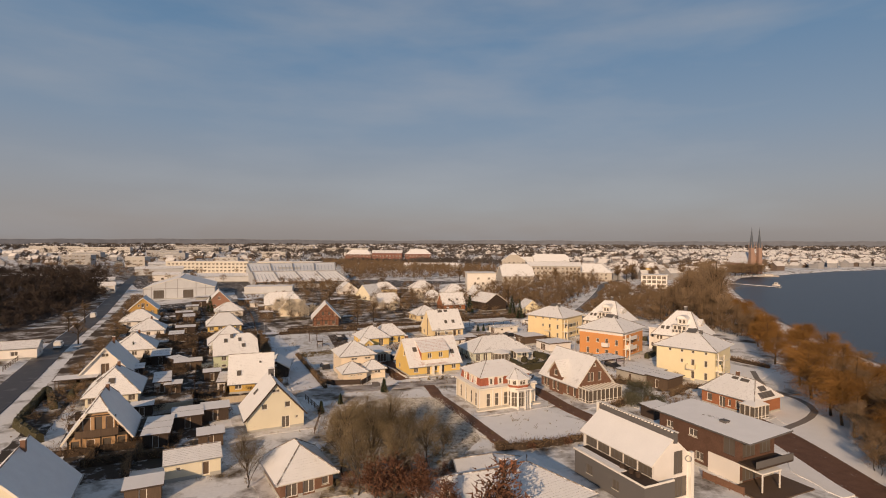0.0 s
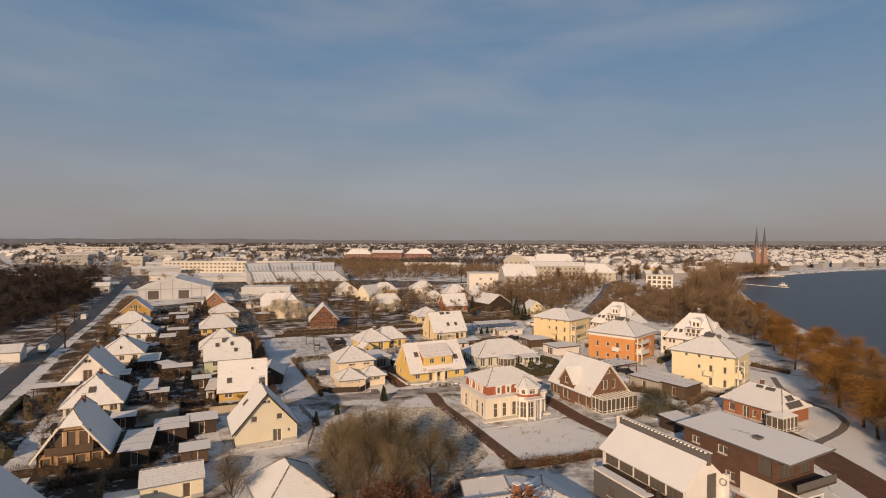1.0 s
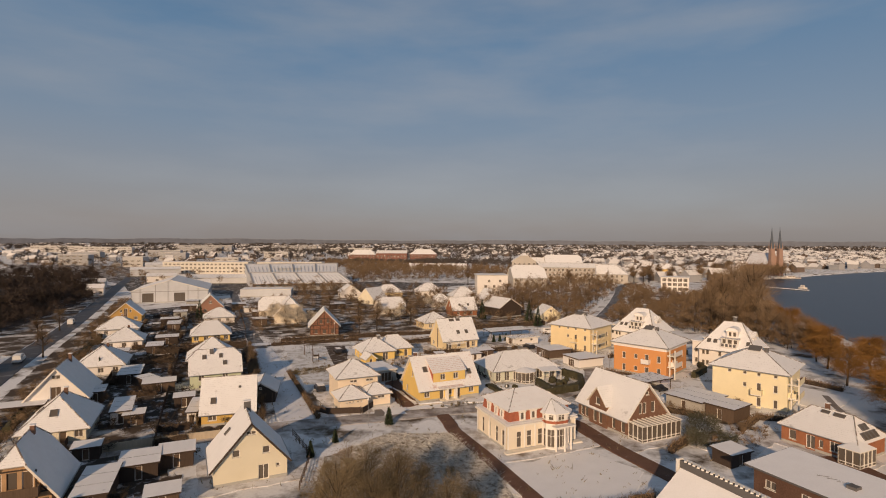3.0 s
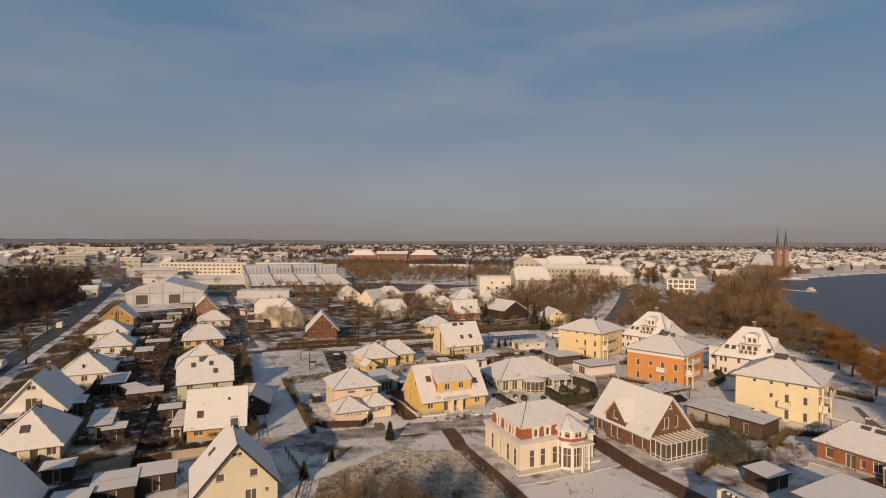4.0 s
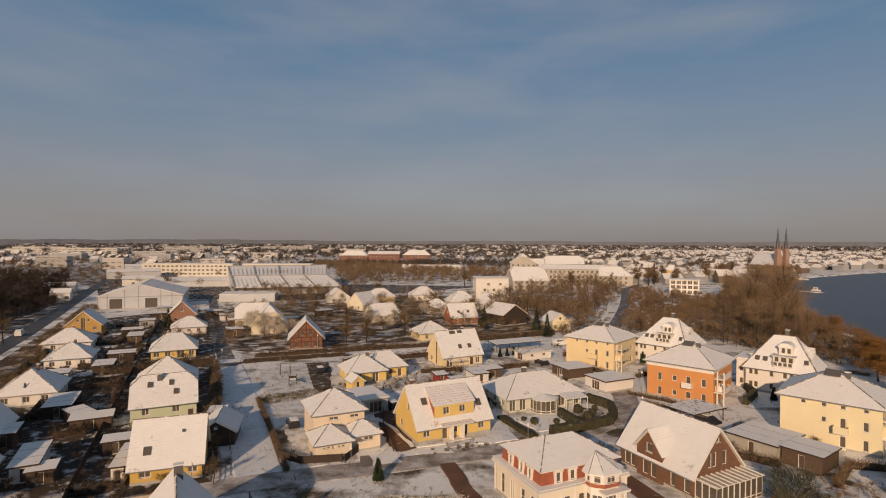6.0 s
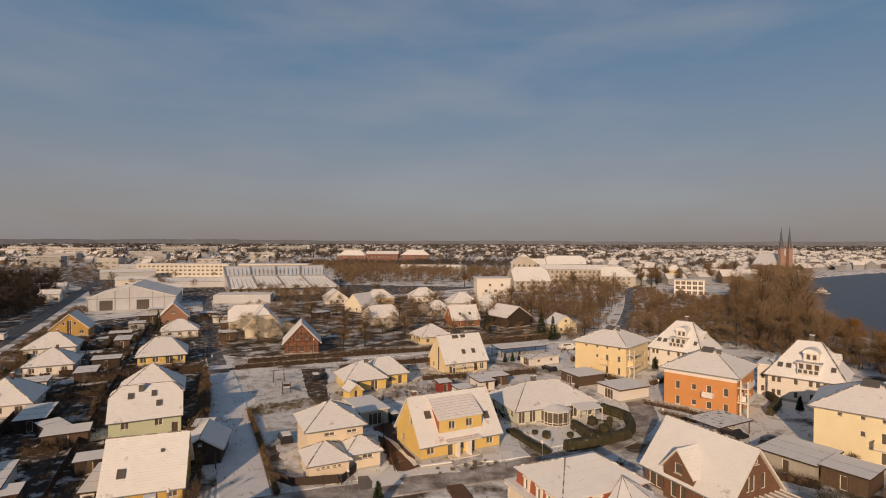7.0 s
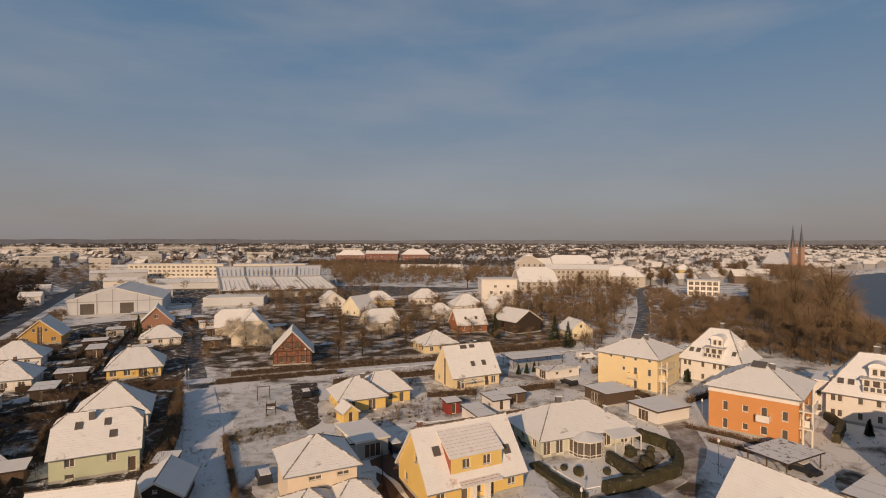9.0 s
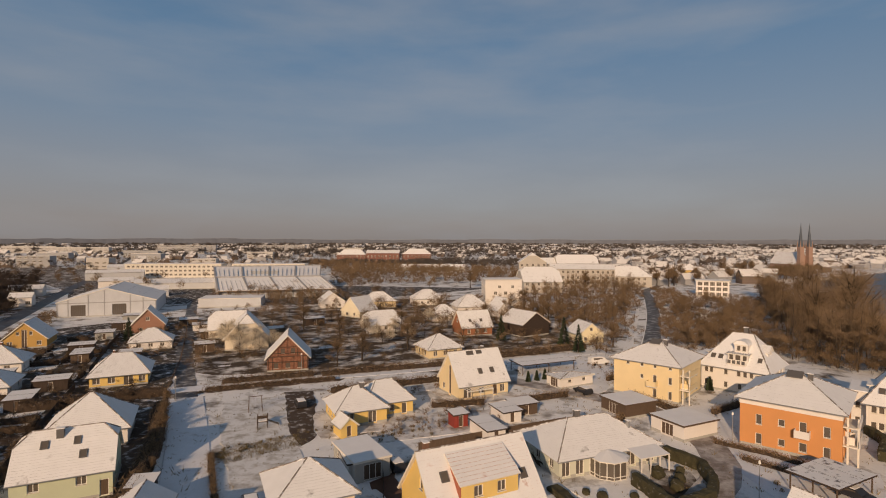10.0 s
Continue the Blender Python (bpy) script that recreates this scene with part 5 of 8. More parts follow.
def white_villa(x, y, yaw):
    th = house("villa", "white villa with steep roof, balconies and curved dormers", x, y, yaw, 12.8, 12.5, 5.7, 11.8, "white", "hip", "x", ridge_len=4.2, over=0.7, course=0.7, lift=0.008,
               openings={"S": rows2((-5.4, -4.4, -1.5, 1.0, 2.2, 3.4, 5.6), (3.5,), 0.8, 1.2) + rows2((-5.4, -4.4, -1.5, 1.2, 2.6, 5.2), (0.8,), 0.8, 1.3), "E": rows2((-4, -1, 2, 4.5), (0.8, 3.4), 0.9, 1.3), "W": rows2((-3, 0, 3), (0.8, 3.4), 0.9, 1.3)}, chimneys=[(0.4, 0.5, 13.0, 0.8, "darkgrey")], skylights=[(-1, -4.4, 0.24, 0.9, 1.1), (-1, -2.9, 0.24, 0.9, 1.1), (-1, 4.6, 0.26, 0.8, 1.1)])
    dormer(th, 0, 0.6, 3.9, -5.6, -1.0, 6.0, 8.1, 0.3, "shed", "white", [(-1.3, 6.5, 0.9, 1.5), (0, 6.5, 1.1, 1.6), (1.3, 6.5, 0.9, 1.5)], over=0.3)
    up = dormer(th, 0, 0.8, 2.6, -4.1, -0.6, 8.2, 9.9, 0.1, "shed", "white", [(-0.5, 8.5, 0.8, 1.2), (0.55, 8.5, 0.8, 1.2)], over=0.1)
    # round-topped gable over the upper dormer
    b = bmesh.new()
    prev = None
    for k in range(9):
        a = math.pi * k / 8
        p = [b.verts.new((0.8 - math.cos(a) * 1.55, yy, 9.85 + math.sin(a) * 1.0)) for yy in (-4.45, -0.6)]
        if prev:
            b.faces.new((prev[0], p[0], p[1], prev[1]))
        prev = p
    b.faces.new([b.verts.new((0.8 - math.cos(math.pi * k / 8) * 1.5, -4.12, 9.85 + math.sin(math.pi * k / 8) * 0.95)) for k in range(9)][::-1])
    part("curved_roof", b, ["roof_dark"], up, "rounded snowy dormer roof")
    balcony(th, 0, 0.6, -5.6, 6.1, 3.6, 1.0, "white", "frame")
    dormer(th, -90, 0.5, 4.6, -6.2, -1.5, 5.2, 7.4, 0.5, "shed", "white", [(-1.2, 5.9, 1.0, 1.2), (1.2, 5.9, 1.0, 1.2)], over=0.35)
    dormer(th, 90, 0.0, 3.0, -5.2, -1.0, 6.4, 8.6, 1.2, "gable", "white", [(0, 6.8, 1.4, 1.5)], over=0.3)
    balcony(th, 90, 0.0, -6.8, 3.0, 3.2, 1.2, "white", "frame")
    # low flat wing with a snowy deck, and a hip swept bare of snow
    b = bmesh.new()
    wall_panel(b, Vector((-8.6, -4.6, 0)), Vector((1, 0, 0)), Vector((0, -1, 0)), 2.18, [(0, 6.4), (2.18, 6.4)], [(0.6, 1.4, 3.5, 4.7), (0.6, 1.4, 0.8, 2.1)])
    for c in (3.5, 0.8):
        put_window(th, Vector((-8.6, -4.6, 0)), Vector((1, 0, 0)), Vector((0, -1, 0)), 1.0, c, 0.8, 1.2 if c > 3 else 1.3, "plain")
    wall_panel(b, Vector((-8.6, 3.2, 0)), Vector((0, -1, 0)), Vector((-1, 0, 0)), 7.8, [(0, 6.4), (7.8, 6.4)], [])
    wall_panel(b, Vector((-6.42, 3.2, 0)), Vector((-1, 0, 0)), Vector((0, 1, 0)), 2.18, [(0, 6.4), (2.18, 6.4)], [])
    wing = part("wing", b, "white", th)
    part("wing_roof", boxed(-8.9, -4.9, 6.4, -6.2, 3.5, 6.62), "snow", wing, "snow-covered flat wing roof")
    b = bmesh.new()
    tube(b, (7.0, -6.8, 5.25), (2.1, -0.1, 11.9), 0.13, 0.12, 5)
    part("bare_hip", b, "ridge", th, "dark hip tiles swept bare of snow")
    for px in (-1.35, -0.45, 0.45, 1.35):
        part("baluster_panel", boxed(0.6 + px - 0.3, -6.66, 6.2, 0.6 + px + 0.3, -6.61, 6.9), "darkgrey", th)
    return th


white_villa(50.5, 185.5, -42)
white_villa(66.2, 159.4, -37.5)

# houses by the lake meadow
# roof windows stand in for solar panels on the hip, bare patches at the ridge
c13 = house("house", "orange brick bungalow with hipped snowy roof", 57.2, 104.3, -57, 10.6, 8.6, 3.1, 5.9, "redbrick", "hip", ridge_len=6, over=0.45, openings={"S": [(-3.6, 0.8, 1.1, 1.5), (-0.9, 0.2, 1.3, 2.1), (0.6, 0.8, 0.6, 1.2), (2.4, 0.8, 1.2, 1.5)], "W": [(0, 0.8, 1.2, 1.4)]}, chimneys=[(-1.0, 0.8, 6.6)], skylights=[(2, q, 0.10, 1.0, 1.15) for q in (-1.6, -0.53, 0.53, 1.6)] + [(2, q, 0.42, 0.95, 1.0) for q in (-0.5, 0.5)] + [(-1, 1.4, 0.8, 1.6, 0.7), (-1, -0.6, 0.82, 1.2, 0.6)])
glass_room(c13, [(3.6, -4.32), (3.8, -6.0), (6.6, -6.0), (6.8, -2.0), (5.35, -2.0)], 2.5, 3.4, (5.2, -3.4))


def flat_brick_house():
    x, y, yaw = 40.65, 76.6, -60.5
    th = house("house", "dark brick house with overhanging flat snowy roof", x, y, yaw, 13.6, 7.2, 6.2, 6.4, "darkbrick", "flat", over=0.85, fascia="darkgrey", openings={"S": [(-4.8, 4.0, 1.3, 1.0), (-0.6, 4.0, 1.5, 1.1), (-4.4, 0.9, 1.4, 1.2), (0.5, 0.9, 1.4, 1.2), (5.2, 3.4, 1.8, 2.2, "shop")], "E": [(-1.7, 3.4, 2.6, 2.3, "shop"), (1.7, 3.4, 2.4, 2.3, "shop"), (-1.0, 0.2, 4.0, 2.4, "shop")]}, chimneys=[])
    for ob in [ob for ob in th.children if ob.name.startswith("roof")]:
        bpy.data.objects.remove(ob)
    b = bmesh.new()
    box(b, -7.5, -4.5, 0, 8.9, 4.4, 0.2, 1)
    quad(b, ((-7.45, -4.45, 0.206), (8.85, -4.45, 0.206), (8.85, 4.35, 0.206), (-7.45, 4.35, 0.206)), 0)
    part("roof", b, ["snow", "darkgrey"], th, "thin flat roof slab under snow", Matrix.Translation((0, 0, 6.32)) @ pose(0, 0, 0, 3.6, 0, 0))
    part("rear_upstand", boxed(-6.8, 3.3, 6.18, 6.8, 3.56, 6.5), "darkbrick", th)
    part("base_panel", boxed(2.0, -3.66, 0.0, 6.84, -3.604, 2.75), "white", th, "white rendered ground-floor wall")
    part("terrace_slab", boxed(6.804, -3.9, 2.85, 9.4, 3.7, 3.1), "darkwood", th)
    part("terrace_rail", boxed(9.3, -3.9, 3.1, 9.4, 3.7, 4.0), "darkgrey", th)
    part("canopy", boxed(6.804, -3.6, 2.45, 10.0, 0.2, 2.65), "frame", th, "white flat canopy over the patio")
    for py in (-3.5, 0.0):
        part("canopy_post", boxed(9.8, py, 0, 9.94, py + 0.14, 2.45), "frame", th)
    part("patio", boxed(6.9, -5.6, -0.1, 12.0, 4.0, 0.12), "wood", th, "brown paved patio")
    part("roof_vent", boxed(1.6, -0.9, 6.4, 2.6, 0.1, 6.8), "darkgrey", th)
    for k in range(4):
        b = bmesh.new()
        tube(b, (-1.5 + k * 0.9, -0.6 + 0.2 * k, 6.52), (-0.4 + k * 0.9, 0.3 + 0.1 * k, 6.52), 0.04, 0.04, 5)
        part("roof_cable", b, "darkgrey", th)


flat_brick_house()


def modern_house():
    """White gabled house with a raised ridge parapet and a dark flat-roofed front block."""
    th = thing("house", "modern white house with sloping snowy roof and dark annexe", "house", pose(26.9, 68.8, 0, 0, 0, -61))
    w, d, ev, rg = 13.2, 6.2, 5.4, 7.9
    b = bmesh.new()
    for side in "SENW":
        o, u, n, length = side_frame(side, w, d)
        if side == "S":
            top, holes = [(0, ev), (length, ev)], [(0.5 + k * 2.5, 2.86 + k * 2.5, 3.45, 5.25) for k in range(5)]
        elif side == "N":
            top, holes = [(0, ev), (length, ev)], [(3, 4.2, 0.9, 2.2), (8, 9.2, 0.9, 2.2)]
        else:
            top, holes = [(0, ev), (length / 2, rg - 0.1), (length, ev)], [(3.3, 4.9, 3.4, 6.3), (3.3, 5.6, 0.4, 3.0)] if side == "E" else [(2.0, 4.0, 3.4, 5.0)]
        wall_panel(b, o, u, n, length, top, holes)
        for q in holes:
            put_window(th, o, u, n, (q[0] + q[1]) / 2, q[2], q[1] - q[0], q[3] - q[2], "shop")
    part("wall", b, "white", th)
    b = bmesh.new()
    roof_slope(b, (-w / 2 - 0.2, -d / 2 - 0.55, ev - 0.3), (w / 2 + 0.1, -d / 2 - 0.55, ev - 0.3), (w / 2 + 0.1, 0, rg), (-w / 2 - 0.2, 0, rg), thick=0.2, course=9, lift=0.03)
    part("roof", b, ["snow", "tile_dark", "frame"], th, "smooth snowy roof slope")
    b = bmesh.new()
    roof_slope(b, (w / 2 + 0.1, d / 2 + 0.3, ev - 0.2), (-w / 2 - 0.2, d / 2 + 0.3, ev - 0.2), (-w / 2 - 0.2, 0.3, rg), (w / 2 + 0.1, 0.3, rg), thick=0.2, course=0.8, lift=0.03)
    part("rear_roof", b, ["darkgrey", "tile_dark", "frame"], th, "dark rear roof slope")
    part("parapet", boxed(-w / 2 - 0.3, 0.02, rg - 0.5, w / 2 + 0.2, 0.6, rg + 0.8), "darkgrey", th, "dark raised ridge parapet")
    part("parapet_cap", boxed(-w / 2 - 0.35, 0.45, rg + 0.804, w / 2 + 0.25, 0.75, rg + 0.9), "frame", th)
    part("corner_pier", boxed(w / 2 + 0.004, d / 2 - 0.45, 0, w / 2 + 0.5, d / 2 + 0.1, 6.0), "frame", th, "tall white corner pier")
    me = finish("cap_tooth", boxed(-0.13, -0.28, 0, 0.13, 0.34, 0.14), "frame")
    for k in range(24):
        shared("cap_tooth", me, th, Matrix.Translation((-w / 2 + 0.3 + k * 0.55, 0.2, rg + 0.81)) @ pose(0, 0, 0, 0, 0, 35))
    part("end_wall", boxed(-w / 2 - 0.6, -0.25, 0, -w / 2 - 0.36, 0.65, rg + 0.92), "frame", th, "narrow white end pier")
    x0, y0, x1, y1, hh = -5.4, -5.6, 7.6, -d / 2 - 0.01, 3.3
    b = bmesh.new()
    wall_panel(b, Vector((x0, y0, 0)), Vector((1, 0, 0)), Vector((0, -1, 0)), x1 - x0, [(0, hh), (x1 - x0, hh)], [(2.5, 3.7, 1.0, 2.2), (7.5, 8.7, 1.0, 2.2)])
    wall_panel(b, Vector((x1, y0, 0)), Vector((0, 1, 0)), Vector((1, 0, 0)), y1 - y0 + 2.4, [(0, hh), (y1 - y0 + 2.4, hh)], [])
    wall_panel(b, Vector((x0, y1, 0)), Vector((0, -1, 0)), Vector((-1, 0, 0)), y1 - y0, [(0, hh), (y1 - y0, hh)], [])
    ann = part("annexe", b, "darkgrey", th, "dark grey flat-roofed front block")
    for q in (3.1, 8.1):
        put_window(ann, Vector((x0, y0, 0)), Vector((1, 0, 0)), Vector((0, -1, 0)), q, 1.0, 1.2, 1.2, "shop")
    part("terrace_deck", boxed(x0 - 0.1, y0 - 0.1, hh, x1 + 0.1, y1, hh + 0.12), "darkwood", ann, "roof terrace deck")
    part("terrace_snow", boxed(x0 + 0.1, y0 + 0.1, hh + 0.12, x1 - 4.2, y0 + 1.2, hh + 0.2), "snow", ann)
    part("terrace_rim", boxed(x0 - 0.15, y0 - 0.15, hh, x1 + 0.15, y0 - 0.101, hh + 0.26), "frame", ann)
    part("terrace_rim", boxed(x1 + 0.101, y0 - 0.10, hh, x1 + 0.15, y1 + 2.2, hh + 0.26), "frame", ann)
    for px in (2.5, 4.0, 5.2):
        b = bmesh.new()
        tube(b, (px, -4.3, hh + 0.12), (px, -4.3, hh + 0.6), 0.3, 0.4, 8)
        part("planter", b, "darkwood", ann)
    b = bmesh.new()
    tube(b, (w / 2 + 0.3, 2.4, 5.2), (w / 2 + 0.5, 2.2, 5.3), 0.42, 0.3, 12)
    part("satellite_dish", b, "metal", th)


modern_house()
house("house", "white bungalow with hipped snowy roof and brick chimney", 10.2, 59.8, 35, 13.6, 11.8, 3, 5.4, "white", "hip", ridge_len=4, over=0.7, lift=0.02, openings={"N": [(-4, 0.9, 1.2, 1.2), (0, 0.9, 1.2, 1.2), (4, 0.9, 1.2, 1.2)], "W": [(-2, 0.9, 1.2, 1.2), (2, 0.9, 1.2, 1.2)]}, chimneys=[(-2.1, -0.6, 6.7, 0.5, "redbrick"), (-0.7, -0.9, 6.5, 0.45, "redbrick")])
house("house", "low white garden wing with hipped snowy roof", 8.0, 63.7, 10, 8.7, 8.0, 2.8, 4.4, "white", "hip", "y", ridge_len=3.4, over=0.5, lift=0.02, openings={"N": [(-2.4, 0.9, 1.2, 1.2), (1.8, 0.2, 1.5, 2.1)], "W": [(1.5, 0.9, 1.2, 1.2)]})
house("house", "brown and cream bungalow with hipped snowy roof", -18.6, 64.6, 36, 6.8, 9.0, 2.8, 5.4, "brick", "hip", "y", ridge_len=2.4, over=0.7, openings={"S": [(-2.0, 0.2, 1.5, 2.1), (0.2, 0.2, 1.5, 2.1), (2.4, 0.8, 0.9, 1.4)], "E": [(-2.5, 0.2, 1.5, 2.1), (0.5, 0.2, 1.5, 2.1), (3, 0.8, 1.1, 1.3)]})
house("garage", "long cream garage with low snowy roof", -34.6, 66.6, 32, 7.0, 5.6, 2.5, 3.4, "cream", "gable", "x", over=0.3, openings={"S": [(-1.8, 1.3, 0.6, 0.5), (1.6, 0.1, 0.9, 1.9, "door")]}, category="garage")

# red half-timbered house and the frosty one beside it
xr, yr = -55.4, 196.3
cr = house("house", "old red half-timbered brick house with snowy gable", xr, yr, 19, 9.6, 11, 3.8, 8.9, "oldbrick", "gable", "y", over=0.7, win="wood", openings={"S": [(-2.8, 0.8, 1.1, 1.3), (0, 0.8, 1.1, 1.3), (2.8, 0.8, 1.1, 1.3), (-1.2, 4.4, 1.0, 1.2), (1.2, 4.4, 1.0, 1.2)], "E": [(-3, 0.8, 1.1, 1.3), (2, 0.8, 1.1, 1.3)]})
beams(cr, "S", 9.6, 11, [(v, 0.4, v, 3.6) for v in (-4.6, -3.6, -1.4, 1.4, 3.6, 4.6)] + [(-4.7, z, 4.7, z) for z in (2.3, 3.6)] + [(-3.4, 4.4, 3.4, 4.4), (-2.0, 5.9, 2.0, 5.9), (0, 3.6, 0, 8.0), (-2.3, 3.6, -2.3, 5.6), (2.3, 3.6, 2.3, 5.6)])
house("house", "old house with large frosted roof behind birches", -77.5, 221, 24, 12, 14, 3.8, 10.2, "ivory", "half", "y", over=0.6, openings={"S": [(-2, 0.9, 1.2, 1.3), (2, 0.9, 1.2, 1.3)]})

house("annex", "rear wing of the old house under a frosted roof", -90, 236, 24, 13, 9, 3.4, 8.4, "ivory", "half", "x", over=0.5, openings={"S": [(-4, 0.9, 1.2, 1.3), (-1, 0.9, 1.2, 1.3)]})

# further houses beyond the side street
DW = {"S": [(-3, 0.9, 1.2, 1.3), (0, 0.9, 1.2, 1.3), (3, 0.9, 1.2, 1.3)], "W": [(-2, 0.9, 1.1, 1.2), (2, 0.9, 1.1, 1.2)]}
house("house", "cream gabled house with snowy roof among trees", -58, 285, 62, 11, 10, 3.2, 8.4, "cream", "gable", "x", openings=DW)
house("house", "pale yellow house with hipped snowy roof", -56, 316, 20, 15, 10, 3.6, 7.4, "pale", "hip", openings=DW)
house("house", "white house with hipped snow-covered roof", -34, 328, 15, 15, 11, 3.6, 7.6, "white", "hip", openings=DW)
house("house", "broad white house with hipped snowy roof", -12, 300, 20, 14, 11, 3.6, 8, "white", "hip", openings=DW)
house("house", "white bungalow with hipped snow roof and porch", -22, 277, 20, 11, 9, 3, 6.4, "white", "hip", openings=DW)
house("house", "red house with snowy gable roof", -9.8, 247, 24, 11, 9, 3.2, 8, "redbrick", "gable", "x", openings={"S": DW["S"], "W": [(0, 4.2, 1.2, 1.2)]}, skylights=[(-1, -2, 0.35, 0.9, 1.1), (-1, 2, 0.35, 0.9, 1.1)])
house("house", "dark brown barn with pale snowy roof", 8, 249, 38, 12, 12, 4.4, 8.0, "darkwood", "gable", "y", openings={})
house("house", "white gabled house with snowy roof beyond trees", 2, 290, 30, 9, 9, 3.4, 8, "white", "gable", "y", openings={"S": DW["S"]})
house("house", "frosted white house among garden trees", -42, 251, 30, 12, 10, 3, 7.2, "white", "half", "x", openings=DW)
house("house", "small yellow house with snowy roof behind a garden", -18.5, 212, 30, 10, 9, 3, 6.0, "pale", "hip", openings=DW)
house("house", "white gabled villa with dormer beside the hall", -78.4, 314, 24, 11, 13, 3.4, 7.4, "white", "gable", "y", openings=DW)
house("house", "small yellow gabled house with snowy roof", 26.2, 236.5, 16, 8.2, 9, 3.2, 6.4, "butter", "gable", "y", openings={"S": [(-1.9, 0.9, 1.1, 1.2), (1.9, 0.9, 1.1, 1.2), (0, 3.9, 1.0, 1.1)]})
house("house", "long white outbuilding beside the main road", -124, 130, 31, 14, 7, 3.2, 4.6, "white", "gable", "x", openings={"S": [(-5, 1, 1.6, 1.2), (2, 1, 1.6, 1.2)], "E": [(0, 1, 1.2, 1.2)]})
for k, (x, y, w, d, h) in enumerate(((-227, 304, 9, 8, 4.6), (-196, 352, 22, 11, 4), (-250, 402, 20, 12, 5), (-300, 470, 40, 14, 6), (-262, 345, 16, 9, 4.5), (-340, 540, 30, 14, 7))):
    house("warehouse", "low white commercial building with snowy roof", x, y, 31, w, d, h, h + 2, "hall_wall" if k % 2 else "white", "gable", "x", over=0.4, openings={"S": [(-3, 1, 2, 1.6), (3, 1, 2, 1.6)]}, category="building", course=1.5)


# ---- yards ----
def hedge(pts, w, h, label="clipped dark hedge dusted with snow", mat="hedge", name="hedge", seed=1, rough=0.10):
    """A clipped hedge along a line: a rounded, uneven strip of leaves."""
    r = random.Random(seed)
    b = bmesh.new()
    if mat == "beech":
        h *= 0.62
        w *= 0.8
    P = [Vector((*p, 0)) for p in pts]
    fine = []
    for a, c in zip(P, P[1:]):
        k = max(1, int((c - a).length / 0.7))
        fine += [a.lerp(c, j / k) for j in range(k)]
    fine.append(P[-1])
    prev = None
    for k, p in enumerate(fine):
        d = (fine[min(k + 1, len(fine) - 1)] - fine[max(k - 1, 0)]).normalized()
        s = Vector((-d.y, d.x, 0))
        j = lambda q: r.uniform(-q, q)
        ring = [b.verts.new(p + s * (a * w / 2 + j(rough)) + Vector((0, 0, z * h + j(rough) * (z > 0.1) - 0.1 * (z < 0.1)))) for a, z in ((-1, 0), (-1.05, 0.55), (-0.8, 0.97), (0, 1.03), (0.8, 0.97), (1.05, 0.55), (1, 0))]
        if prev:
            for q in range(6):
                b.faces.new((prev[q + 1], prev[q], ring[q], ring[q + 1]))
        else:
            b.faces.new(ring[::-1])
        prev = ring
    b.faces.new(prev)
    if mat == "beech":
        for _ in range(int(len(fine) * 42)):
            p = r.choice(fine) + Vector((r.gauss(0, w * 0.36), r.gauss(0, w * 0.36), h * r.uniform(0.1, 1.35)))
            d = Vector((r.uniform(-0.8, 0.8), r.uniform(-0.8, 0.8), r.uniform(0.1, 1.2))).normalized()
            s = d.orthogonal().normalized() * 0.028
            t = d.cross(s)
            q = [b.verts.new(p + s), b.verts.new(p - s * 0.5 + t), b.verts.new(p - s * 0.5 - t), b.verts.new(p + d * r.uniform(0.4, 1.1))]
            for a, c in ((0, 1), (1, 2), (2, 0)):
                b.faces.new((q[a], q[c], q[3])).material_index = 1
    me = finish(name, b, [mat, "twig"])
    return tagged(new(name, me), label, "hedge")


def fence(pts, h, mat="wood", label="brown wooden board fence with snow", gap=2.2, boards=True, group=""):
    """Posts with boards or rails between them along a line."""
    x0, y0 = pts[0]
    th = thing("fence", label, "fence", pose(x0, y0, 0), group)
    post = finish("post", boxed(-0.06, -0.06, -0.2, 0.06, 0.06, h + 0.08), mat)
    for (xa, ya), (xb, yb) in zip(pts, pts[1:]):
        ln = math.hypot(xb - xa, yb - ya)
        k = max(1, round(ln / gap))
        ang = math.degrees(math.atan2(yb - ya, xb - xa))
        seg = ln / k
        b = bmesh.new()
        if boards:
            box(b, 0.061, -0.02, 0.08, seg - 0.061, 0.02, h)
        else:
            for z in (0.3, 0.62, 0.95):
                box(b, 0.061, -0.03, z * h - 0.05, seg - 0.061, 0.03, z * h + 0.05)
        panel = finish("panel", b, mat)
        for j in range(k):
            m = pose(xa - x0, ya - y0, 0, 0, 0, ang) @ Matrix.Translation((j * seg, 0, 0))
            shared("post", post, th, m)
            shared("panel", panel, th, m)
        shared("post", post, th, pose(xb - x0, yb - y0, 0, 0, 0, ang))
    return th


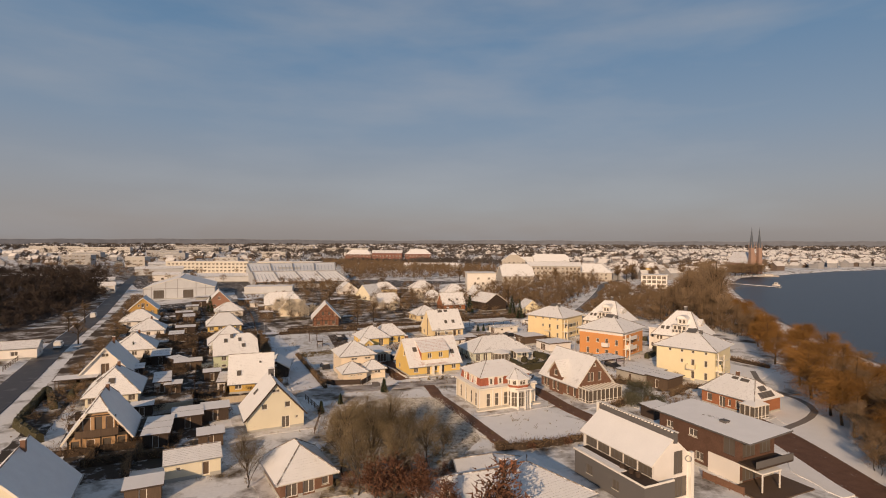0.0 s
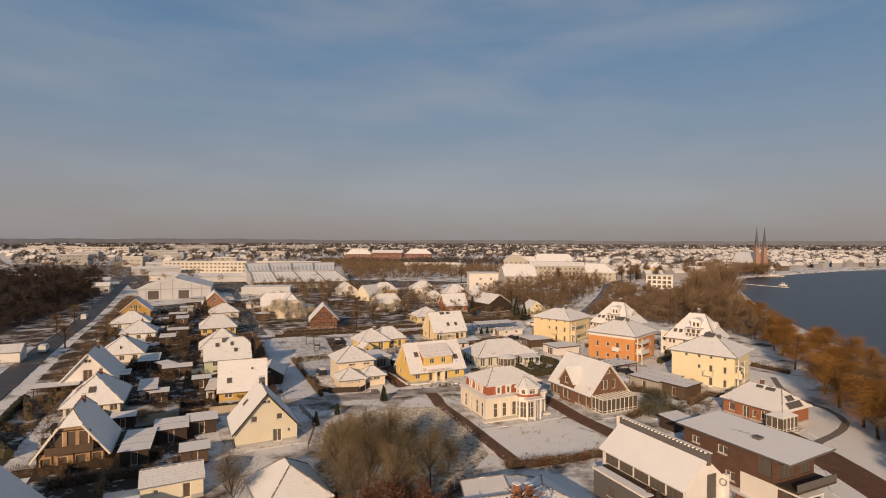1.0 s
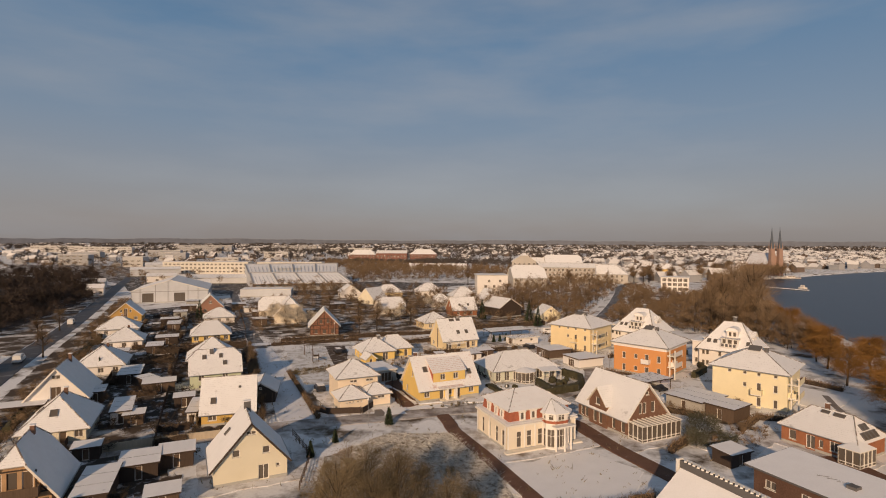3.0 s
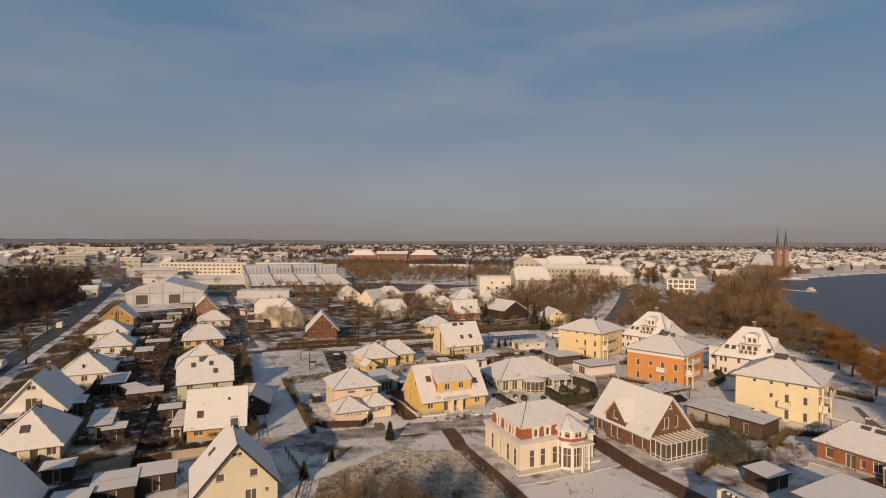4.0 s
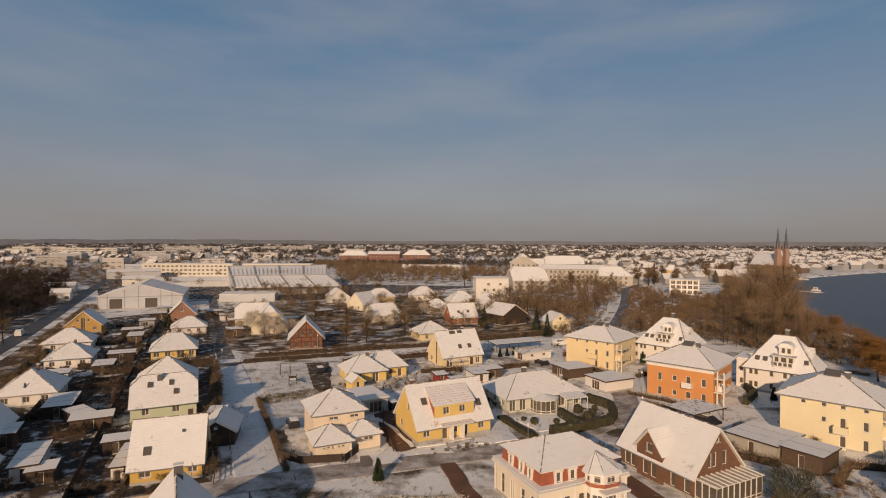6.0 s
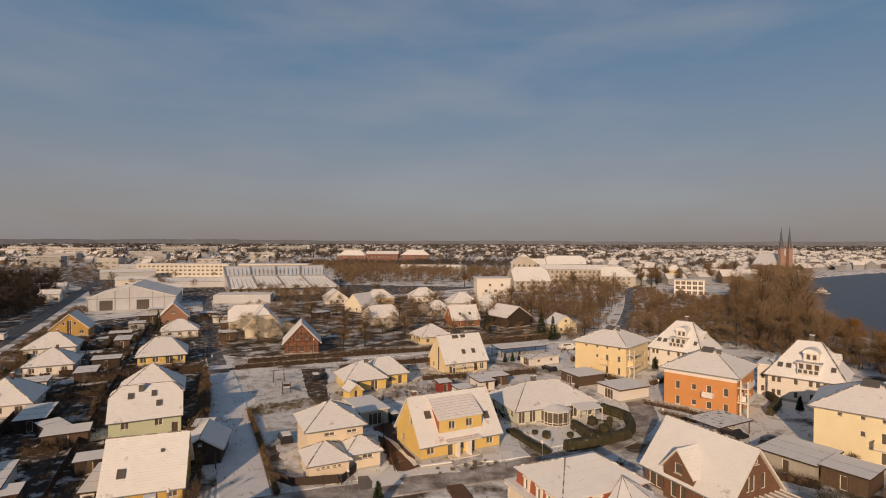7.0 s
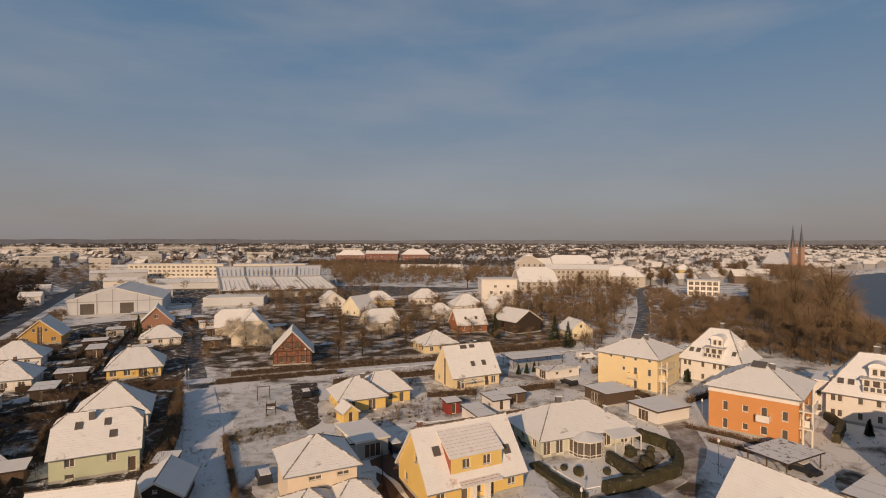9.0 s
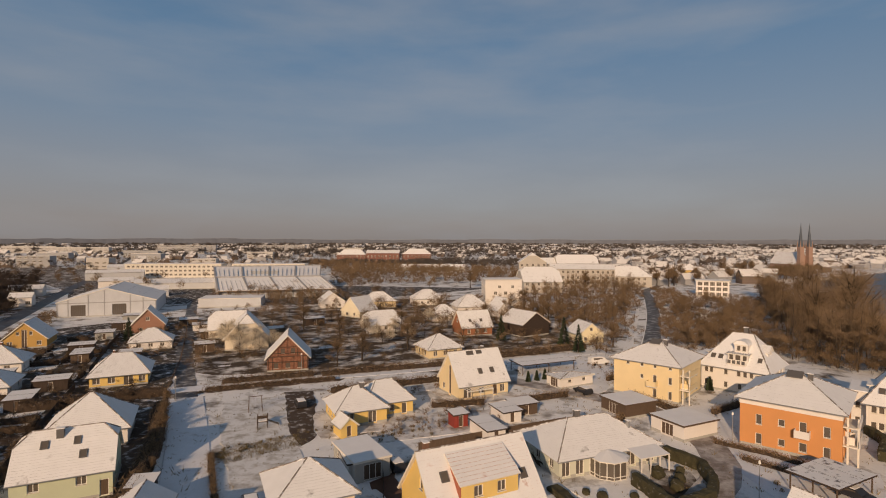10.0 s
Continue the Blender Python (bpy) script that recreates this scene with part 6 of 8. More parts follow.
def patch(name, pts, mat, z=0.04, label="", category="ground"):
    """A low bed or lawn with an uneven edge."""
    r = random.Random(len(pts) + int(pts[0][0] * 10))
    b = bmesh.new()
    out = []
    for (xa, ya), (xb, yb) in zip(pts, pts[1:] + pts[:1]):
        k = max(1, int(math.hypot(xb - xa, yb - ya) / 1.5))
        out += [(xa + (xb - xa) * j / k + r.uniform(-0.25, 0.25), ya + (yb - ya) * j / k + r.uniform(-0.25, 0.25)) for j in range(k)]
    top = [b.verts.new((x, y, z)) for x, y in out]
    low = [b.verts.new((x, y, -0.15)) for x, y in out]
    b.faces.new(top)
    for k in range(len(out)):
        j = (k + 1) % len(out)
        b.faces.new((low[k], low[j], top[j], top[k]))
    bmesh.ops.recalc_face_normals(b, faces=b.faces)
    return setting(name, b, mat, label, category)


def car(label, x, y, yaw, paint, van=False):
    th = thing("van" if van else "car", label, "car", pose(x, y, 0.06, 0, 0, yaw))
    ln, w, h = (5.2, 1.95, 2.1) if van else (4.3, 1.75, 1.42)
    b = bmesh.new()
    prof = [(-ln / 2, 0.35), (-ln / 2, h * 0.62), (-ln * 0.46, h * 0.94), (-ln * 0.1, h), (ln * 0.14, h * 0.97), (ln * 0.28, h * 0.66), (ln * 0.48, h * 0.56), (ln / 2, 0.4)] if not van else [(-ln / 2, 0.35), (-ln / 2, h * 0.96), (ln * 0.2, h), (ln * 0.36, h * 0.6), (ln * 0.49, h * 0.5), (ln / 2, 0.4)]
    L = [b.verts.new((px, -w / 2 * (0.86 if pz > h * 0.8 else 1), pz)) for px, pz in prof]
    R = [b.verts.new((px, w / 2 * (0.86 if pz > h * 0.8 else 1), pz)) for px, pz in prof]
    b.faces.new(L[::-1]), b.faces.new(R)
    for k in range(len(prof)):
        j = (k + 1) % len(prof)
        b.faces.new((L[k], L[j], R[j], R[k]))
    body = part("body", b, paint, th)
    for s in (-1, 1):
        part("side_window", boxed(-ln * 0.36, s * w * 0.455 - 0.03, h * 0.68, ln * 0.12, s * w * 0.455 + 0.03, h * 0.9), "glass", body)
        for px in (-ln * 0.31, ln * 0.31):
            b = bmesh.new()
            tube(b, (px, s * (w / 2 - 0.2), 0.31), (px, s * (w / 2 + 0.02), 0.31), 0.31, 0.31, 12)
            b.faces.new([b.verts.new((px + 0.3 * math.cos(a * math.tau / 10), s * (w / 2 + 0.02), 0.31 + 0.3 * math.sin(a * math.tau / 10))) for a in range(10)])
            part("wheel", b, "rubber", th)
    part("snow_cover", boxed(-ln * 0.4, -w * 0.4, h - 0.02, ln * 0.1, w * 0.4, h + 0.06), "snow", body)
    return th


M["rubber"] = material("tyre_rubber", (0.02, 0.02, 0.02), 0.8, 0.1)
M["paint_dark"] = material("dark_car_paint", (0.03, 0.032, 0.04), 0.3, 0.05, bump=0)
M["paint_white"] = material("white_car_paint", (0.75, 0.75, 0.74), 0.3, 0.05, bump=0)
M["paint_red"] = material("red_paint", (0.27, 0.05, 0.038), 0.6, 0.12, bump=0)
M["concrete"] = material("concrete", (0.42, 0.40, 0.36), 0.9, 0.15, 0.6, 9)
M["beech"] = material("brown_beech_hedge", (0.06, 0.043, 0.031), 0.95, 0.35, 1.0, 9, second=(0.34, 0.30, 0.28), patch=0.68, soft=0.05, pscale=1.8, bump=0.8)

# garages and carports
house("garage", "white garage with flat snowy roof beside the villas", 27.2, 156.5, -60.6, 6.6, 7.8, 2.4, 2.5, "white", "flat", over=0.25, fascia="wood", openings={"S": [(0, 0.1, 2.4, 2.0, "door")]}, category="garage")
house("garage", "dark garage with flat snowy roof beside the villas", 20.8, 166.4, -62, 6.4, 7.2, 2.4, 2.5, "wood", "flat", over=0.3, fascia="wood", openings={"S": [(0, 0.1, 2.4, 2.0, "door")]}, category="garage")
house("garage", "white garage with low snowy roof", 13.0, 184.6, -58, 4.8, 9.0, 2.4, 2.9, "white", "hip", over=0.3, openings={"S": [(0, 0.1, 2.4, 2.0, "door")], "E": [(-2, 1.2, 1.0, 0.7), (2, 1.2, 1.0, 0.7)]}, category="garage")
shed("carport", "long open carport with snowy roof on posts", 8.5, 197.5, 28, 15, 5.5, 2.4, posts=True, category="carport")
shed("carport", "flat carport with patchy snow beside the orange villa", 38.0, 136.4, -59, 5.6, 8.2, 2.4, slope=0.05, posts=True, category="carport", snow="roof_patchy")
shed("shed", "low brown flat-roofed garage row with snow", 43.4, 123.2, -52, 7.4, 8.4, 2.5, "concrete", slope=0.1)
shed("shed", "brown timber garage with snowy roof", 47.0, 117.6, -51, 5.2, 5.8, 2.6, "wood", slope=0.1)
shed("shed", "low hut with snow beside the pine", 38.5, 96.5, 30, 4.2, 3.2, 2.0, "darkwood")
# sheds of the gardens
SH = "garden shed with snow-covered roof"
for x, y, yaw, w, d, h, wall in ((-46.5, 77.2, 27, 3.6, 8.4, 2.3, "darkwood"), (-45.7, 84.3, 30, 4.6, 5.0, 2.3, "darkwood"), (-42.6, 88.0, 29, 4.4, 3.6, 2.3, "darkwood"), (-64.2, 106, 31, 3.0, 8.5, 2.4, "white"), (-76.5, 115.1, 31, 2.8, 4.6, 2.3, "darkwood"), (-80.2, 130.5, 29, 4.2, 8.5, 2.3, "darkwood"), (-68.2, 122.8, 31, 6.0, 3.4, 2.2, "wood"),
                               (-71.5, 124.5, 60, 3.0, 7.0, 2.2, "darkwood"), (-48.3, 127.8, 16, 2.6, 3.0, 2.2, "darkwood"), (-60, 103.2, 29, 3.0, 2.6, 2.0, "wood"), (-98, 150, 29, 5, 4, 2.4, "white"), (-94, 160, 29, 4, 6, 2.3, "darkwood"), (-114, 176, 29, 5, 4, 2.4, "grey"), (-98, 172, 29, 6, 4, 2.4, "darkwood"), (-112, 198, 29, 4, 7, 2.4, "wood"), (-100, 200, 29, 5, 4, 2.3, "darkwood"),
                               (-120, 208, 29, 6, 4, 2.4, "darkwood"), (-128, 228, 29, 5, 5, 2.4, "grey"), (-112, 228, 29, 4, 4, 2.3, "darkwood"), (-134, 246, 29, 8, 4, 2.6, "darkwood"), (-116, 256, 29, 6, 5, 2.5, "wood"), (-106, 246, 29, 5, 4, 2.3, "white"), (-140, 262, 29, 10, 5, 3, "grey"), (-96, 232, 29, 4, 5, 2.4, "darkwood"), (-86, 212, 31, 5, 4, 2.4, "wood"), (-80, 224, 31, 6, 4, 2.4, "darkwood"), (-92, 252, 31, 6, 4, 2.4, "grey"), (-76, 240, 31, 5, 4, 2.3, "wood"), (-70, 262, 31, 7, 4, 2.5, "darkwood"),
                               (-57.0, 113.6, 29, 3.4, 2.6, 2.1, "darkwood"), (-37, 76, 30, 3.6, 2.8, 2.1, "wood"), (-57, 88.5, 29, 3.4, 2.4, 2.0, "darkwood"), (-52, 60, 29, 4, 5, 2.3, "darkwood"), (-36, 58, 30, 4, 3, 2.2, "wood"), (-22.6, 137.4, 29, 5.6, 4.0, 2.4, "grey"), (-4.0, 142.2, 29, 4.6, 3.4, 2.1, "grey"), (-10.6, 156.8, 29, 2.6, 2.4, 2.3, "paint_red"), (-2.2, 160.6, 29, 3.6, 4.6, 2.1, "white"), (-5.6, 152.4, 29, 3.2, 6.2, 2.0, "white"), (1.0, 164.5, 29, 4.6, 3.2, 2.1, "wood")):
    shed("shed", SH, x, y, yaw, w, d, h, wall)
dk = house("barn", "black timber garage with snowy gable roof", -44.0, 120.2, 18, 5.6, 7.4, 2.5, 4.2, "darkwood", "gable", "y", over=0.5, openings={"S": [(0, 2.75, 0.5, 0.4)]}, plinth=False, category="garage")
for px in (-2.4, 0.0, 2.4):
    part("post", boxed(px - 0.07, -5.6, 0, px + 0.07, -5.46, 2.4), "wood", dk)

# lawns, beds and walks
patch("lawn", [(5, 84), (11, 79.5), (22, 85), (24.5, 92), (17.5, 99), (6, 92)], "snow", 0.05, "smooth snow-covered lawn")
patch("lawn", [(-57, 166), (-46, 171.5), (-35.5, 149), (-45, 142), (-50.5, 151)], "lot", 0.05, "snowy playground lawn with grass showing")
patch("lawn", [(-44.5, 141), (-36, 148), (-28, 132), (-36, 127)], "lot", 0.05, "snowy vacant lawn beside the track")
patch("lawn", [(62, 113), (72, 112), (76, 92), (66, 72), (52, 66), (50, 74), (60, 92)], "snow", 0.05, "snowy lake meadow")
patch("lawn", [(58, 139), (70, 146), (78, 132), (68, 122), (64, 128)], "snow", 0.05, "snow-covered villa garden")
patch("courtyard", [(28, 147), (34, 166), (44, 170), (38, 142), (48, 142), (40, 128), (30, 134)], "track", 0.045, "snowy paved yard of the villas")
patch("rough_ground", [(-104, 198), (-70, 186), (-50, 190), (-14, 207), (26, 228), (40, 250), (20, 262), (12, 345), (-60, 352), (-92, 312), (-136, 272)], "garden", 0.02, "brown rough ground of gardens under thin snow", "garden")
patch("rough_ground", [(-160, 318), (-96, 318), (-62, 354), (0, 420), (-130, 430), (-160, 480), (-330, 480), (-300, 420), (-225, 330)], "yard", 0.028, "yards of the factory under trodden snow", "yard")
patch("rough_ground", [(-236, 352), (-300, 440), (-420, 630), (-600, 640), (-480, 480), (-330, 432)], "garden", 0.034, "brown allotments beside the main road", "garden")
patch("plot", [(-22, 92), (-14, 103), (-2, 104), (4, 90), (6, 82), (0, 66), (-14, 60), (-18, 74)], "frosty", 0.05, "vacant plot of frosted rough grass")
patch("driveway", [(-47.7, 173.5), (-42.0, 175.0), (-38.6, 166), (-36.4, 158), (-33.2, 148.8), (-34.6, 145.8), (-37.6, 150), (-42.2, 160)], "soil", 0.06, "brown earth drive beside the bungalow")
patch("driveway", [(-21, 134.2), (-18.6, 137.4), (-11.2, 118.6), (-14.9, 116.6)], "soilwalk", 0.06, "dark brown drive between the two houses")
patch("driveway", [(-19, 111.5), (-12.5, 113.5), (-15.6, 124), (-20, 121)], "track", 0.055, "snowy driveway between the houses")
patch("driveway", [(0.5, 121.5), (4.8, 124), (1.6, 136), (-1.6, 135)], "track", 0.055, "snowy driveway of the bungalow")
patch("forecourt", [(4, 185), (14, 174), (20, 180), (28, 200), (16, 212), (2, 200)], "track", 0.045, "snowy parking yard with trodden snow")
ribbon("path_lake", [(52, 84), (59.5, 92), (64, 95.5), (70, 102), (71.5, 110), (69, 118), (74, 134)], 1.5, "walk", z=0.07, label="grey curving lakeside path in snow", category="path", kerb=False)

for pts in ([(-62, 84), (-48, 92), (-54, 103), (-66, 98)], [(-70, 121), (-62, 126), (-70, 142), (-80, 136)], [(-100, 180), (-92, 188), (-112, 226), (-122, 220)], [(-50, 194), (-20, 204), (-12, 222), (-44, 230)]):
    patch("garden", pts, "garden", 0.045, "dark gardens with beds and patches of snow", "garden")
ribbon("path_meadow", [(53.5, 100), (55.8, 91), (56.6, 82), (56.8, 74), (57.5, 66), (62, 54)], 6.2, "soilwalk", z=0.08, label="red-brown earth lane beside the snowy meadow", category="path", kerb=False)


def plots():
    """Yards round the houses, and the patchwork of small lawns, beds and scrub hedges between the left-hand streets."""
    homes = [(ob.matrix_basis.translation.x, ob.matrix_basis.translation.y, ob.matrix_basis) for ob in bpy.data.objects if ob.parent is None and ob.name.split(".")[0] in ("house", "garage", "annex", "shed", "carport", "barn")]
    r = random.Random(71)
    c, s = math.cos(radians(29)), math.sin(radians(29))
    at = lambda a, b: (-46 + a * c - b * s, 78 + a * s + b * c)
    for row in range(30):
        for col in range(-2, 3):
            a, b = col * 6.6 + r.uniform(-0.7, 0.7), row * 6.2 - 12 + r.uniform(-0.7, 0.7)
            x, y = at(a, b)
            if a > 8 - row * 0.2 or any((x - p) ** 2 + (y - q) ** 2 < 30 for p, q, _ in homes):
                continue
            w, d = r.uniform(2.2, 3.0), r.uniform(2.0, 2.9)
            ring = [at(a + i * w, b + j * d) for i, j in ((-1, -1), (1, -1), (1, 1), (-1, 1))]
            kind = r.random()
            if kind < 0.22:
                patch("lawn", ring, "snow", 0.055 + 0.002 * (col % 3), "small snow-covered garden lawn", "garden")
            elif kind < 0.62:
                patch("garden_bed", ring, "soil", 0.056 + 0.002 * (col % 3), "dark garden bed between snow", "garden")
            if r.random() < 0.42:
                hedge([at(a - w, b + 3.1), at(a, b + 3.1 + r.uniform(-0.2, 0.2)), at(a + w, b + 3.1)], 0.9, 1.7, "leafless brown garden hedge", "beech", seed=row * 9 + col, rough=0.2)
            if r.random() < 0.3:
                hedge([at(a + 3.3, b - d), at(a + 3.3, b + d)], 0.9, 1.6, "leafless brown garden hedge", "beech", seed=row * 7 + col + 90, rough=0.2)


patch("garden", [(-52, 62), (-76, 100), (-105, 148), (-134, 196), (-160, 240), (-142, 270), (-122, 264), (-95, 215), (-72, 172), (-60, 150), (-49, 126), (-38, 104), (-46, 92), (-33, 70)], "yard", 0.03, "trampled gardens with snow and bare earth", "garden")
for x, y, yaw, w, d in ((X1, Y1 - 2, 29, 12, 17), (X2, Y2, 31, 17, 16), (X3 + 2.5, Y3, 29, 20, 14), (X4, Y4 - 1, 31, 15, 15), (8.7, 104.2, 28, 18, 17), (26.4, 111, 30, 14, 20), (-31.5, 87.2, 31, 13, 13), (57.2, 104.3, -57, 15, 13), (-18.6, 64.6, 36, 11, 13)):
    patch("yard", [local(x, y, yaw, i * w / 2, j * d / 2) for i, j in ((-1, -1), (1, -1), (1, 1), (-1, 1))], "thin", 0.035, "yard of thin trodden snow round the house", "garden")
# dark ground along the track paints in the shade of hedge and trees
patch("garden_bed", [(-37.5, 104.5), (-42.5, 115), (-49, 128), (-57, 142), (-67, 160), (-70.5, 158), (-61, 141), (-53, 126), (-47, 112), (-42, 103)], "soil", 0.052, "dark soil strip with painted hedge shade beside the track", "garden")
# hedges along the main road
hedge([(-64.5, 74), (-74.6, 80.5), (-86.5, 100.4), (-75.5, 89.6)], 1.1, 1.4, "tall dark hedge round a snowy front garden", seed=31, rough=0.2)
hedge([(-77.5, 96), (-86.5, 110)], 1.0, 1.3, "tall dark hedge round a snowy front garden", seed=32, rough=0.2)
hedge([(-92, 122), (-103, 140), (-98, 144)], 1.0, 1.3, "tall dark hedge round a snowy front garden", seed=33, rough=0.2)
hedge([(-108, 148), (-120, 168), (-116, 172)], 1.0, 1.3, "tall dark hedge round a snowy front garden", seed=34, rough=0.2)
hedge([(-124, 176), (-138, 200), (-133, 204)], 1.0, 1.3, "tall dark hedge round a snowy front garden", seed=35, rough=0.2)
patch("lawn", [(-63.5, 79), (-71.5, 92), (-66, 93.5), (-59.5, 84.5)], "snow", 0.06, "snowy front garden lawn behind a hedge", "garden")
patch("verge", [(-50, 48), (-76, 94), (-104, 142), (-134, 192), (-164, 243), (-167, 240), (-138, 190), (-108, 140), (-79, 92), (-55, 48)], "yard", 0.048, "trodden snowy verge along the main road", "verge")

patch("verge", [(-70, 82), (-89, 114), (-119, 162), (-157, 227), (-188, 277), (-192, 274), (-163, 226), (-125, 160), (-95, 112), (-75, 79)], "garden", 0.052, "brown rough verge under bushes beside the road", "verge")
patch("forest_floor", [(-160, 168), (-180, 213), (-202, 262), (-232, 310), (-258, 352), (-330, 436), (-500, 436), (-450, 185), (-330, 80), (-230, 120), (-190, 130)], "litter", 0.056, "dark leaf litter under the forest", "forest floor")
patch("bank", [(-130.5, 151), (-151, 186), (-172, 222), (-214, 290), (-262, 366), (-270, 360), (-226, 290), (-190, 232), (-178, 196), (-166, 168), (-146, 148)], "garden", 0.05, "dark verge with dead leaves and a little snow", "verge")
# hedges and fences
ribbon("path_villa", [(-6.0, 113.4), (-4.2, 108.6), (-3.2, 105.3), (1.5, 96.5), (6, 87.4), (10.2, 79)], 2.6, "soilwalk", z=0.08, label="brown earth lane between plot and villa", category="path", kerb=False)
ribbon("path_brick", [(15.6, 114.5), (18.4, 110.5), (22, 101.5), (25.4, 95.2), (29.5, 88)], 3.4, "soilwalk", z=0.082, label="brown earth lane between the houses", category="path", kerb=False)
hedge([(8.5, 77.8), (16, 80), (23.5, 83.5)], 1.2, 1.2, "brown leafless beech hedge", "beech", seed=5, rough=0.25)
hedge([(10.6, 126.2), (15.8, 128.6), (21.6, 132.4), (23.6, 136.6), (24.0, 141.6), (20.6, 146.2)], 1.3, 1.6, seed=6)
hedge([(13.6, 136.6), (15.0, 132.8), (16.0, 129.6)], 1.2, 1.5, seed=7)
hedge([(2.6, 134.2), (5.0, 129.4), (7.6, 124.8)], 1.7, 0.6, "low trimmed green hedge dusted with snow", seed=8)
patch("lawn", [(4.4, 134.6), (8.6, 127.4), (14.6, 130.6), (12.6, 136.2)], "snow", 0.05, "snowy garden lawn inside the hedge")
patch("garden_bed", [(17.4, 131.4), (21.4, 134.2), (22.4, 140.4), (17.4, 142.4), (15.4, 137)], "garden", 0.05, "dark garden beds with patchy snow", "garden")
for x, y, s in ((8.3, 131.5, 1.0), (6.6, 133.0, 0.7), (12.3, 132.0, 0.8), (18.4, 135.0, 1.2), (19.8, 137.6, 1.0), (17.2, 138.6, 1.3), (20.6, 140.0, 0.9)):
    ball = bmesh.new()
    bmesh.ops.create_icosphere(ball, subdivisions=2, radius=0.75 * s)
    jig = random.Random(int(x * 10))
    for v in ball.verts:
        v.co = v.co * jig.uniform(0.8, 1.15) + Vector((0, 0, 0.5 * s))
    tagged(new("clipped_bush", finish("clipped_bush", ball, "hedge")), "round dark clipped shrub in the snowy garden", "bush").matrix_basis = pose(x, y, 0)
hedge([(30.2, 151.6), (36, 147.4), (40.5, 142.2)], 0.8, 0.8, "low brown hedge beside the villa yard", "beech", seed=9)
hedge([(31.5, 145.5), (36, 141.0)], 0.8, 0.8, "low brown hedge beside the villa yard", "beech", seed=10)
hedge([(51.5, 146.5), (56.6, 153), (57.4, 158)], 1.2, 1.4, seed=11)
hedge([(-28.4, 108.8), (-38.6, 127), (-46.4, 140.5)], 0.7, 0.7, "brown withered hedge beside the track", "beech", seed=12, rough=0.25)
hedge([(-48.5, 124.5), (-52.5, 134), (-57.2, 144.5), (-66.5, 160)], 2.4, 3.0, "tall dark leafless hedge beside the track", "beech", seed=14, rough=0.3)
hedge([(-92, 157), (-80, 165), (-71, 169.5)], 1.6, 2.6, "brown hedge along the side street", "beech", seed=15, rough=0.25)
hedge([(-64.5, 172.6), (-56, 177.0), (-47, 181.0), (-40, 184.0)], 1.3, 1.2, "low dark hedge between lot and side street", "beech", seed=18, rough=0.25)
patch("garden_bed", [(-66, 170.6), (-56, 175.8), (-46, 180.2), (-39, 183.4), (-38, 185.4), (-47, 182.0), (-57, 177.6), (-66, 173.0)], "soil", 0.085, "dark soil strip along the side street", "garden")
patch("garden_bed", [(-64, 178.6), (-52, 184.9), (-30, 194.2), (-14, 201.0), (-12, 204.0), (-30, 198.0), (-52, 188.6), (-65, 181.6)], "soil", 0.085, "dark soil strip along the side street", "garden")
hedge([(-44, 187.4), (-30, 193.6), (-14, 200.3)], 1.5, 1.7, "dark hedge along the side street", "beech", seed=16, rough=0.25)
hedge([(-64, 178.9), (-52, 184.7), (-46, 187.2)], 1.5, 1.6, "dark hedge along the side street", "beech", seed=17, rough=0.25)
hedge([(46, 168), (52, 175), (60, 174)], 1.2, 1.3, seed=20)
hedge([(60, 146), (72, 150), (80, 138)], 1.0, 1.2, "brown hedge round a villa garden", "beech", seed=21)
hedge([(46, 110), (52, 117), (60, 116)], 1.2, 1.1, "brown hedge round a villa garden", "beech", seed=22)
fence([(-56.1, 90.3), (-49, 94.5), (-41.5, 98.2)], 1.3, "beigewood", "pale wooden board fence along the garden")
fence([(-36.5, 104), (-47, 126), (-54, 139)], 1.1, "wood", boards=False)
fence([(-49, 92), (-58.5, 109), (-70, 130), (-80, 148), (-93, 172)], 1.4, "darkwood", "dark garden fence between the plots")
fence([(-60, 86), (-72, 107), (-84, 128), (-97, 150)], 1.3, "darkwood", "dark garden fence between the plots")
fence([(-21.0, 112.5), (-17.6, 125), (-20.4, 139)], 1.2, "darkwood", "dark garden fence between the plots")
fence([(-14.6, 117), (-17.6, 126.5)], 0.7, "wood", boards=False)
fence([(-100, 185), (-112, 206), (-126, 232)], 1.4, "darkwood", "dark garden fence between the plots")
fence([(-16, 145), (-4, 152), (8, 158.5)], 1.3, "wood", "brown wooden fence behind the gardens")
fence([(-74, 175), (-84, 196), (-100, 226), (-120, 262)], 1.2, "wood", boards=False)
fence([(-30, 100.5), (-24, 92), (-22, 82)], 1.0, "wood", boards=False)
fence([(36.7, 70.3), (39.9, 65.6)], 1.0, "brick", "low brown brick garden wall beside the patio")
fence([(-112, 116), (-130, 146)], 1.1, "wood", boards=False)

# play frame on the lawn
climb = thing("climbing_frame", "small dark wooden climbing frame with slide in snow", "playground", pose(-43.9, 153.3, 0, 0, 0, 20))
for sx in (-1, 1):
    for sy in (-1, 1):
        part("post", boxed(sx * 0.8 - 0.07, sy * 0.7 - 0.07, 0, sx * 0.8 + 0.07, sy * 0.7 + 0.07, 2.1), "darkwood", climb)
part("deck", boxed(-0.74, -0.64, 1.0, 0.74, 0.64, 1.12), "darkwood", climb)
part("side_board", boxed(-0.73, 0.64, 1.12, 0.73, 0.7, 1.7), "darkwood", climb)
part("snow_cap", boxed(-0.7, -0.6, 1.124, 0.7, 0.6, 1.22), "snow", climb)
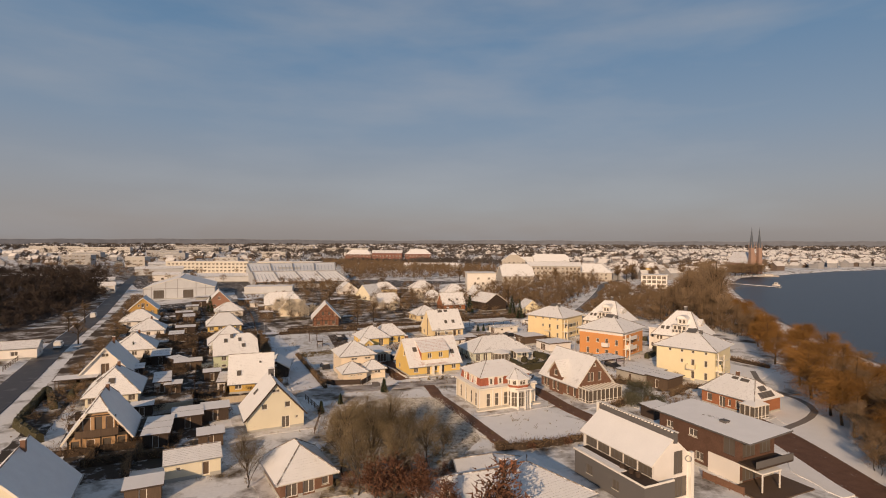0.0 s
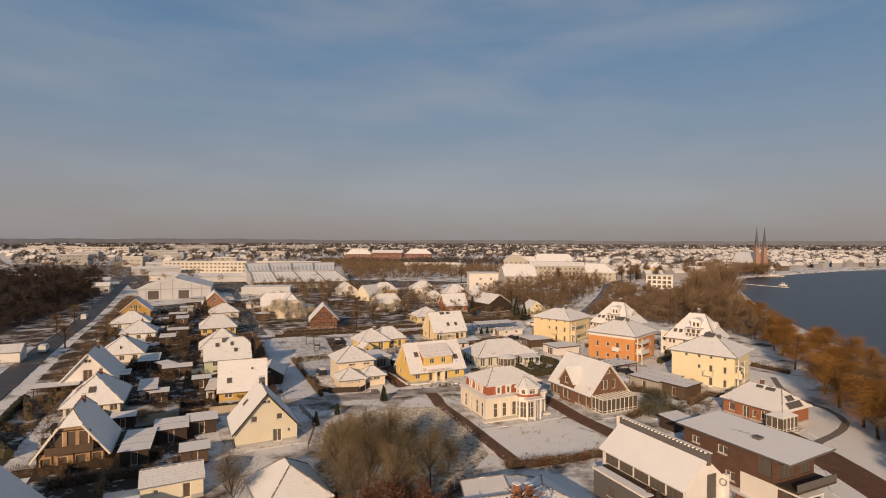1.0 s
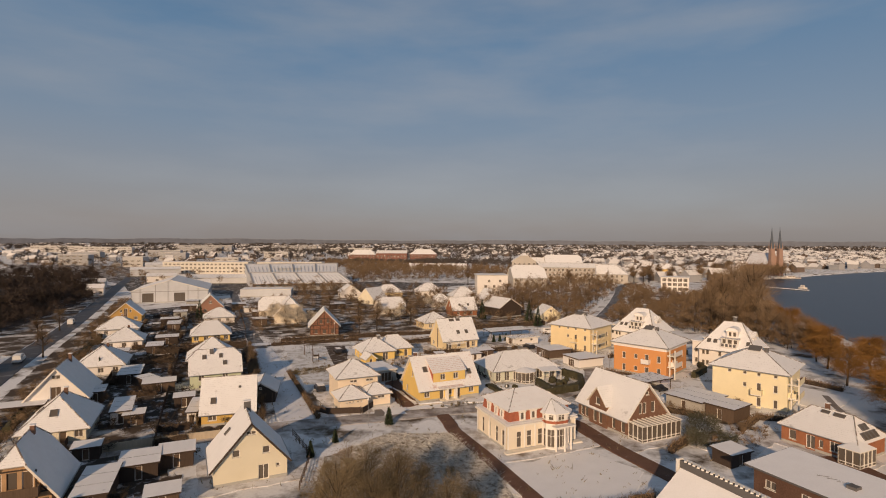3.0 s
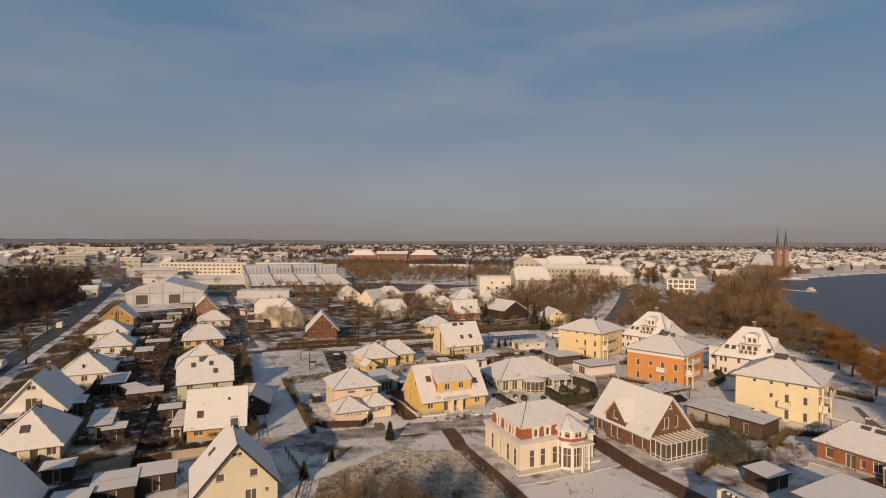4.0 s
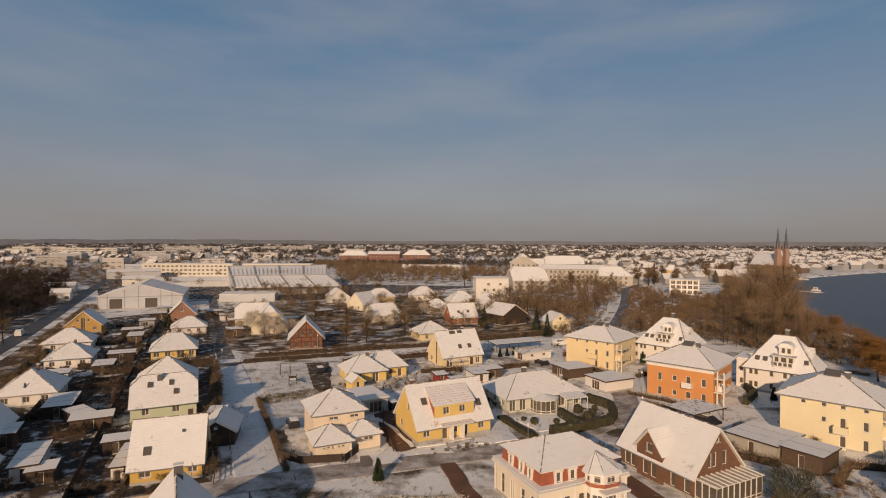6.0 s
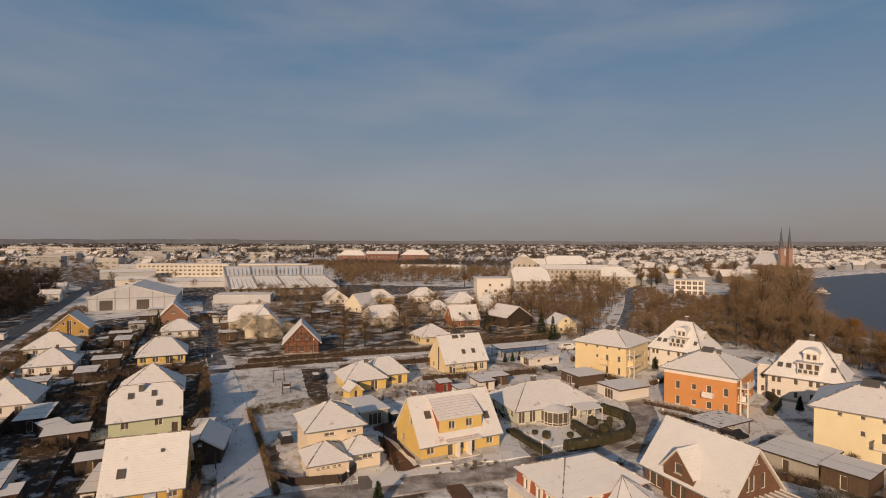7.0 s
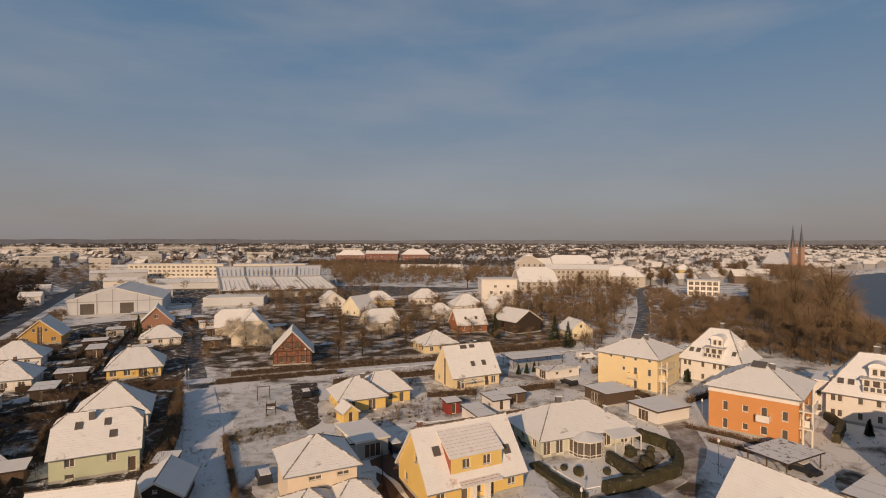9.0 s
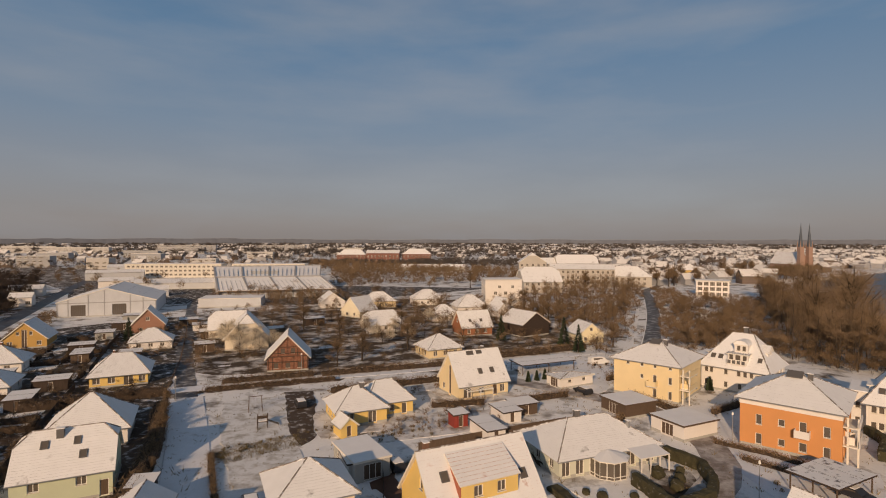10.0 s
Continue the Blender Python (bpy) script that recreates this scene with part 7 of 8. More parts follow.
slide = bmesh.new()
for q in ((0.85, 1.05, 2.7, 0.2),):
    x0, z0, x1, z1 = q
    for y0, y1, up in ((-0.28, -0.22, 0.16), (-0.22, 0.22, 0.05), (0.22, 0.28, 0.16)):
        pts = [slide.verts.new(v) for v in ((x0, y0, z0), (x1, y0, z1), (x1, y1, z1), (x0, y1, z0), (x0, y0, z0 + up), (x1, y0, z1 + up), (x1, y1, z1 + up), (x0, y1, z0 + up))]
        for f in ((3, 2, 1, 0), (4, 5, 6, 7), (0, 1, 5, 4), (1, 2, 6, 5), (2, 3, 7, 6), (3, 0, 4, 7)):
            slide.faces.new([pts[k] for k in f])
part("slide", slide, "darkgrey", climb, "grey slide dusted with snow")
swing = thing("swing", "tall wooden garden swing with a single seat", "playground", pose(-48.8, 161.6, 0, 0, 0, 26))
for sx in (-1.1, 1.1):
    for sy in (-0.9, 0.9):
        b = bmesh.new()
        tube(b, (sx * 1.1, sy, 0), (sx, 0, 2.65), 0.07, 0.06, 6)
        part("leg", b, "wood", swing)
b = bmesh.new()
tube(b, (-1.3, 0, 2.68), (1.3, 0, 2.68), 0.075, 0.075, 8)
part("crossbar", b, "wood", swing)
for sx in (-0.25, 0.25):
    b = bmesh.new()
    tube(b, (sx, 0, 0.55), (sx, 0, 2.62), 0.015, 0.015, 4)
    part("rope", b, "darkgrey", swing)
part("seat", boxed(-0.3, -0.12, 0.5, 0.3, 0.12, 0.55), "darkwood", swing)

car("dark parked car on the snowy yard", 14.6, 177.6, 120, "paint_dark")
car("white camper van parked by the trees", 23.5, 204, 20, "paint_white", True)
car("dark car parked beside the playground", -41.2, 164.6, 118, "paint_dark")
car("dark car parked between the houses", -18.6, 138.6, 120, "paint_dark")
car("white van on the main road", -121.6, 144.2, 122, "paint_white", True)
car("white van parked beside the main road", -157, 203.5, 122, "paint_white", True)
car("dark car under the carport", 39.5, 134.5, -58, "paint_dark")


def lamp_post(x, y):
    th = thing("street_lamp", "slim grey street lamp by the road", "street lamp", pose(x, y, 0), "street lamps")
    b = bmesh.new()
    tube(b, (0, 0, 0), (0, 0, 4.6), 0.06, 0.045, 8)
    part("pole", b, "metal", th)
    b = bmesh.new()
    tube(b, (0, 0, 4.55), (0, 0, 4.95), 0.2, 0.1, 8)
    part("head", b, "frame", th)


for x, y in ((-18.5, 106.2), (-37, 99.5), (6, 117.2), (27.6, 133.2), (-67, 166), (-49.5, 189), (33, 152), (-12, 203)):
    lamp_post(x, y)


def litter():
    """Grass tufts, leaves and stalks that stick out of thin snow, beyond counting."""
    r = random.Random(44)
    spots = scatter([(-74, 76), (-30, 62), (0, 56), (30, 88), (62, 118), (60, 150), (34, 200), (46, 240), (10, 270), (-60, 300), (-140, 270), (-130, 210), (-96, 130)], 5200, 45)
    fine = []
    for x, y in spots:
        big = r.random() < 0.12
        for _ in range(3):
            a = r.uniform(0, math.tau)
            fine.append((Vector((x + r.gauss(0, 0.25), y + r.gauss(0, 0.25), -0.02)), Vector((math.cos(a), math.sin(a), 1.2)).normalized(), r.uniform(0.2, 0.5) * (2.4 if big else 1), 0.06))
    me = cone_mesh("grass_tufts", fine, "wild")
    tagged(new("grass_tufts", me), "withered grass tufts poking through the snow", "grass", kind="stuff")


litter()


def frost():
    """Matted frosted grass on the vacant plot."""
    r = random.Random(46)
    fine = []
    for x, y in scatter([(-20, 95), (-14, 103), (-3, 104), (3.4, 91), (7, 82), (2, 78), (-8, 84)], 2600, 47):
        for _ in range(3):
            a = r.uniform(0, math.tau)
            fine.append((Vector((x + r.gauss(0, 0.3), y + r.gauss(0, 0.3), 0)), Vector((math.cos(a), math.sin(a), r.uniform(0.1, 0.9))).normalized(), r.uniform(0.3, 0.7), 0.045))
    tagged(new("frosted_grass", cone_mesh("frosted_grass", fine, "hoar")), "tangled frosted grass on the vacant plot", "grass", kind="stuff")


frost()


def rough_grass():
    """A shaggy brown strip of tall withered grass across the playground lot."""
    r = random.Random(48)
    fine = []
    for x, y in scatter([(-46.7, 140.7), (-44.9, 143.7), (-41.1, 147.1), (-36.2, 150.8), (-34.4, 145.5), (-40.1, 141.2), (-42.7, 138.3)], 420, 49):
        for _ in range(6):
            a = r.uniform(0, math.tau)
            fine.append((Vector((x + r.gauss(0, 0.3), y + r.gauss(0, 0.3), 0)), Vector((math.cos(a), math.sin(a), r.uniform(0.3, 1.8))).normalized(), r.uniform(0.2, 0.6), 0.03))
    tagged(new("withered_grass", cone_mesh("withered_grass", fine, "wild")), "tall withered brown grass on the playground lot", "grass", kind="stuff")


rough_grass()


plots()


def low_wall(pts, h, w, mat, label):
    """A low wall along a line with a cap of snow."""
    th = thing("garden_wall", label, "wall", pose(*pts[0], 0))
    for (xa, ya), (xb, yb) in zip(pts, pts[1:]):
        ln, ang = math.hypot(xb - xa, yb - ya), math.degrees(math.atan2(yb - ya, xb - xa))
        m = pose(xa - pts[0][0], ya - pts[0][1], 0, 0, 0, ang)
        part("wall_body", boxed(0, -w / 2, -0.2, ln, w / 2, h), mat, th, "", m)
        cap = bmesh.new()
        n = max(2, int(ln / 0.8))
        r = random.Random(int(ln * 10))
        rows_ = [[cap.verts.new((ln * k / n, s * w * (0.62 + r.uniform(-0.08, 0.08)), h + z)) for s, z in ((-1, 0.004), (-0.8, 0.14 + r.uniform(-0.03, 0.03)), (0.8, 0.14 + r.uniform(-0.03, 0.03)), (1, 0.004))] for k in range(n + 1)]
        for p, q in zip(rows_, rows_[1:]):
            for k in range(3):
                cap.faces.new((p[k], q[k], q[k + 1], p[k + 1]))
        cap.faces.new(rows_[0]), cap.faces.new(rows_[-1][::-1])
        part("snow_cap", cap, "snow", th, "thick cap of snow", m)


low_wall([(-11.1, 118.2), (-6.7, 120.0)], 0.35, 0.5, "concrete", "low curved bed wall under snow")
patch("garden_bed", [(-11.1, 118.2), (-6.7, 120.0), (-5.3, 117.4), (-10.8, 116.3)], "snow", 0.09, "snowy front garden bed", "garden")
patch("garden_bed", [(-2.1, 123.5), (2.3, 125.6), (2.7, 122.8), (-2.5, 120.9)], "snow", 0.09, "snowy front garden bed", "garden")
patch("patio", [(-18.8, 119.8), (-14.8, 118.7), (-12.7, 112.9), (-18.2, 111.3), (-20.0, 115.3)], "snow", 0.075, "snow-covered patio beside the entrance", "patio")
patch("basin", [(-19.3, 114.6), (-17.8, 115.1), (-16.7, 111.4), (-18.1, 111.0)], "walk", 0.1, "dark garden basin in the snowy patio", "basin")
fence([(-31.2, 113.2), (-27.3, 111.3), (-21.5, 112.6)], 1.2, "darkwood", "dark garden fence in front of the house")
patch("snow_strip", [(-20.7, 132.0), (-17.2, 127.7), (-12.0, 118.9), (-12.0 + 0.5, 118.9 + 0.5), (-17.2 + 0.6, 127.7 + 0.4), (-20.7 + 0.5, 132.0 + 0.4)], "snow", 0.1, "strip of snow beside the drive", "snow")
car("dark blue car parked behind the pale pink house", -34.0, 126.6, 120, "paint_dark")

for k, (pts, h) in enumerate((([(-38, 174), (-24, 181), (-10, 188)], 1.8), ([(-21.5, 168), (-26, 177)], 1.6), ([(-16, 166), (-6, 169)], 1.5), ([(0.5, 170), (11, 175.5)], 1.6), ([(3.4, 139), (-0.6, 147)], 1.5), ([(15.5, 157), (24, 171)], 1.4), ([(30, 167), (24, 176)], 1.4), ([(22, 188), (30, 196), (42, 196)], 1.6), ([(46, 118), (53, 126)], 1.4), ([(33, 122), (42, 116)], 1.5), ([(30.5, 99), (37, 106)], 1.6), ([(14, 117), (17.5, 120)], 1.4), ([(36, 166), (44, 172)], 1.4), ([(-15, 204), (6, 214), (24, 224)], 2.4))):
    hedge(pts, 0.9, h, "leafless brown hedge between the plots", "beech", seed=200 + k, rough=0.22)
for pts in ([(-39, 172), (-22, 180), (-12, 186), (-8, 183), (-20, 176), (-34, 168)], [(-24, 147), (-8, 154), (2, 160), (-2, 166), (-14, 164), (-20, 158)], [(12, 158), (18, 156), (26, 172), (20, 176)], [(-44, 142), (-37, 148), (-34, 145), (-40, 138)], [(29, 120), (42, 114), (46, 120), (34, 127)], [(40, 96), (52, 108), (46, 112), (34, 104)], [(22, 190), (40, 198), (36, 206), (18, 200)]):
    patch("garden", pts, "thin", 0.037, "untidy garden under thin snow", "garden")
wood("forest", "dense dark leafless forest beside the road", scatter([(-168, 174), (-185, 213), (-205, 262), (-236, 310), (-262, 352), (-330, 430), (-500, 430), (-450, 190), (-330, 80), (-200, 140)], 620, 5, 3.4), 11, 13.5, 5.0, "dusk", 120, 2.6, 0.17)
wood("forest_edge", "dark shrubby edge of the forest", scatter([(-158, 166), (-176, 213), (-198, 262), (-230, 310), (-250, 336), (-270, 320), (-225, 240), (-215, 130), (-190, 130)], 330, 15, 1.6), 16, 6.5, 3.0, "dusk", 90, 1.7, 0.10)
inland = lambda p: p[0] < 84 + (p[1] - 230) * 0.45
shore = scatter([(60, 236), (82, 206), (96, 178), (101, 194), (122, 285), (156, 375), (150, 420), (112, 350), (94, 290)], 330, 6, 2.9)
waterside = lambda p: p[0] > 0.66 * p[1] - 45
wood("lake_wood", "tall brown leafless wood along the lake shore", [p for p in shore if not inland(p) and not waterside(p)], 21, 16.5, 5.0, "twig", 560, 1.8, 0.034)
wood("lake_wood", "brown leafless trees sloping down to the water", [p for p in shore if not inland(p) and waterside(p)], 23, 11.5, 4.6, "twig", 520, 1.6, 0.03)
wood("low_wood", "low brown leafless thicket between avenue and shore", [p for p in shore if inland(p) and p[1] < 330], 22, 7.2, 4.0, "twig", 360, 1.35, 0.03)
wood("shore_birches", "paler leafless trees mixed into the lake wood", [p for p in scatter([(82, 205), (96, 178), (101, 194), (122, 285), (150, 375), (146, 420), (100, 240)], 60, 16, 4.2) if not inland(p) and not waterside(p)], 26, 15, 4.5, "birch", 560, 1.7, 0.024)
wood("avenue_wood", "brown leafless trees beside the avenue", scatter([(-2, 262), (42, 252), (70, 345), (96, 430), (60, 436), (18, 335)], 140, 7, 3.0), 31, 13, 4.0, "twig", 380, 1.5, 0.032)
wood("park_wood", "brown leafless park trees in front of brick buildings", scatter([(-118, 430), (20, 470), (30, 600), (-30, 590), (-190, 760), (-230, 720), (-130, 520)], 450, 8, 3.4), 41, 10.5, 4.8, "twig", 150, 2.0, 0.085)
wood("grove", "brown leafless grove behind the long store", scatter([(-110, 660), (80, 640), (130, 700), (90, 790), (-80, 780)], 220, 24, 5), 43, 10.5, 5.5, "murk", 120, 2.8, 0.15)
wood("hospital_trees", "leafless trees in front of the brick hospital", scatter([(-240, 700), (-60, 690), (-60, 785), (-240, 780)], 150, 25, 6), 44, 7.5, 5, "murk", 150, 2.8, 0.12)
wood("far_wood", "distant leafless trees among the town houses", scatter([(-900, 620), (-420, 560), (-120, 820), (250, 640), (420, 760), (1400, 1400), (900, 2300), (-1200, 2300)], 1500, 9), 51, 11, 7.5, "murk", 30, 4.0, 0.4, 2)
wood("horizon_wood", "far belts of leafless woodland behind the town", scatter([(-1700, 1500), (-500, 900), (-150, 900), (300, 1500), (1300, 1500), (2400, 3000), (0, 4000), (-2600, 3000)], 1100, 23), 52, 13, 16, "murk", 30, 9.0, 0.9, 2)
wood("far_belt", "dark leafless trees in front of the distant town", scatter([(-330, 860), (-40, 860), (260, 900), (420, 1200), (300, 1500), (-500, 1500), (-480, 1000)], 420, 55, 9), 109, 12, 8, "murk", 40, 4.0, 0.4, 2)
wood("shore_wood", "leafless trees on the far lake shore", scatter([(120, 440), (205, 470), (300, 600), (420, 690), (380, 740), (220, 620), (120, 500)], 70, 10, 6.0), 61, 13, 5, "twig", 150, 2.2, 0.09)

r_willow = "orange-brown leafless willow by the lake"
stand(tree(r_willow, 71, 10.5, 5.5, 13, 3300, 1.6, 0.026, "willow", droop=0.35, bole=0.15), [(84, 143, 1.0), (78, 121, 1.0), (90, 160, 1.0), (99, 176, 1.0), (74.6, 111, 1.15), (90, 126, 1.0), (87, 92, 1.2), (96, 142, 1.0), (71, 80, 1.1), (84, 76, 1.2), (104, 190, 1.0), (109, 212, 1.1), (116, 240, 1.1), (104, 203, 0.8), (64, 60, 1.1), (74, 70, 1.1), (62, 48, 1.1)], "willows along the shore")
stand(tree(r_willow, 72, 9.5, 5.5, 13, 3300, 1.6, 0.026, "willow", droop=0.45, bole=0.15), [(88, 134, 1.0), (71.4, 99.6, 1.15), (95, 152, 1.0), (83, 107, 1.1), (70, 94, 1.1), (103, 164, 1.0), (96, 110, 1.1), (78, 86, 1.2), (92, 168, 0.9), (68, 66, 1.2), (100, 182, 1.0), (113, 226, 1.0), (60, 54, 0.9), (72, 58, 1.1)], "willows along the shore")
t_bare = tree("tall leafless garden tree with brown twigs", 81, 9.5, 3.6, 10, 1100, 1.0, 0.018)
stand(t_bare, [(73.5, 94, 1.1), (76, 100, 1.15), (72.5, 88, 1.0), (75, 84, 1.1), (71, 82, 0.95), (69, 76, 1.0), (78, 92, 1.2), (-38, 203, 1.0), (-28, 218, 1.0), (-43, 197, 0.8), (-52, 232, 1.0), (-33, 240, 1.1), (-5, 262, 1.1), (12, 300, 1.3), (-70, 250, 1.0), (-24, 290, 1.0), (18, 262, 1.2), (-60, 335, 1.1), (2, 352, 1.0), (4, 336, 1.0), (33, 228, 0.8), (-120, 150, 0.9), (-140, 170, 0.9), (-150, 190, 1.0)])
t_two = tree("leafless garden tree with fine spreading twigs", 82, 8, 3.8, 11, 1000, 0.9, 0.017, bole=0.16)
stand(t_two, [(-9, 79, 0.95), (-16, 84, 0.8), (-47, 213, 1.0), (-20, 236, 1.0), (-62, 222, 0.9), (-30, 262, 1.0), (-12, 226, 0.9), (-65, 268, 1.0), (-37, 226, 0.8), (25, 246, 1.0), (8, 322, 1.1), (-90, 322, 1.0), (-110, 330, 1.0), (-100, 236, 0.8), (-50, 262, 1.0)])
t_pale = tree("pale frosted birch with hanging twigs", 83, 11, 3.6, 12, 1700, 1.3, 0.02, "birch", droop=0.2, bole=0.2)
stand(t_pale, [(68, 88, 0.8), (93, 212, 1.1), (92, 128, 1.1), (86, 114, 1.2), (80, 98, 1.0), (100, 196, 1.0), (86, 222, 1.2)])
stand(tree("dense rime-covered birch in front of the old house", 87, 10.5, 4.2, 16, 2600, 1.3, 0.027, "rime", droop=0.3, bole=0.16, stout=0.6), [(-75.5, 211.5, 1.0), (-70.5, 211, 0.95), (-80, 214, 0.85), (-72.5, 205.5, 0.6), (-67.5, 206.5, 0.6), (-66, 214, 0.7), (-83, 219, 0.9), (-86, 228, 0.8), (-40.5, 234, 0.6), (-35, 228, 0.55), (-46, 243, 0.7), (-36, 244, 0.65), (-30, 236, 0.5), (-60, 292, 0.8), (-15, 262, 0.7), (-27, 268, 0.7)], "rimed birches")
stand(conifer("dark green spruce in a garden", 91, 8, 2.0), [(-117, 223.5, 0.95), (-0.4, 233.4, 1.1), (18.2, 227, 1.15), (21, 218.5, 1.05), (-90, 133, 0.6)])
stand(conifer("small dark columnar conifer", 92, 3.0, 0.7), [(-15, 107.2, 1.0), (27, 181, 1.2), (31, 183, 1.0), (42, 182, 1.0), (-22, 98, 0.7), (-24, 92, 0.8), (4, 186, 0.8), (6, 187, 0.8), (8, 188.5, 0.8), (46.5, 172, 1.1), (59, 150, 0.9)], "small garden conifers")
stand(bush("broad sprawling grey-green pine beside the brick house", 93, 5.0, "frostfir", 1500, name="pine"), [(38.2, 106, 1.0), (35.8, 102.6, 0.62), (40.8, 102.4, 0.55)])
t_shrub = bush("withered brown shrub in patchy snow", 95, 2.0, "golden", 300)
stand(t_shrub, [(*p, 0.6 + 0.7 * ((k * 37) % 10) / 10) for k, p in enumerate(scatter([(-22, 66), (-6, 58), (6, 66), (2, 82), (-4, 97), (-12, 103), (-20, 96)], 16, 12, 1.6))], "shrubs on the vacant plot")
t_brown = bush("dark brown leafless garden shrub", 96, 1.6, "twig", 200)
stand(t_brown, [(*p, 0.6 + 0.7 * ((k * 53) % 10) / 10) for k, p in enumerate(scatter([(-66, 92), (-44, 84), (-38, 100), (-54, 122), (-66, 150), (-90, 190), (-120, 240), (-136, 232), (-110, 180), (-84, 130)], 100, 13, 2.0))], "garden shrubs")
wood("thicket", "brown leafless bushes and small trees between the far gardens", scatter([(-104, 196), (-70, 186), (-12, 204), (26, 214), (48, 244), (10, 262), (6, 330), (-90, 335), (-136, 270)], 430, 33, 1.7), 71, 3.6, 2.3, "twig", 160, 1.0, 0.022, 5)
wood("garden_scrub", "dark leafless shrubs along the garden fences", scatter([(-60, 84), (-44, 92), (-40, 102), (-56, 124), (-66, 152), (-92, 190), (-118, 240), (-136, 232), (-112, 182), (-88, 134), (-72, 108)], 190, 34, 1.8), 81, 2.4, 1.5, "bark", 130, 0.7, 0.025, 5)
t_stems = tree("tall many-stemmed leafless tree with golden twigs", 84, 10.2, 5.4, 24, 2500, 1.15, 0.0125, "golden", bole=0.06, up=1.35, stout=0.5)
stand(t_stems, [(-10.6, 73, 1.05), (-24.5, 62.2, 0.8), (-13, 67, 1.12), (-4.5, 63, 0.95), (-15, 73.5, 0.85), (-6.5, 70, 1.12), (-14, 79, 0.62), (-1.5, 69, 0.9), (-9.5, 61.5, 0.95), (-9, 67.5, 1.05), (-5, 75.5, 0.72), (0.5, 74, 0.6)], "trees on the vacant plot")
t_rust = tree("small tree with withered rust-brown leaves", 85, 5.0, 2.0, 12, 1000, 0.32, 0.04, "rust", bole=0.12, up=1.0)
stand(t_rust, [(3.0, 53.4, 1.5), (7.4, 48.2, 1.68), (-1.4, 56.8, 1.1), (-3.8, 58.2, 1.05), (-6.4, 57.4, 1.1)])
wood("meadow_wood", "brown leafless trees between meadow and lake", scatter([(76, 108), (73, 86), (78, 58), (102, 58), (104, 130), (94, 134)], 46, 38, 3.2), 98, 10, 4.0, "twig", 620, 1.5, 0.02)
wood("lane_scrub", "dark brown thicket of shrubs and small trees beside the lakeside lane", scatter([(62, 56), (61.3, 66), (61.2, 74), (66, 84), (73, 95), (82, 102), (88, 92), (74, 58)], 140, 50, 1.4), 105, 5.0, 2.6, "twig", 420, 1.0, 0.022, 6)
wood("roadside_bushes", "dark leafless bushes between main road and gardens", scatter([(-72, 80), (-91, 113), (-121, 161), (-160, 226), (-190, 275), (-184, 278), (-153, 229), (-114, 163), (-85, 115), (-66, 82)], 210, 53, 1.3), 107, 2.6, 1.7, "twig", 120, 0.9, 0.03, 5)
wood("town_grove", "brown leafless trees between the houses near the church", scatter([(96, 440), (150, 450), (260, 590), (330, 780), (200, 780), (70, 560)], 60, 54, 8.0), 108, 11, 5.0, "murk", 170, 2.2, 0.08)
wood("town_trees", "dark leafless trees between the far halls and blocks", scatter([(-150, 330), (-60, 350), (-20, 420), (-110, 420), (-150, 480), (-330, 470), (-300, 560), (-160, 560), (-220, 760), (-760, 960), (-560, 560), (-290, 400), (-220, 330)], 260, 39, 5.0), 99, 9, 4.5, "twig", 120, 2.0, 0.08)
wood("lane_trees", "leafless trees round the far gardens and houses", scatter([(-96, 262), (-60, 240), (-20, 226), (30, 250), (28, 300), (14, 350), (-70, 352), (-110, 320)], 80, 40, 4.0), 102, 9.5, 4.0, "twig", 380, 1.4, 0.022)
wood("wood_scrub", "brown undergrowth at the edge of the lake wood", scatter([(56, 240), (80, 203), (104, 172), (110, 180), (90, 215), (70, 250)], 130, 36, 1.8), 96, 4.0, 2.0, "twig", 240, 1.0, 0.03, 6)
wood("avenue_scrub", "brown undergrowth beside the avenue", scatter([(-4, 258), (42, 250), (50, 275), (58, 310), (20, 320), (6, 280)], 150, 37, 1.6), 97, 3.8, 2.0, "twig", 260, 1.0, 0.024, 6)
wood("roadside_trees", "brown leafless trees close beside the avenue", [p for p in scatter([(42, 216), (62, 252), (90, 335), (118, 425), (130, 425), (112, 350), (98, 290), (72, 232), (54, 212)], 90, 41, 2.6) if p[1] < 345], 103, 8, 3.8, "twig", 440, 1.4, 0.024)
wood("roadside_scrub", "brown undergrowth along both sides of the avenue", scatter([(41, 211), (55, 252), (69, 297), (85, 353), (100, 408), (114, 404), (100, 350), (84, 293), (70, 246), (54, 205)], 260, 42, 1.2), 104, 3.6, 2.0, "twig", 220, 1.1, 0.026, 5)
t_edge = tree("leafless scrubby tree on the edge of the track", 86, 5.2, 2.0, 11, 520, 0.8, 0.02, "twig", bole=0.1, up=1.1)
stand(t_edge, [(-37.5 - 17 * k / 13 + (k * 31 % 7) * 0.12, 105 + 34 * k / 13, 0.7 + (k * 17 % 8) * 0.06) for k in range(14)] + [(-54.5 - 13.5 * k / 10, 140 + 25 * k / 10, 0.75 + (k * 13 % 8) * 0.07) for k in range(11)], "scrub trees beside the track")
t_low = bush("low brown shrub with snow in a front garden", 97, 1.0, "wild", 150)
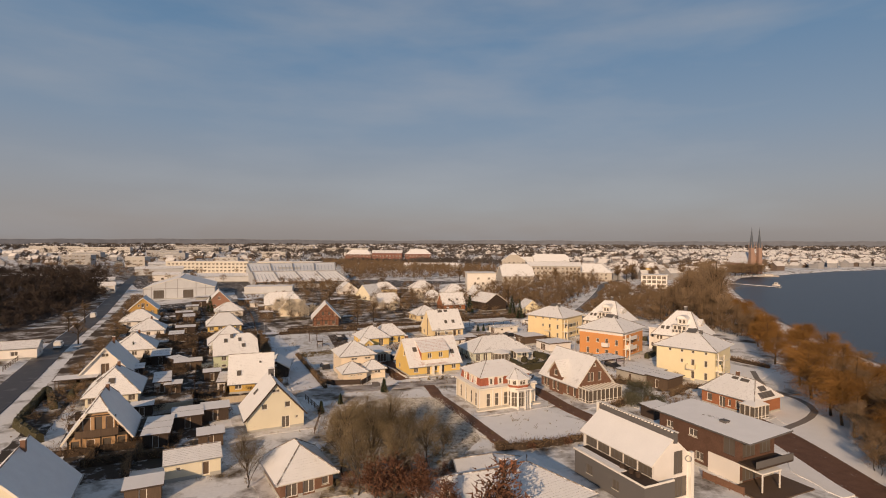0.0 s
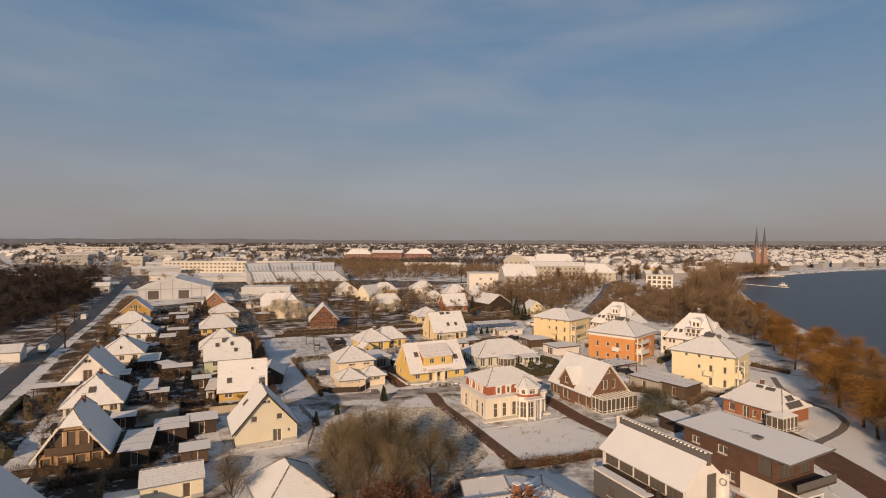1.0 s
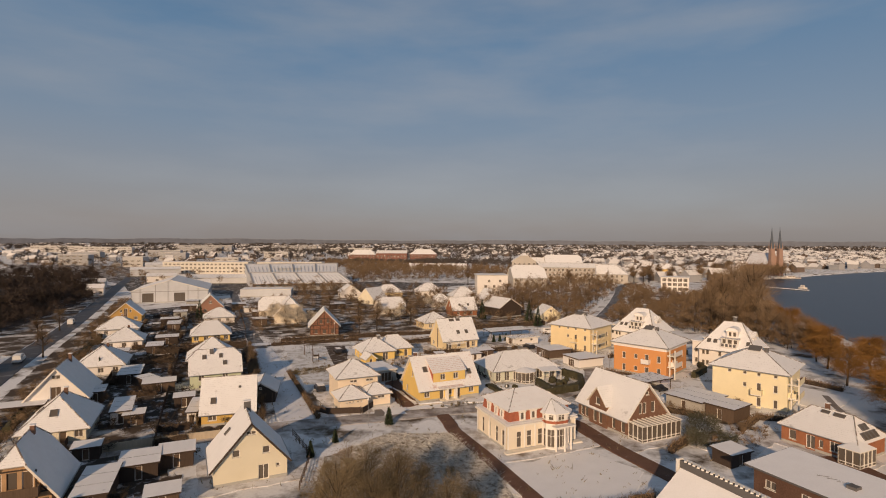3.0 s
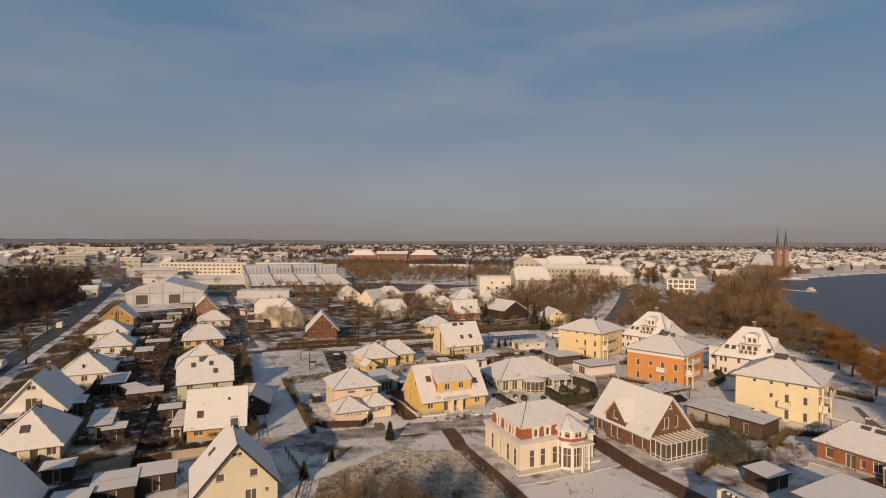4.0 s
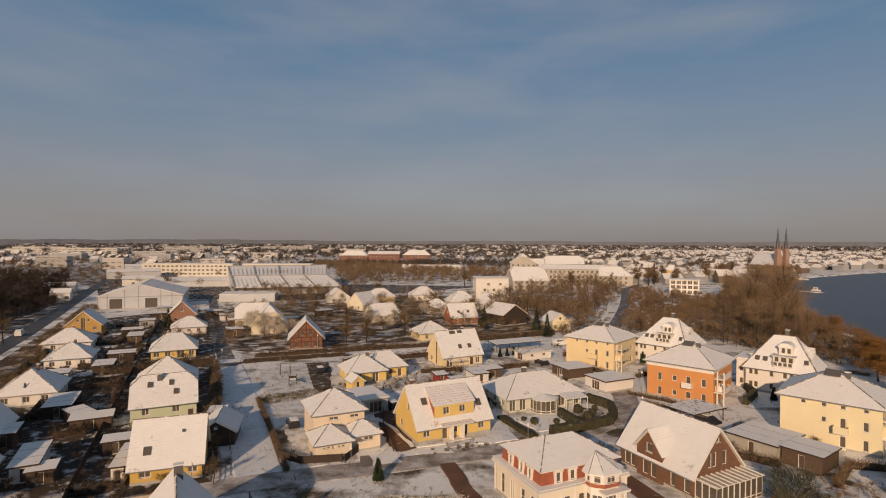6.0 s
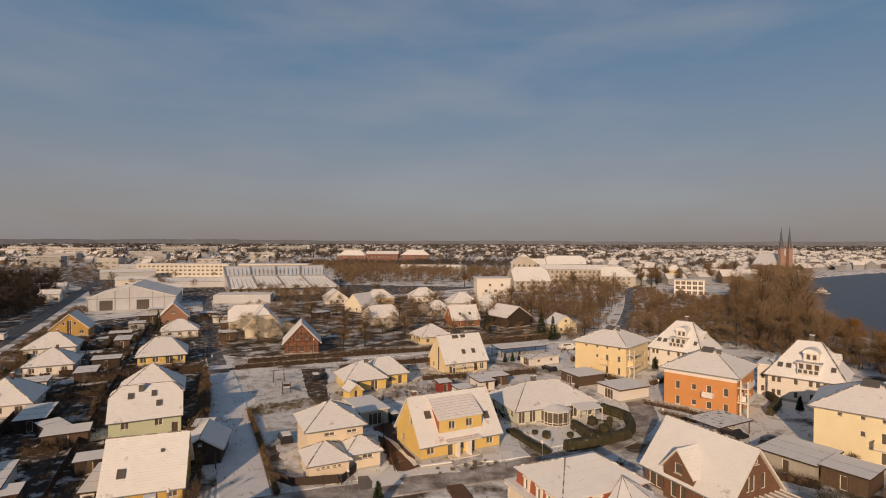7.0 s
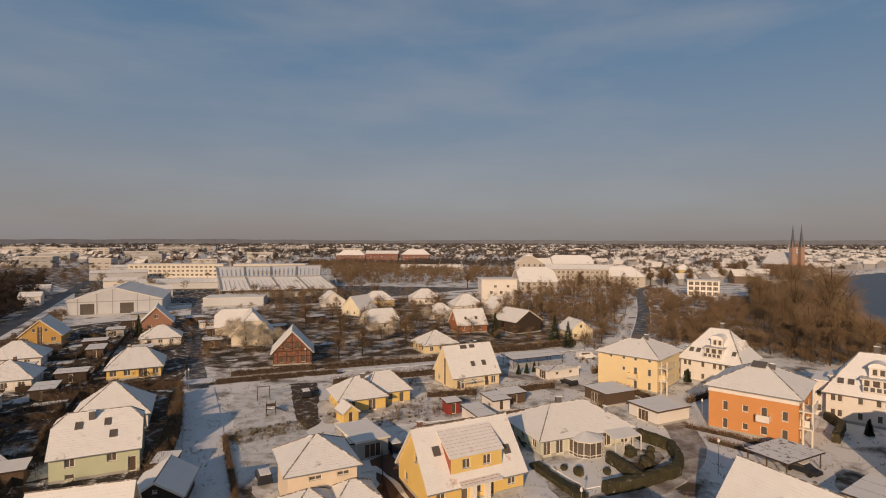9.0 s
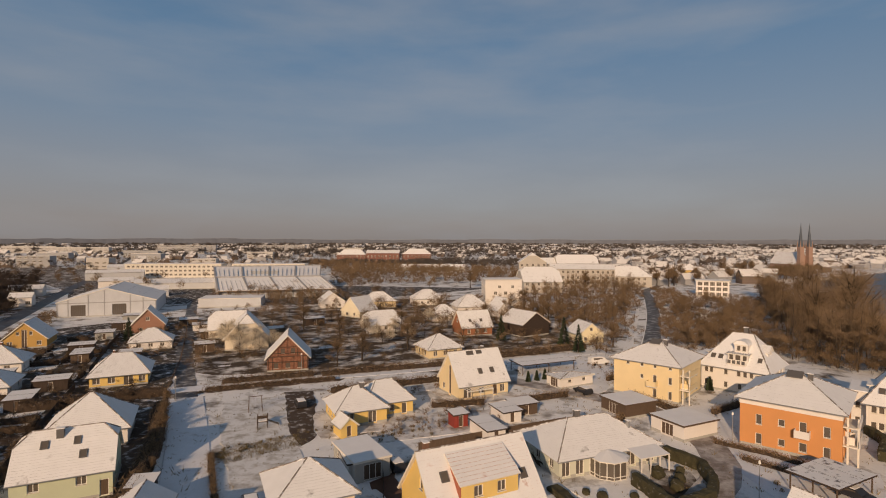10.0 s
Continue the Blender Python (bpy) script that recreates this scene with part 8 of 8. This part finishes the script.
stand(t_low, [(*p, 0.6 + 0.7 * ((k * 41) % 10) / 10) for k, p in enumerate(scatter([(-9, 115.5), (0, 120.5), (-1, 122.5), (-10.5, 117)], 12, 51, 0.9) + scatter([(-36, 150), (-26, 154.5), (-27, 156), (-36, 152)], 12, 52, 0.8) + scatter([(-24, 147), (-14, 152), (-16, 156), (-25, 152)], 14, 53, 1.0) + scatter([(30, 140), (40, 131), (37, 128), (29, 136)], 12, 54, 1.0) + scatter([(-46, 144), (-38, 149), (-37, 146), (-45, 141)], 16, 55, 0.8))], "front garden shrubs")
t_thorn = bush("dense rust-brown leafless thorn bush", 98, 2.6, "rust", 420)
stand(t_thorn, [(-1.0, 61.5, 1.0), (-3.2, 64.4, 1.1), (-6.2, 62.6, 1.0), (0.8, 66.2, 0.8), (-8.4, 66.0, 1.0), (-4.6, 67.6, 0.8), (-11, 63.5, 0.9), (1.6, 69.5, 0.7), (62.5, 68, 0.9), (64.5, 66, 0.9), (66.5, 69, 1.0), (64, 71.5, 0.7), (68, 63, 1.0), (63, 62, 0.8), (14, 78.6, 0.5), (20, 81, 0.5)], "thorn bushes on the plot")
t_grassy = bush("withered brown weeds in the vacant plot", 100, 1.3, "wild", 220)
stand(t_grassy, [(*p, 0.6 + 0.7 * ((k * 29) % 10) / 10) for k, p in enumerate(scatter([(-21, 90), (-9, 83), (0, 77), (0, 64), (-14, 60), (-19, 74)], 60, 56, 1.2))], "weeds on the vacant plot")
wood("verge_trees", "leafless trees on the verge of the avenue", scatter([(30, 216), (45, 252), (75, 345), (102, 430), (90, 430), (60, 345), (34, 262), (22, 228)], 46, 43, 3.0), 105, 9, 3.4, "twig", 340, 1.3, 0.024)
wood("verge_scrub", "brown scrub on the verge of the avenue", scatter([(28, 214), (46, 252), (76, 345), (104, 430), (90, 430), (60, 345), (34, 262), (20, 228)], 110, 44, 1.8), 106, 3.0, 1.8, "twig", 110, 1.0, 0.04, 4)
wood("park_scrub", "brown hedges and scrub round the park meadow", scatter([(-120, 425), (20, 462), (24, 480), (-116, 445)], 90, 45, 2.0), 107, 4.5, 2.6, "twig", 90, 1.4, 0.06, 4)
wood("hall_trees", "leafless trees in front of the production hall", scatter([(-150, 322), (-92, 318), (-70, 338), (-100, 345), (-140, 336)], 34, 46, 4.0), 108, 9, 4.0, "twig", 230, 1.5, 0.04)
t_tall = tree("tall bare tree standing above the town roofs", 87, 17, 5.0, 14, 900, 2.2, 0.07, "twig", bole=0.16, up=1.1)
stand(t_tall, [(122, 440, 1.0), (130, 452, 1.1), (152, 500, 1.0), (176, 470, 1.0), (146, 452, 0.9), (200, 500, 1.1), (40, 410, 0.9), (62, 422, 0.9), (-14, 420, 0.9), (210, 560, 1.0), (255, 600, 1.0), (118, 452, 0.9)], "tall trees above the town")
t_giant = tree("large spreading leafless tree with pale limbs", 88, 17, 7.5, 18, 3600, 1.6, 0.024, "birch", bole=0.2, up=0.9)
stand(t_giant, [(93.7, 233, 1.35), (103, 222, 0.8), (112, 250, 1.15), (98, 206, 0.65), (120, 282, 1.15), (108, 238, 1.25), (88, 216, 0.7)], "large trees by the shore")
wood("church_trees", "leafless trees in front of the church by the water", scatter([(238, 512), (262, 530), (300, 562), (292, 570), (262, 552), (232, 530)], 60, 48, 3.2), 109, 15, 4.5, "twig", 220, 2.2, 0.07)
wood("yard_scrub", "low brown shrubs in the gardens between the houses", scatter([(-38, 170), (-20, 178), (-12, 186), (-8, 183), (-18, 176), (-22, 170)], 30, 57, 0.9) + scatter([(-24, 148), (-8, 155), (2, 161), (-2, 166), (-14, 164), (-20, 158)], 40, 58, 0.9) + scatter([(31, 120), (42, 114), (46, 120), (34, 126)], 24, 59, 0.9) + scatter([(40, 98), (51, 108), (46, 112), (36, 104)], 24, 60, 0.9) + scatter([(22, 190), (40, 198), (36, 206), (18, 200)], 30, 61, 1.0), 110, 1.7, 1.0, "twig", 90, 0.5, 0.02, 4)


# ---- town in the distance ----
def scattered_town():
    """Hundreds of far small houses, too many to count, as one mesh of walls and snowy roofs."""
    r = random.Random(17)
    V, F, I = [], [], []
    spots = scatter([(-420, 560), (-230, 640), (-230, 830), (-60, 840), (60, 560), (200, 600), (330, 640), (460, 735), (900, 1000), (1500, 1500), (900, 2200), (-1200, 2200), (-1500, 900)], 440, 18, 12)
    spots += scatter([(120, 440), (200, 480), (285, 590), (200, 640), (60, 560)], 46, 19, 13)
    spots += scatter([(-1500, 900), (-420, 760), (900, 1500), (1900, 1700), (2600, 3300), (0, 4150), (-2900, 3200)], 900, 21, 14)
    spots += scatter([(60, 640), (420, 720), (1300, 1250), (1500, 1900), (500, 1900)], 420, 22, 12)
    spots += scatter([(300, 600), (460, 712), (900, 940), (860, 1000), (420, 760)], 90, 20, 9)
    for x, y in spots:
        if (x - 279) ** 2 + (y - 586) ** 2 < 1300:
            continue
        w, d, e = r.uniform(9, 16), r.uniform(8, 11), r.choice((3.2, 4.2, 5.8, 6.0))
        if y > 1300:
            w, d = w * r.choice((1.0, 1.4, 2.6)), d * 1.3
        g = e + r.uniform(3, 5)
        a = radians(r.choice((29, 29, -61, -40, 5)) + r.uniform(-8, 8))
        c, s = math.cos(a), math.sin(a)
        k = len(V)
        for px, py, pz in ((-w, -d, 0), (w, -d, 0), (w, d, 0), (-w, d, 0), (-w, -d, e), (w, -d, e), (w, d, e), (-w, d, e), (-w, 0, g), (w, 0, g)):
            px, py = px / 2, py / 2
            V.append((x + px * c - py * s, y + px * s + py * c, pz))
        F += [(k, k + 1, k + 5, k + 4), (k + 1, k + 2, k + 6, k + 9, k + 5), (k + 2, k + 3, k + 7, k + 6), (k + 3, k, k + 4, k + 8, k + 7)]
        I += [r.choice((0, 1, 2, 3, 3, 3, 4))] * 4
        k = len(V)
        for px, py, pz in ((-w - 1, -d - 1, e - 0.4), (w + 1, -d - 1, e - 0.4), (w + 1, 0, g + 0.15), (-w - 1, 0, g + 0.15), (w + 1, d + 1, e - 0.4), (-w - 1, d + 1, e - 0.4)):
            px, py = px / 2, py / 2
            V.append((x + px * c - py * s, y + px * s + py * c, pz))
        F += [(k, k + 1, k + 2, k + 3), (k + 3, k + 2, k + 4, k + 5)]
        I += [5, 5]
    me = bpy.data.meshes.new("far_town")
    me.from_pydata(V, [], F)
    for key in ("town_a", "far_grey", "town_a", "town_b", "far_grey", "town_roof"):
        me.materials.append(M[key])
    me.polygons.foreach_set("material_index", I)
    tagged(new("far_town", me), "distant town houses with snow-covered roofs", "town", kind="stuff")


scattered_town()


def skyline():
    """A long low belt of wooded hills at the horizon."""
    r = random.Random(4)
    b = bmesh.new()
    low, high = [], []
    far = 4300
    for k in range(421):
        a = radians(20 + 140 * k / 420)
        low.append(b.verts.new((math.cos(a) * far, math.sin(a) * far, -20)))
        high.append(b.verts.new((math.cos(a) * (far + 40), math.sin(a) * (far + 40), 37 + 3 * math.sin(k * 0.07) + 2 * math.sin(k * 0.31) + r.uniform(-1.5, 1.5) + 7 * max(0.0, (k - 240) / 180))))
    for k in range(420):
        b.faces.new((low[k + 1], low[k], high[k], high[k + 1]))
    setting("backdrop", b, "haze_hill", "distant wooded hills, grey haze in their colour", "hills")


# blue-grey haze is painted into the woodland colour
M["haze_hill"] = material("haze_tinted_woodland", (0.155, 0.17, 0.205), 1.0, 0.2, 0.004, 0.03, bump=0, spec=0)
skyline()


def rows(xs, zs, w, h, kind="plain"):
    return [(x, z, w, h, kind) for z in zs for x in xs]


def church(x, y, yaw):
    th = thing("church", "red brick church with twin pointed spires", "church", pose(x, y, 0, 0, 0, yaw) @ Matrix.Diagonal((0.7, 0.7, 0.86, 1.0)))
    b = bmesh.new()
    for side in "SENW":
        o, u, n, length = side_frame(side, 44, 20)
        top = [(0, 13), (length / 2, 25), (length, 13)] if side in "EW" else [(0, 13), (length, 13)]
        wall_panel(b, o, u, n, length, top, [(c - 1, c + 1, 4, 11) for c in np.arange(5, length - 3, 6)] if side in "SN" else [], reveal=0.5)
    part("nave", b, "church_brick", th)
    b = bmesh.new()
    for s in (-1, 1):
        roof_slope(b, (22.6 * s, 11 * s, 12.4), (-22.6 * s, 11 * s, 12.4), (-22.6 * s, 0, 25.5), (22.6 * s, 0, 25.5), course=1.0)
    part("roof", b, ["roof_red", "tile_red", "church_brick"], th)
    for sy in (-1, 1):
        b = bmesh.new()
        cx, cy = 25.0, sy * 6.2
        box(b, cx - 2.7, cy - 2.7, 0, cx + 2.7, cy + 2.7, 31)
        for k in (-1, 1):
            box(b, cx - 3.0, cy + k * 2.7 - 0.4, 0, cx + 3.0, cy + k * 2.7 + 0.4, 17)
        tower = part("tower", b, "church_brick", th)
        b = bmesh.new()
        ring = [b.verts.new((cx + 2.9 * math.cos(k * math.tau / 8 + 0.39), cy + 2.9 * math.sin(k * math.tau / 8 + 0.39), 31)) for k in range(8)]
        tip = b.verts.new((cx, cy, 56))
        for k in range(8):
            b.faces.new((ring[k], ring[(k + 1) % 8], tip))
        part("spire", b, "slate", tower, "dark grey pointed spire")
        for qx in (-1, 1):
            for qy in (-1, 1):
                b = bmesh.new()
                tube(b, (cx + qx * 2.4, cy + qy * 2.4, 30), (cx + qx * 2.4, cy + qy * 2.4, 38), 0.7, 0.05, 6)
                part("pinnacle", b, "church_brick", tower)


M["slate"] = material("slate", (0.10, 0.12, 0.15), 0.7, 0.2, 0.5, 4)
church(279.5, 580, -78)

FAC = "long three-storey cream factory block with flat roof"
house("factory", FAC, -268, 502, 7, 80, 14, 11.5, 12, "factory", "flat", over=0.4, openings={"S": rows(np.arange(-37, 38, 3.9), (1.6, 5.0, 8.4), 2.3, 1.7)}, plinth=False, category="building")
house("factory", "cream three-storey factory wing with flat roof", -191, 516, 7, 62, 14, 11.2, 11.7, "factory", "flat", over=0.4, openings={"S": rows(np.arange(-28, 29, 3.9), (1.6, 5.0, 8.4), 2.3, 1.7)}, plinth=False, category="building")


def ridged_hall():
    """A wide production hall on a skewed plan: two long roof slopes, one behind the other, with rib lines and a row of posts under the front eaves."""
    th = thing("production_hall", "wide pale production hall with two ridged snowy roofs", "hall", Matrix())
    V = Vector
    rows_ = ((V((-147, 338, 4.6)), V((-88.5, 359, 4.6)), V((-161, 362.5, 10)), V((-103.5, 379.5, 10)), V((-166, 372, 8.4)), V((-107, 389, 8.4))),
             (V((-166, 372, 8.6)), V((-107, 389, 8.6)), V((-187, 410, 13.6)), V((-122.7, 441, 13.6)), V((-194, 424, 9)), V((-129, 455, 9))))
    for e0, e1, r0, r1, b0, b1 in rows_:
        b = bmesh.new()
        roof_slope(b, e0, e1, r1, r0, thick=0.4, course=60, lift=0.04)
        roof_slope(b, b1, b0, r0, r1, thick=0.4, course=60, lift=0.04)
        slab = part("roof_bay", b, ["snow", "tile_dark", "trim"], th, "long snow-covered roof slope")
        nor = (e1 - e0).cross(r0 - e0).normalized()
        for k in range(25):
            main = k % 6 == 0
            a, c = e0.lerp(e1, (k + 0.02) / 24.1), r0.lerp(r1, (k + 0.02) / 24.1)
            d = (e1 - e0).normalized() * (0.45 if main else 0.16)
            p, q = a.lerp(c, 0.03), a.lerp(c, 0.97 if main else 0.72)
            b = bmesh.new()
            h = nor * (0.5 if main else 0.25)
            quad(b, (p + h - d, p + h + d, q + h + d, q + h - d)), quad(b, (p - d, p + h - d, q + h - d, q - d)), quad(b, (p + h + d, p + d, q + d, q + h + d)), quad(b, (p - d, p + d, p + h + d, p + h - d))
            part("roof_rib", b, "far_grey" if main else "hall_wall", slab)
        b = bmesh.new()
        tube(b, r0 + V((0, 0, 0.25)), r1 + V((0, 0, 0.25)), 0.45, 0.45, 5)
        part("ridge_cap", b, "far_grey", slab)
    e0, e1 = rows_[0][0], rows_[0][1]
    u = (e1 - e0).normalized()
    n = V((u.y, -u.x, 0))
    back = rows_[1][5] - e1
    b = bmesh.new()
    ground = lambda p: V((p.x, p.y, -0.2))
    for p, q, z in ((e0 - n * 2.5, e1 - n * 2.5, 5.2), (e1 - n * 2.5, rows_[1][5], 8.0), (rows_[1][4], e0 - n * 2.5, 8.0), (rows_[1][5], rows_[1][4], 8.6)):
        quad(b, (ground(p), ground(q), V((q.x, q.y, min(z, 5.0))), V((p.x, p.y, min(z, 5.0)))))
    for e, r, f in ((rows_[0][1], rows_[0][3], rows_[0][5]), (rows_[1][1], rows_[1][3], rows_[1][5]), (rows_[0][4], rows_[0][2], rows_[0][0]), (rows_[1][4], rows_[1][2], rows_[1][0])):
        b.faces.new([b.verts.new(v) for v in (ground(e), ground(f), f - V((0, 0, 0.4)), r - V((0, 0, 0.4)), e - V((0, 0, 0.4)))])
    part("wall", b, "hall_wall", th)
    post = finish("post", boxed(-0.22, -0.22, 0, 0.22, 0.22, 4.3), "far_grey")
    for k in range(11):
        p = e0.lerp(e1, k / 10) - n * 0.4
        shared("post", post, th, Matrix.Translation((p.x, p.y, 0)))
    b = bmesh.new()
    tube(b, e0 + V((0, 0, -0.35)) - n * 0.1, e1 + V((0, 0, -0.35)) - n * 0.1, 0.3, 0.3, 4)
    part("eaves_beam", b, "town_b", th, "dark beam along the eaves")


ridged_hall()
wh = house("warehouse", "large pale gabled warehouse with snowy roof", -172.2, 294.5, 26.5, 36, 40, 6.2, 11.6, "hall_wall", "gable", "y", over=0.3, openings={"S": [(-10.5, 0.3, 5.2, 4.6, "shop"), (4.2, 0.3, 5.2, 4.6, "shop")]}, course=6, lift=0.04, category="building")
beams(wh, "S", 36, 40, [(x, 0.3, x, 11.4 - abs(x) * 0.3) for x in (-17.8, -14, -7, -1.2, 8.2, 13, 17.8)] + [(-17.8, 5.7, 17.8, 5.7)], "far_grey", 0.32)
house("warehouse", "low white storage building under snow", -128, 316, 16, 28, 16, 4.0, 4.4, "hall_wall", "flat", over=0.2, category="building")
house("warehouse", "low white shed roofs beside the factory", -205, 405, 14, 62, 24, 4.2, 6.2, "hall_wall", "gable", "x", over=0.3, course=3, category="building")
house("warehouse", "long low store with white roof", -57, 618, 4, 66, 12, 4.2, 7, "grey", "gable", "x", over=0.3, course=3, category="building")
RB = "long red brick hospital wing with snowy roof"
for k, (dx, wd, ev, rd) in enumerate(((-190, 40, 12, 19), (-146, 46, 14, 18), (-98, 40, 13, 20))):
    house("brick_hall", RB, dx, 806 + 2 * k, 5, wd, 18, ev, rd, "hospital_brick", "gable" if k == 1 else "hip", "x", over=0.5, course=4, openings={"S": rows(np.arange(-wd / 2 + 3, wd / 2 - 1, 5), (3.0, 8.0), 2.2, 2.6)}, plinth=False, category="building", group="brick hospital wings")
for label, x, y, yaw, w, d, ev, rd, kind, axis, zs, gap in (
        ("tall pale institute block with half-hipped snowy roof", 31, 466, -2, 20, 22, 16, 23, "half", "y", (5.5, 9.5, 13.0), 4),
        ("pale institute link with snowy roof", 46, 468, -2, 18, 14, 15, 19, "gable", "x", (6, 10), 4),
        ("pale institute block with clipped mansard roof", 63, 466, 4, 30, 16, 15.5, 21.5, "half", "x", (6, 10, 13), 4),
        ("long pale institute wing with rows of windows", 63, 441, -6, 43, 14, 12.5, 15.5, "gable", "x", (2.0, 5.6, 9.4), 3.3),
        ("low pale institute annexe with sloping snowy roof", 96, 448, -14, 32, 18, 7.5, 14, "hip", "x", (1.5, 4.6), 3.6),
        ("gabled institute front wing with broad snowy roof", 29, 402, 10, 24, 22, 7.0, 15.5, "half", "x", (1.5, 4.4), 3.6)):
    house("institute", label, x, y, yaw, w, d, ev, rd, "beige", kind, axis, clip=0.7, openings={"S": rows(np.arange(-w / 2 + 2.2, w / 2 - 1.2, gap), zs, 1.7, 1.9)}, course=2.4, category="building", plinth=False, group="institute buildings")
house("apartment_block", "white three-storey cube with flat roof", 3.2, 332, 8, 18, 14, 12.6, 13, "white", "flat", openings={"S": [(-3.5, 2, 1.6, 1.6), (3, 2, 1.6, 1.6), (-4, 5.4, 1.6, 1.6), (1, 5.4, 1.6, 1.6), (4.5, 8.6, 1.4, 1.4), (-2, 8.6, 1.4, 1.4)], "W": rows((-3, 3), (2, 5.4, 8.6), 1.6, 1.6)}, category="building")
house("villa", "modern white flat-roofed house with dark windows", 126.5, 382, -20, 17, 12, 9.0, 9.4, "white", "flat", openings={"S": rows((-6.4, -3.2, 0, 3.2, 6.4), (0.4, 3.4, 6.3), 2.5, 2.2), "E": rows((-3, 3), (0.6, 3.6, 6.4), 1.8, 1.8)})
house("villa", "yellow town house with hipped roof", 167, 522, -20, 14, 12, 8, 12.5, "yellow", "hip", openings={"S": rows((-5, 0, 5), (1, 4.2), 1.6, 1.8)}, course=2)
AB = "grey prefabricated apartment block with flat snowy roof"
for x, y, w, h in ((-520, 640, 36, 13), (-420, 612, 24, 12), (-490, 800, 42, 12), (-650, 820, 46, 12), (-620, 980, 60, 12), (-390, 960, 44, 11), (-345, 690, 30, 9), (-900, 1180, 130, 15), (-700, 1240, 110, 15), (-520, 1300, 120, 15), (-1080, 1250, 120, 16), (-330, 1260, 100, 14), (-800, 1440, 150, 17), (-560, 1500, 130, 17)):
    house("apartment_block", AB, x, y, 6 + (x % 7), w, 13, h, h + 0.4, "far_grey" if x % 3 else "block", "flat", over=0.2, openings={"S": rows(np.arange(-w / 2 + 4, w / 2 - 2, 7.5 if y < 1000 else 12), np.arange(2, h - 2, 4.2), 4.2 if y < 1000 else 8.0, 1.7)}, plinth=False, category="building", group="prefabricated blocks")


def boat(x, y, yaw, ln, label):
    th = thing("boat", label, "boat", pose(x, y, -1.3, 0, 0, yaw))
    b = bmesh.new()
    rows_ = []
    for t, w in ((-0.5, 0.8), (-0.2, 1.0), (0.2, 0.9), (0.42, 0.5), (0.5, 0.05)):
        rows_.append([b.verts.new((t * ln, s * w * ln * k, z)) for s, k, z in ((-1, 0.08, -0.3), (-1, 0.15, 1.1), (1, 0.15, 1.1), (1, 0.08, -0.3))])
    for p, q in zip(rows_, rows_[1:]):
        for k in range(3):
            b.faces.new((p[k], q[k], q[k + 1], p[k + 1]))
    b.faces.new(rows_[0])
    part("hull", b, "white", th)
    part("cabin", boxed(-0.25 * ln, -0.1 * ln, 1.1, 0.15 * ln, 0.1 * ln, 2.6), "white", th)
    part("cabin_window", boxed(-0.2 * ln, -0.102 * ln, 1.7, 0.12 * ln, 0.102 * ln, 2.2), "glass", th)


boat(285, 540, 5, 20, "white excursion boat on the lake")
boat(232, 425, -60, 6, "small white motor boat by the jetty")


def jetty():
    th = thing("jetty", "snow-covered wooden jetty on the lake", "jetty", pose(204, 440, 0, 0, 0, -58))
    part("deck", boxed(0, -1.2, -0.9, 40, 1.2, -0.65), "snow", th)
    me = finish("pile", boxed(-0.15, -0.15, -3.5, 0.15, 0.15, -0.9), "darkwood")
    for k in range(9):
        for s in (-1, 1):
            shared("pile", me, th, Matrix.Translation((2 + k * 4.5, s * 1.0, 0)))


jetty()
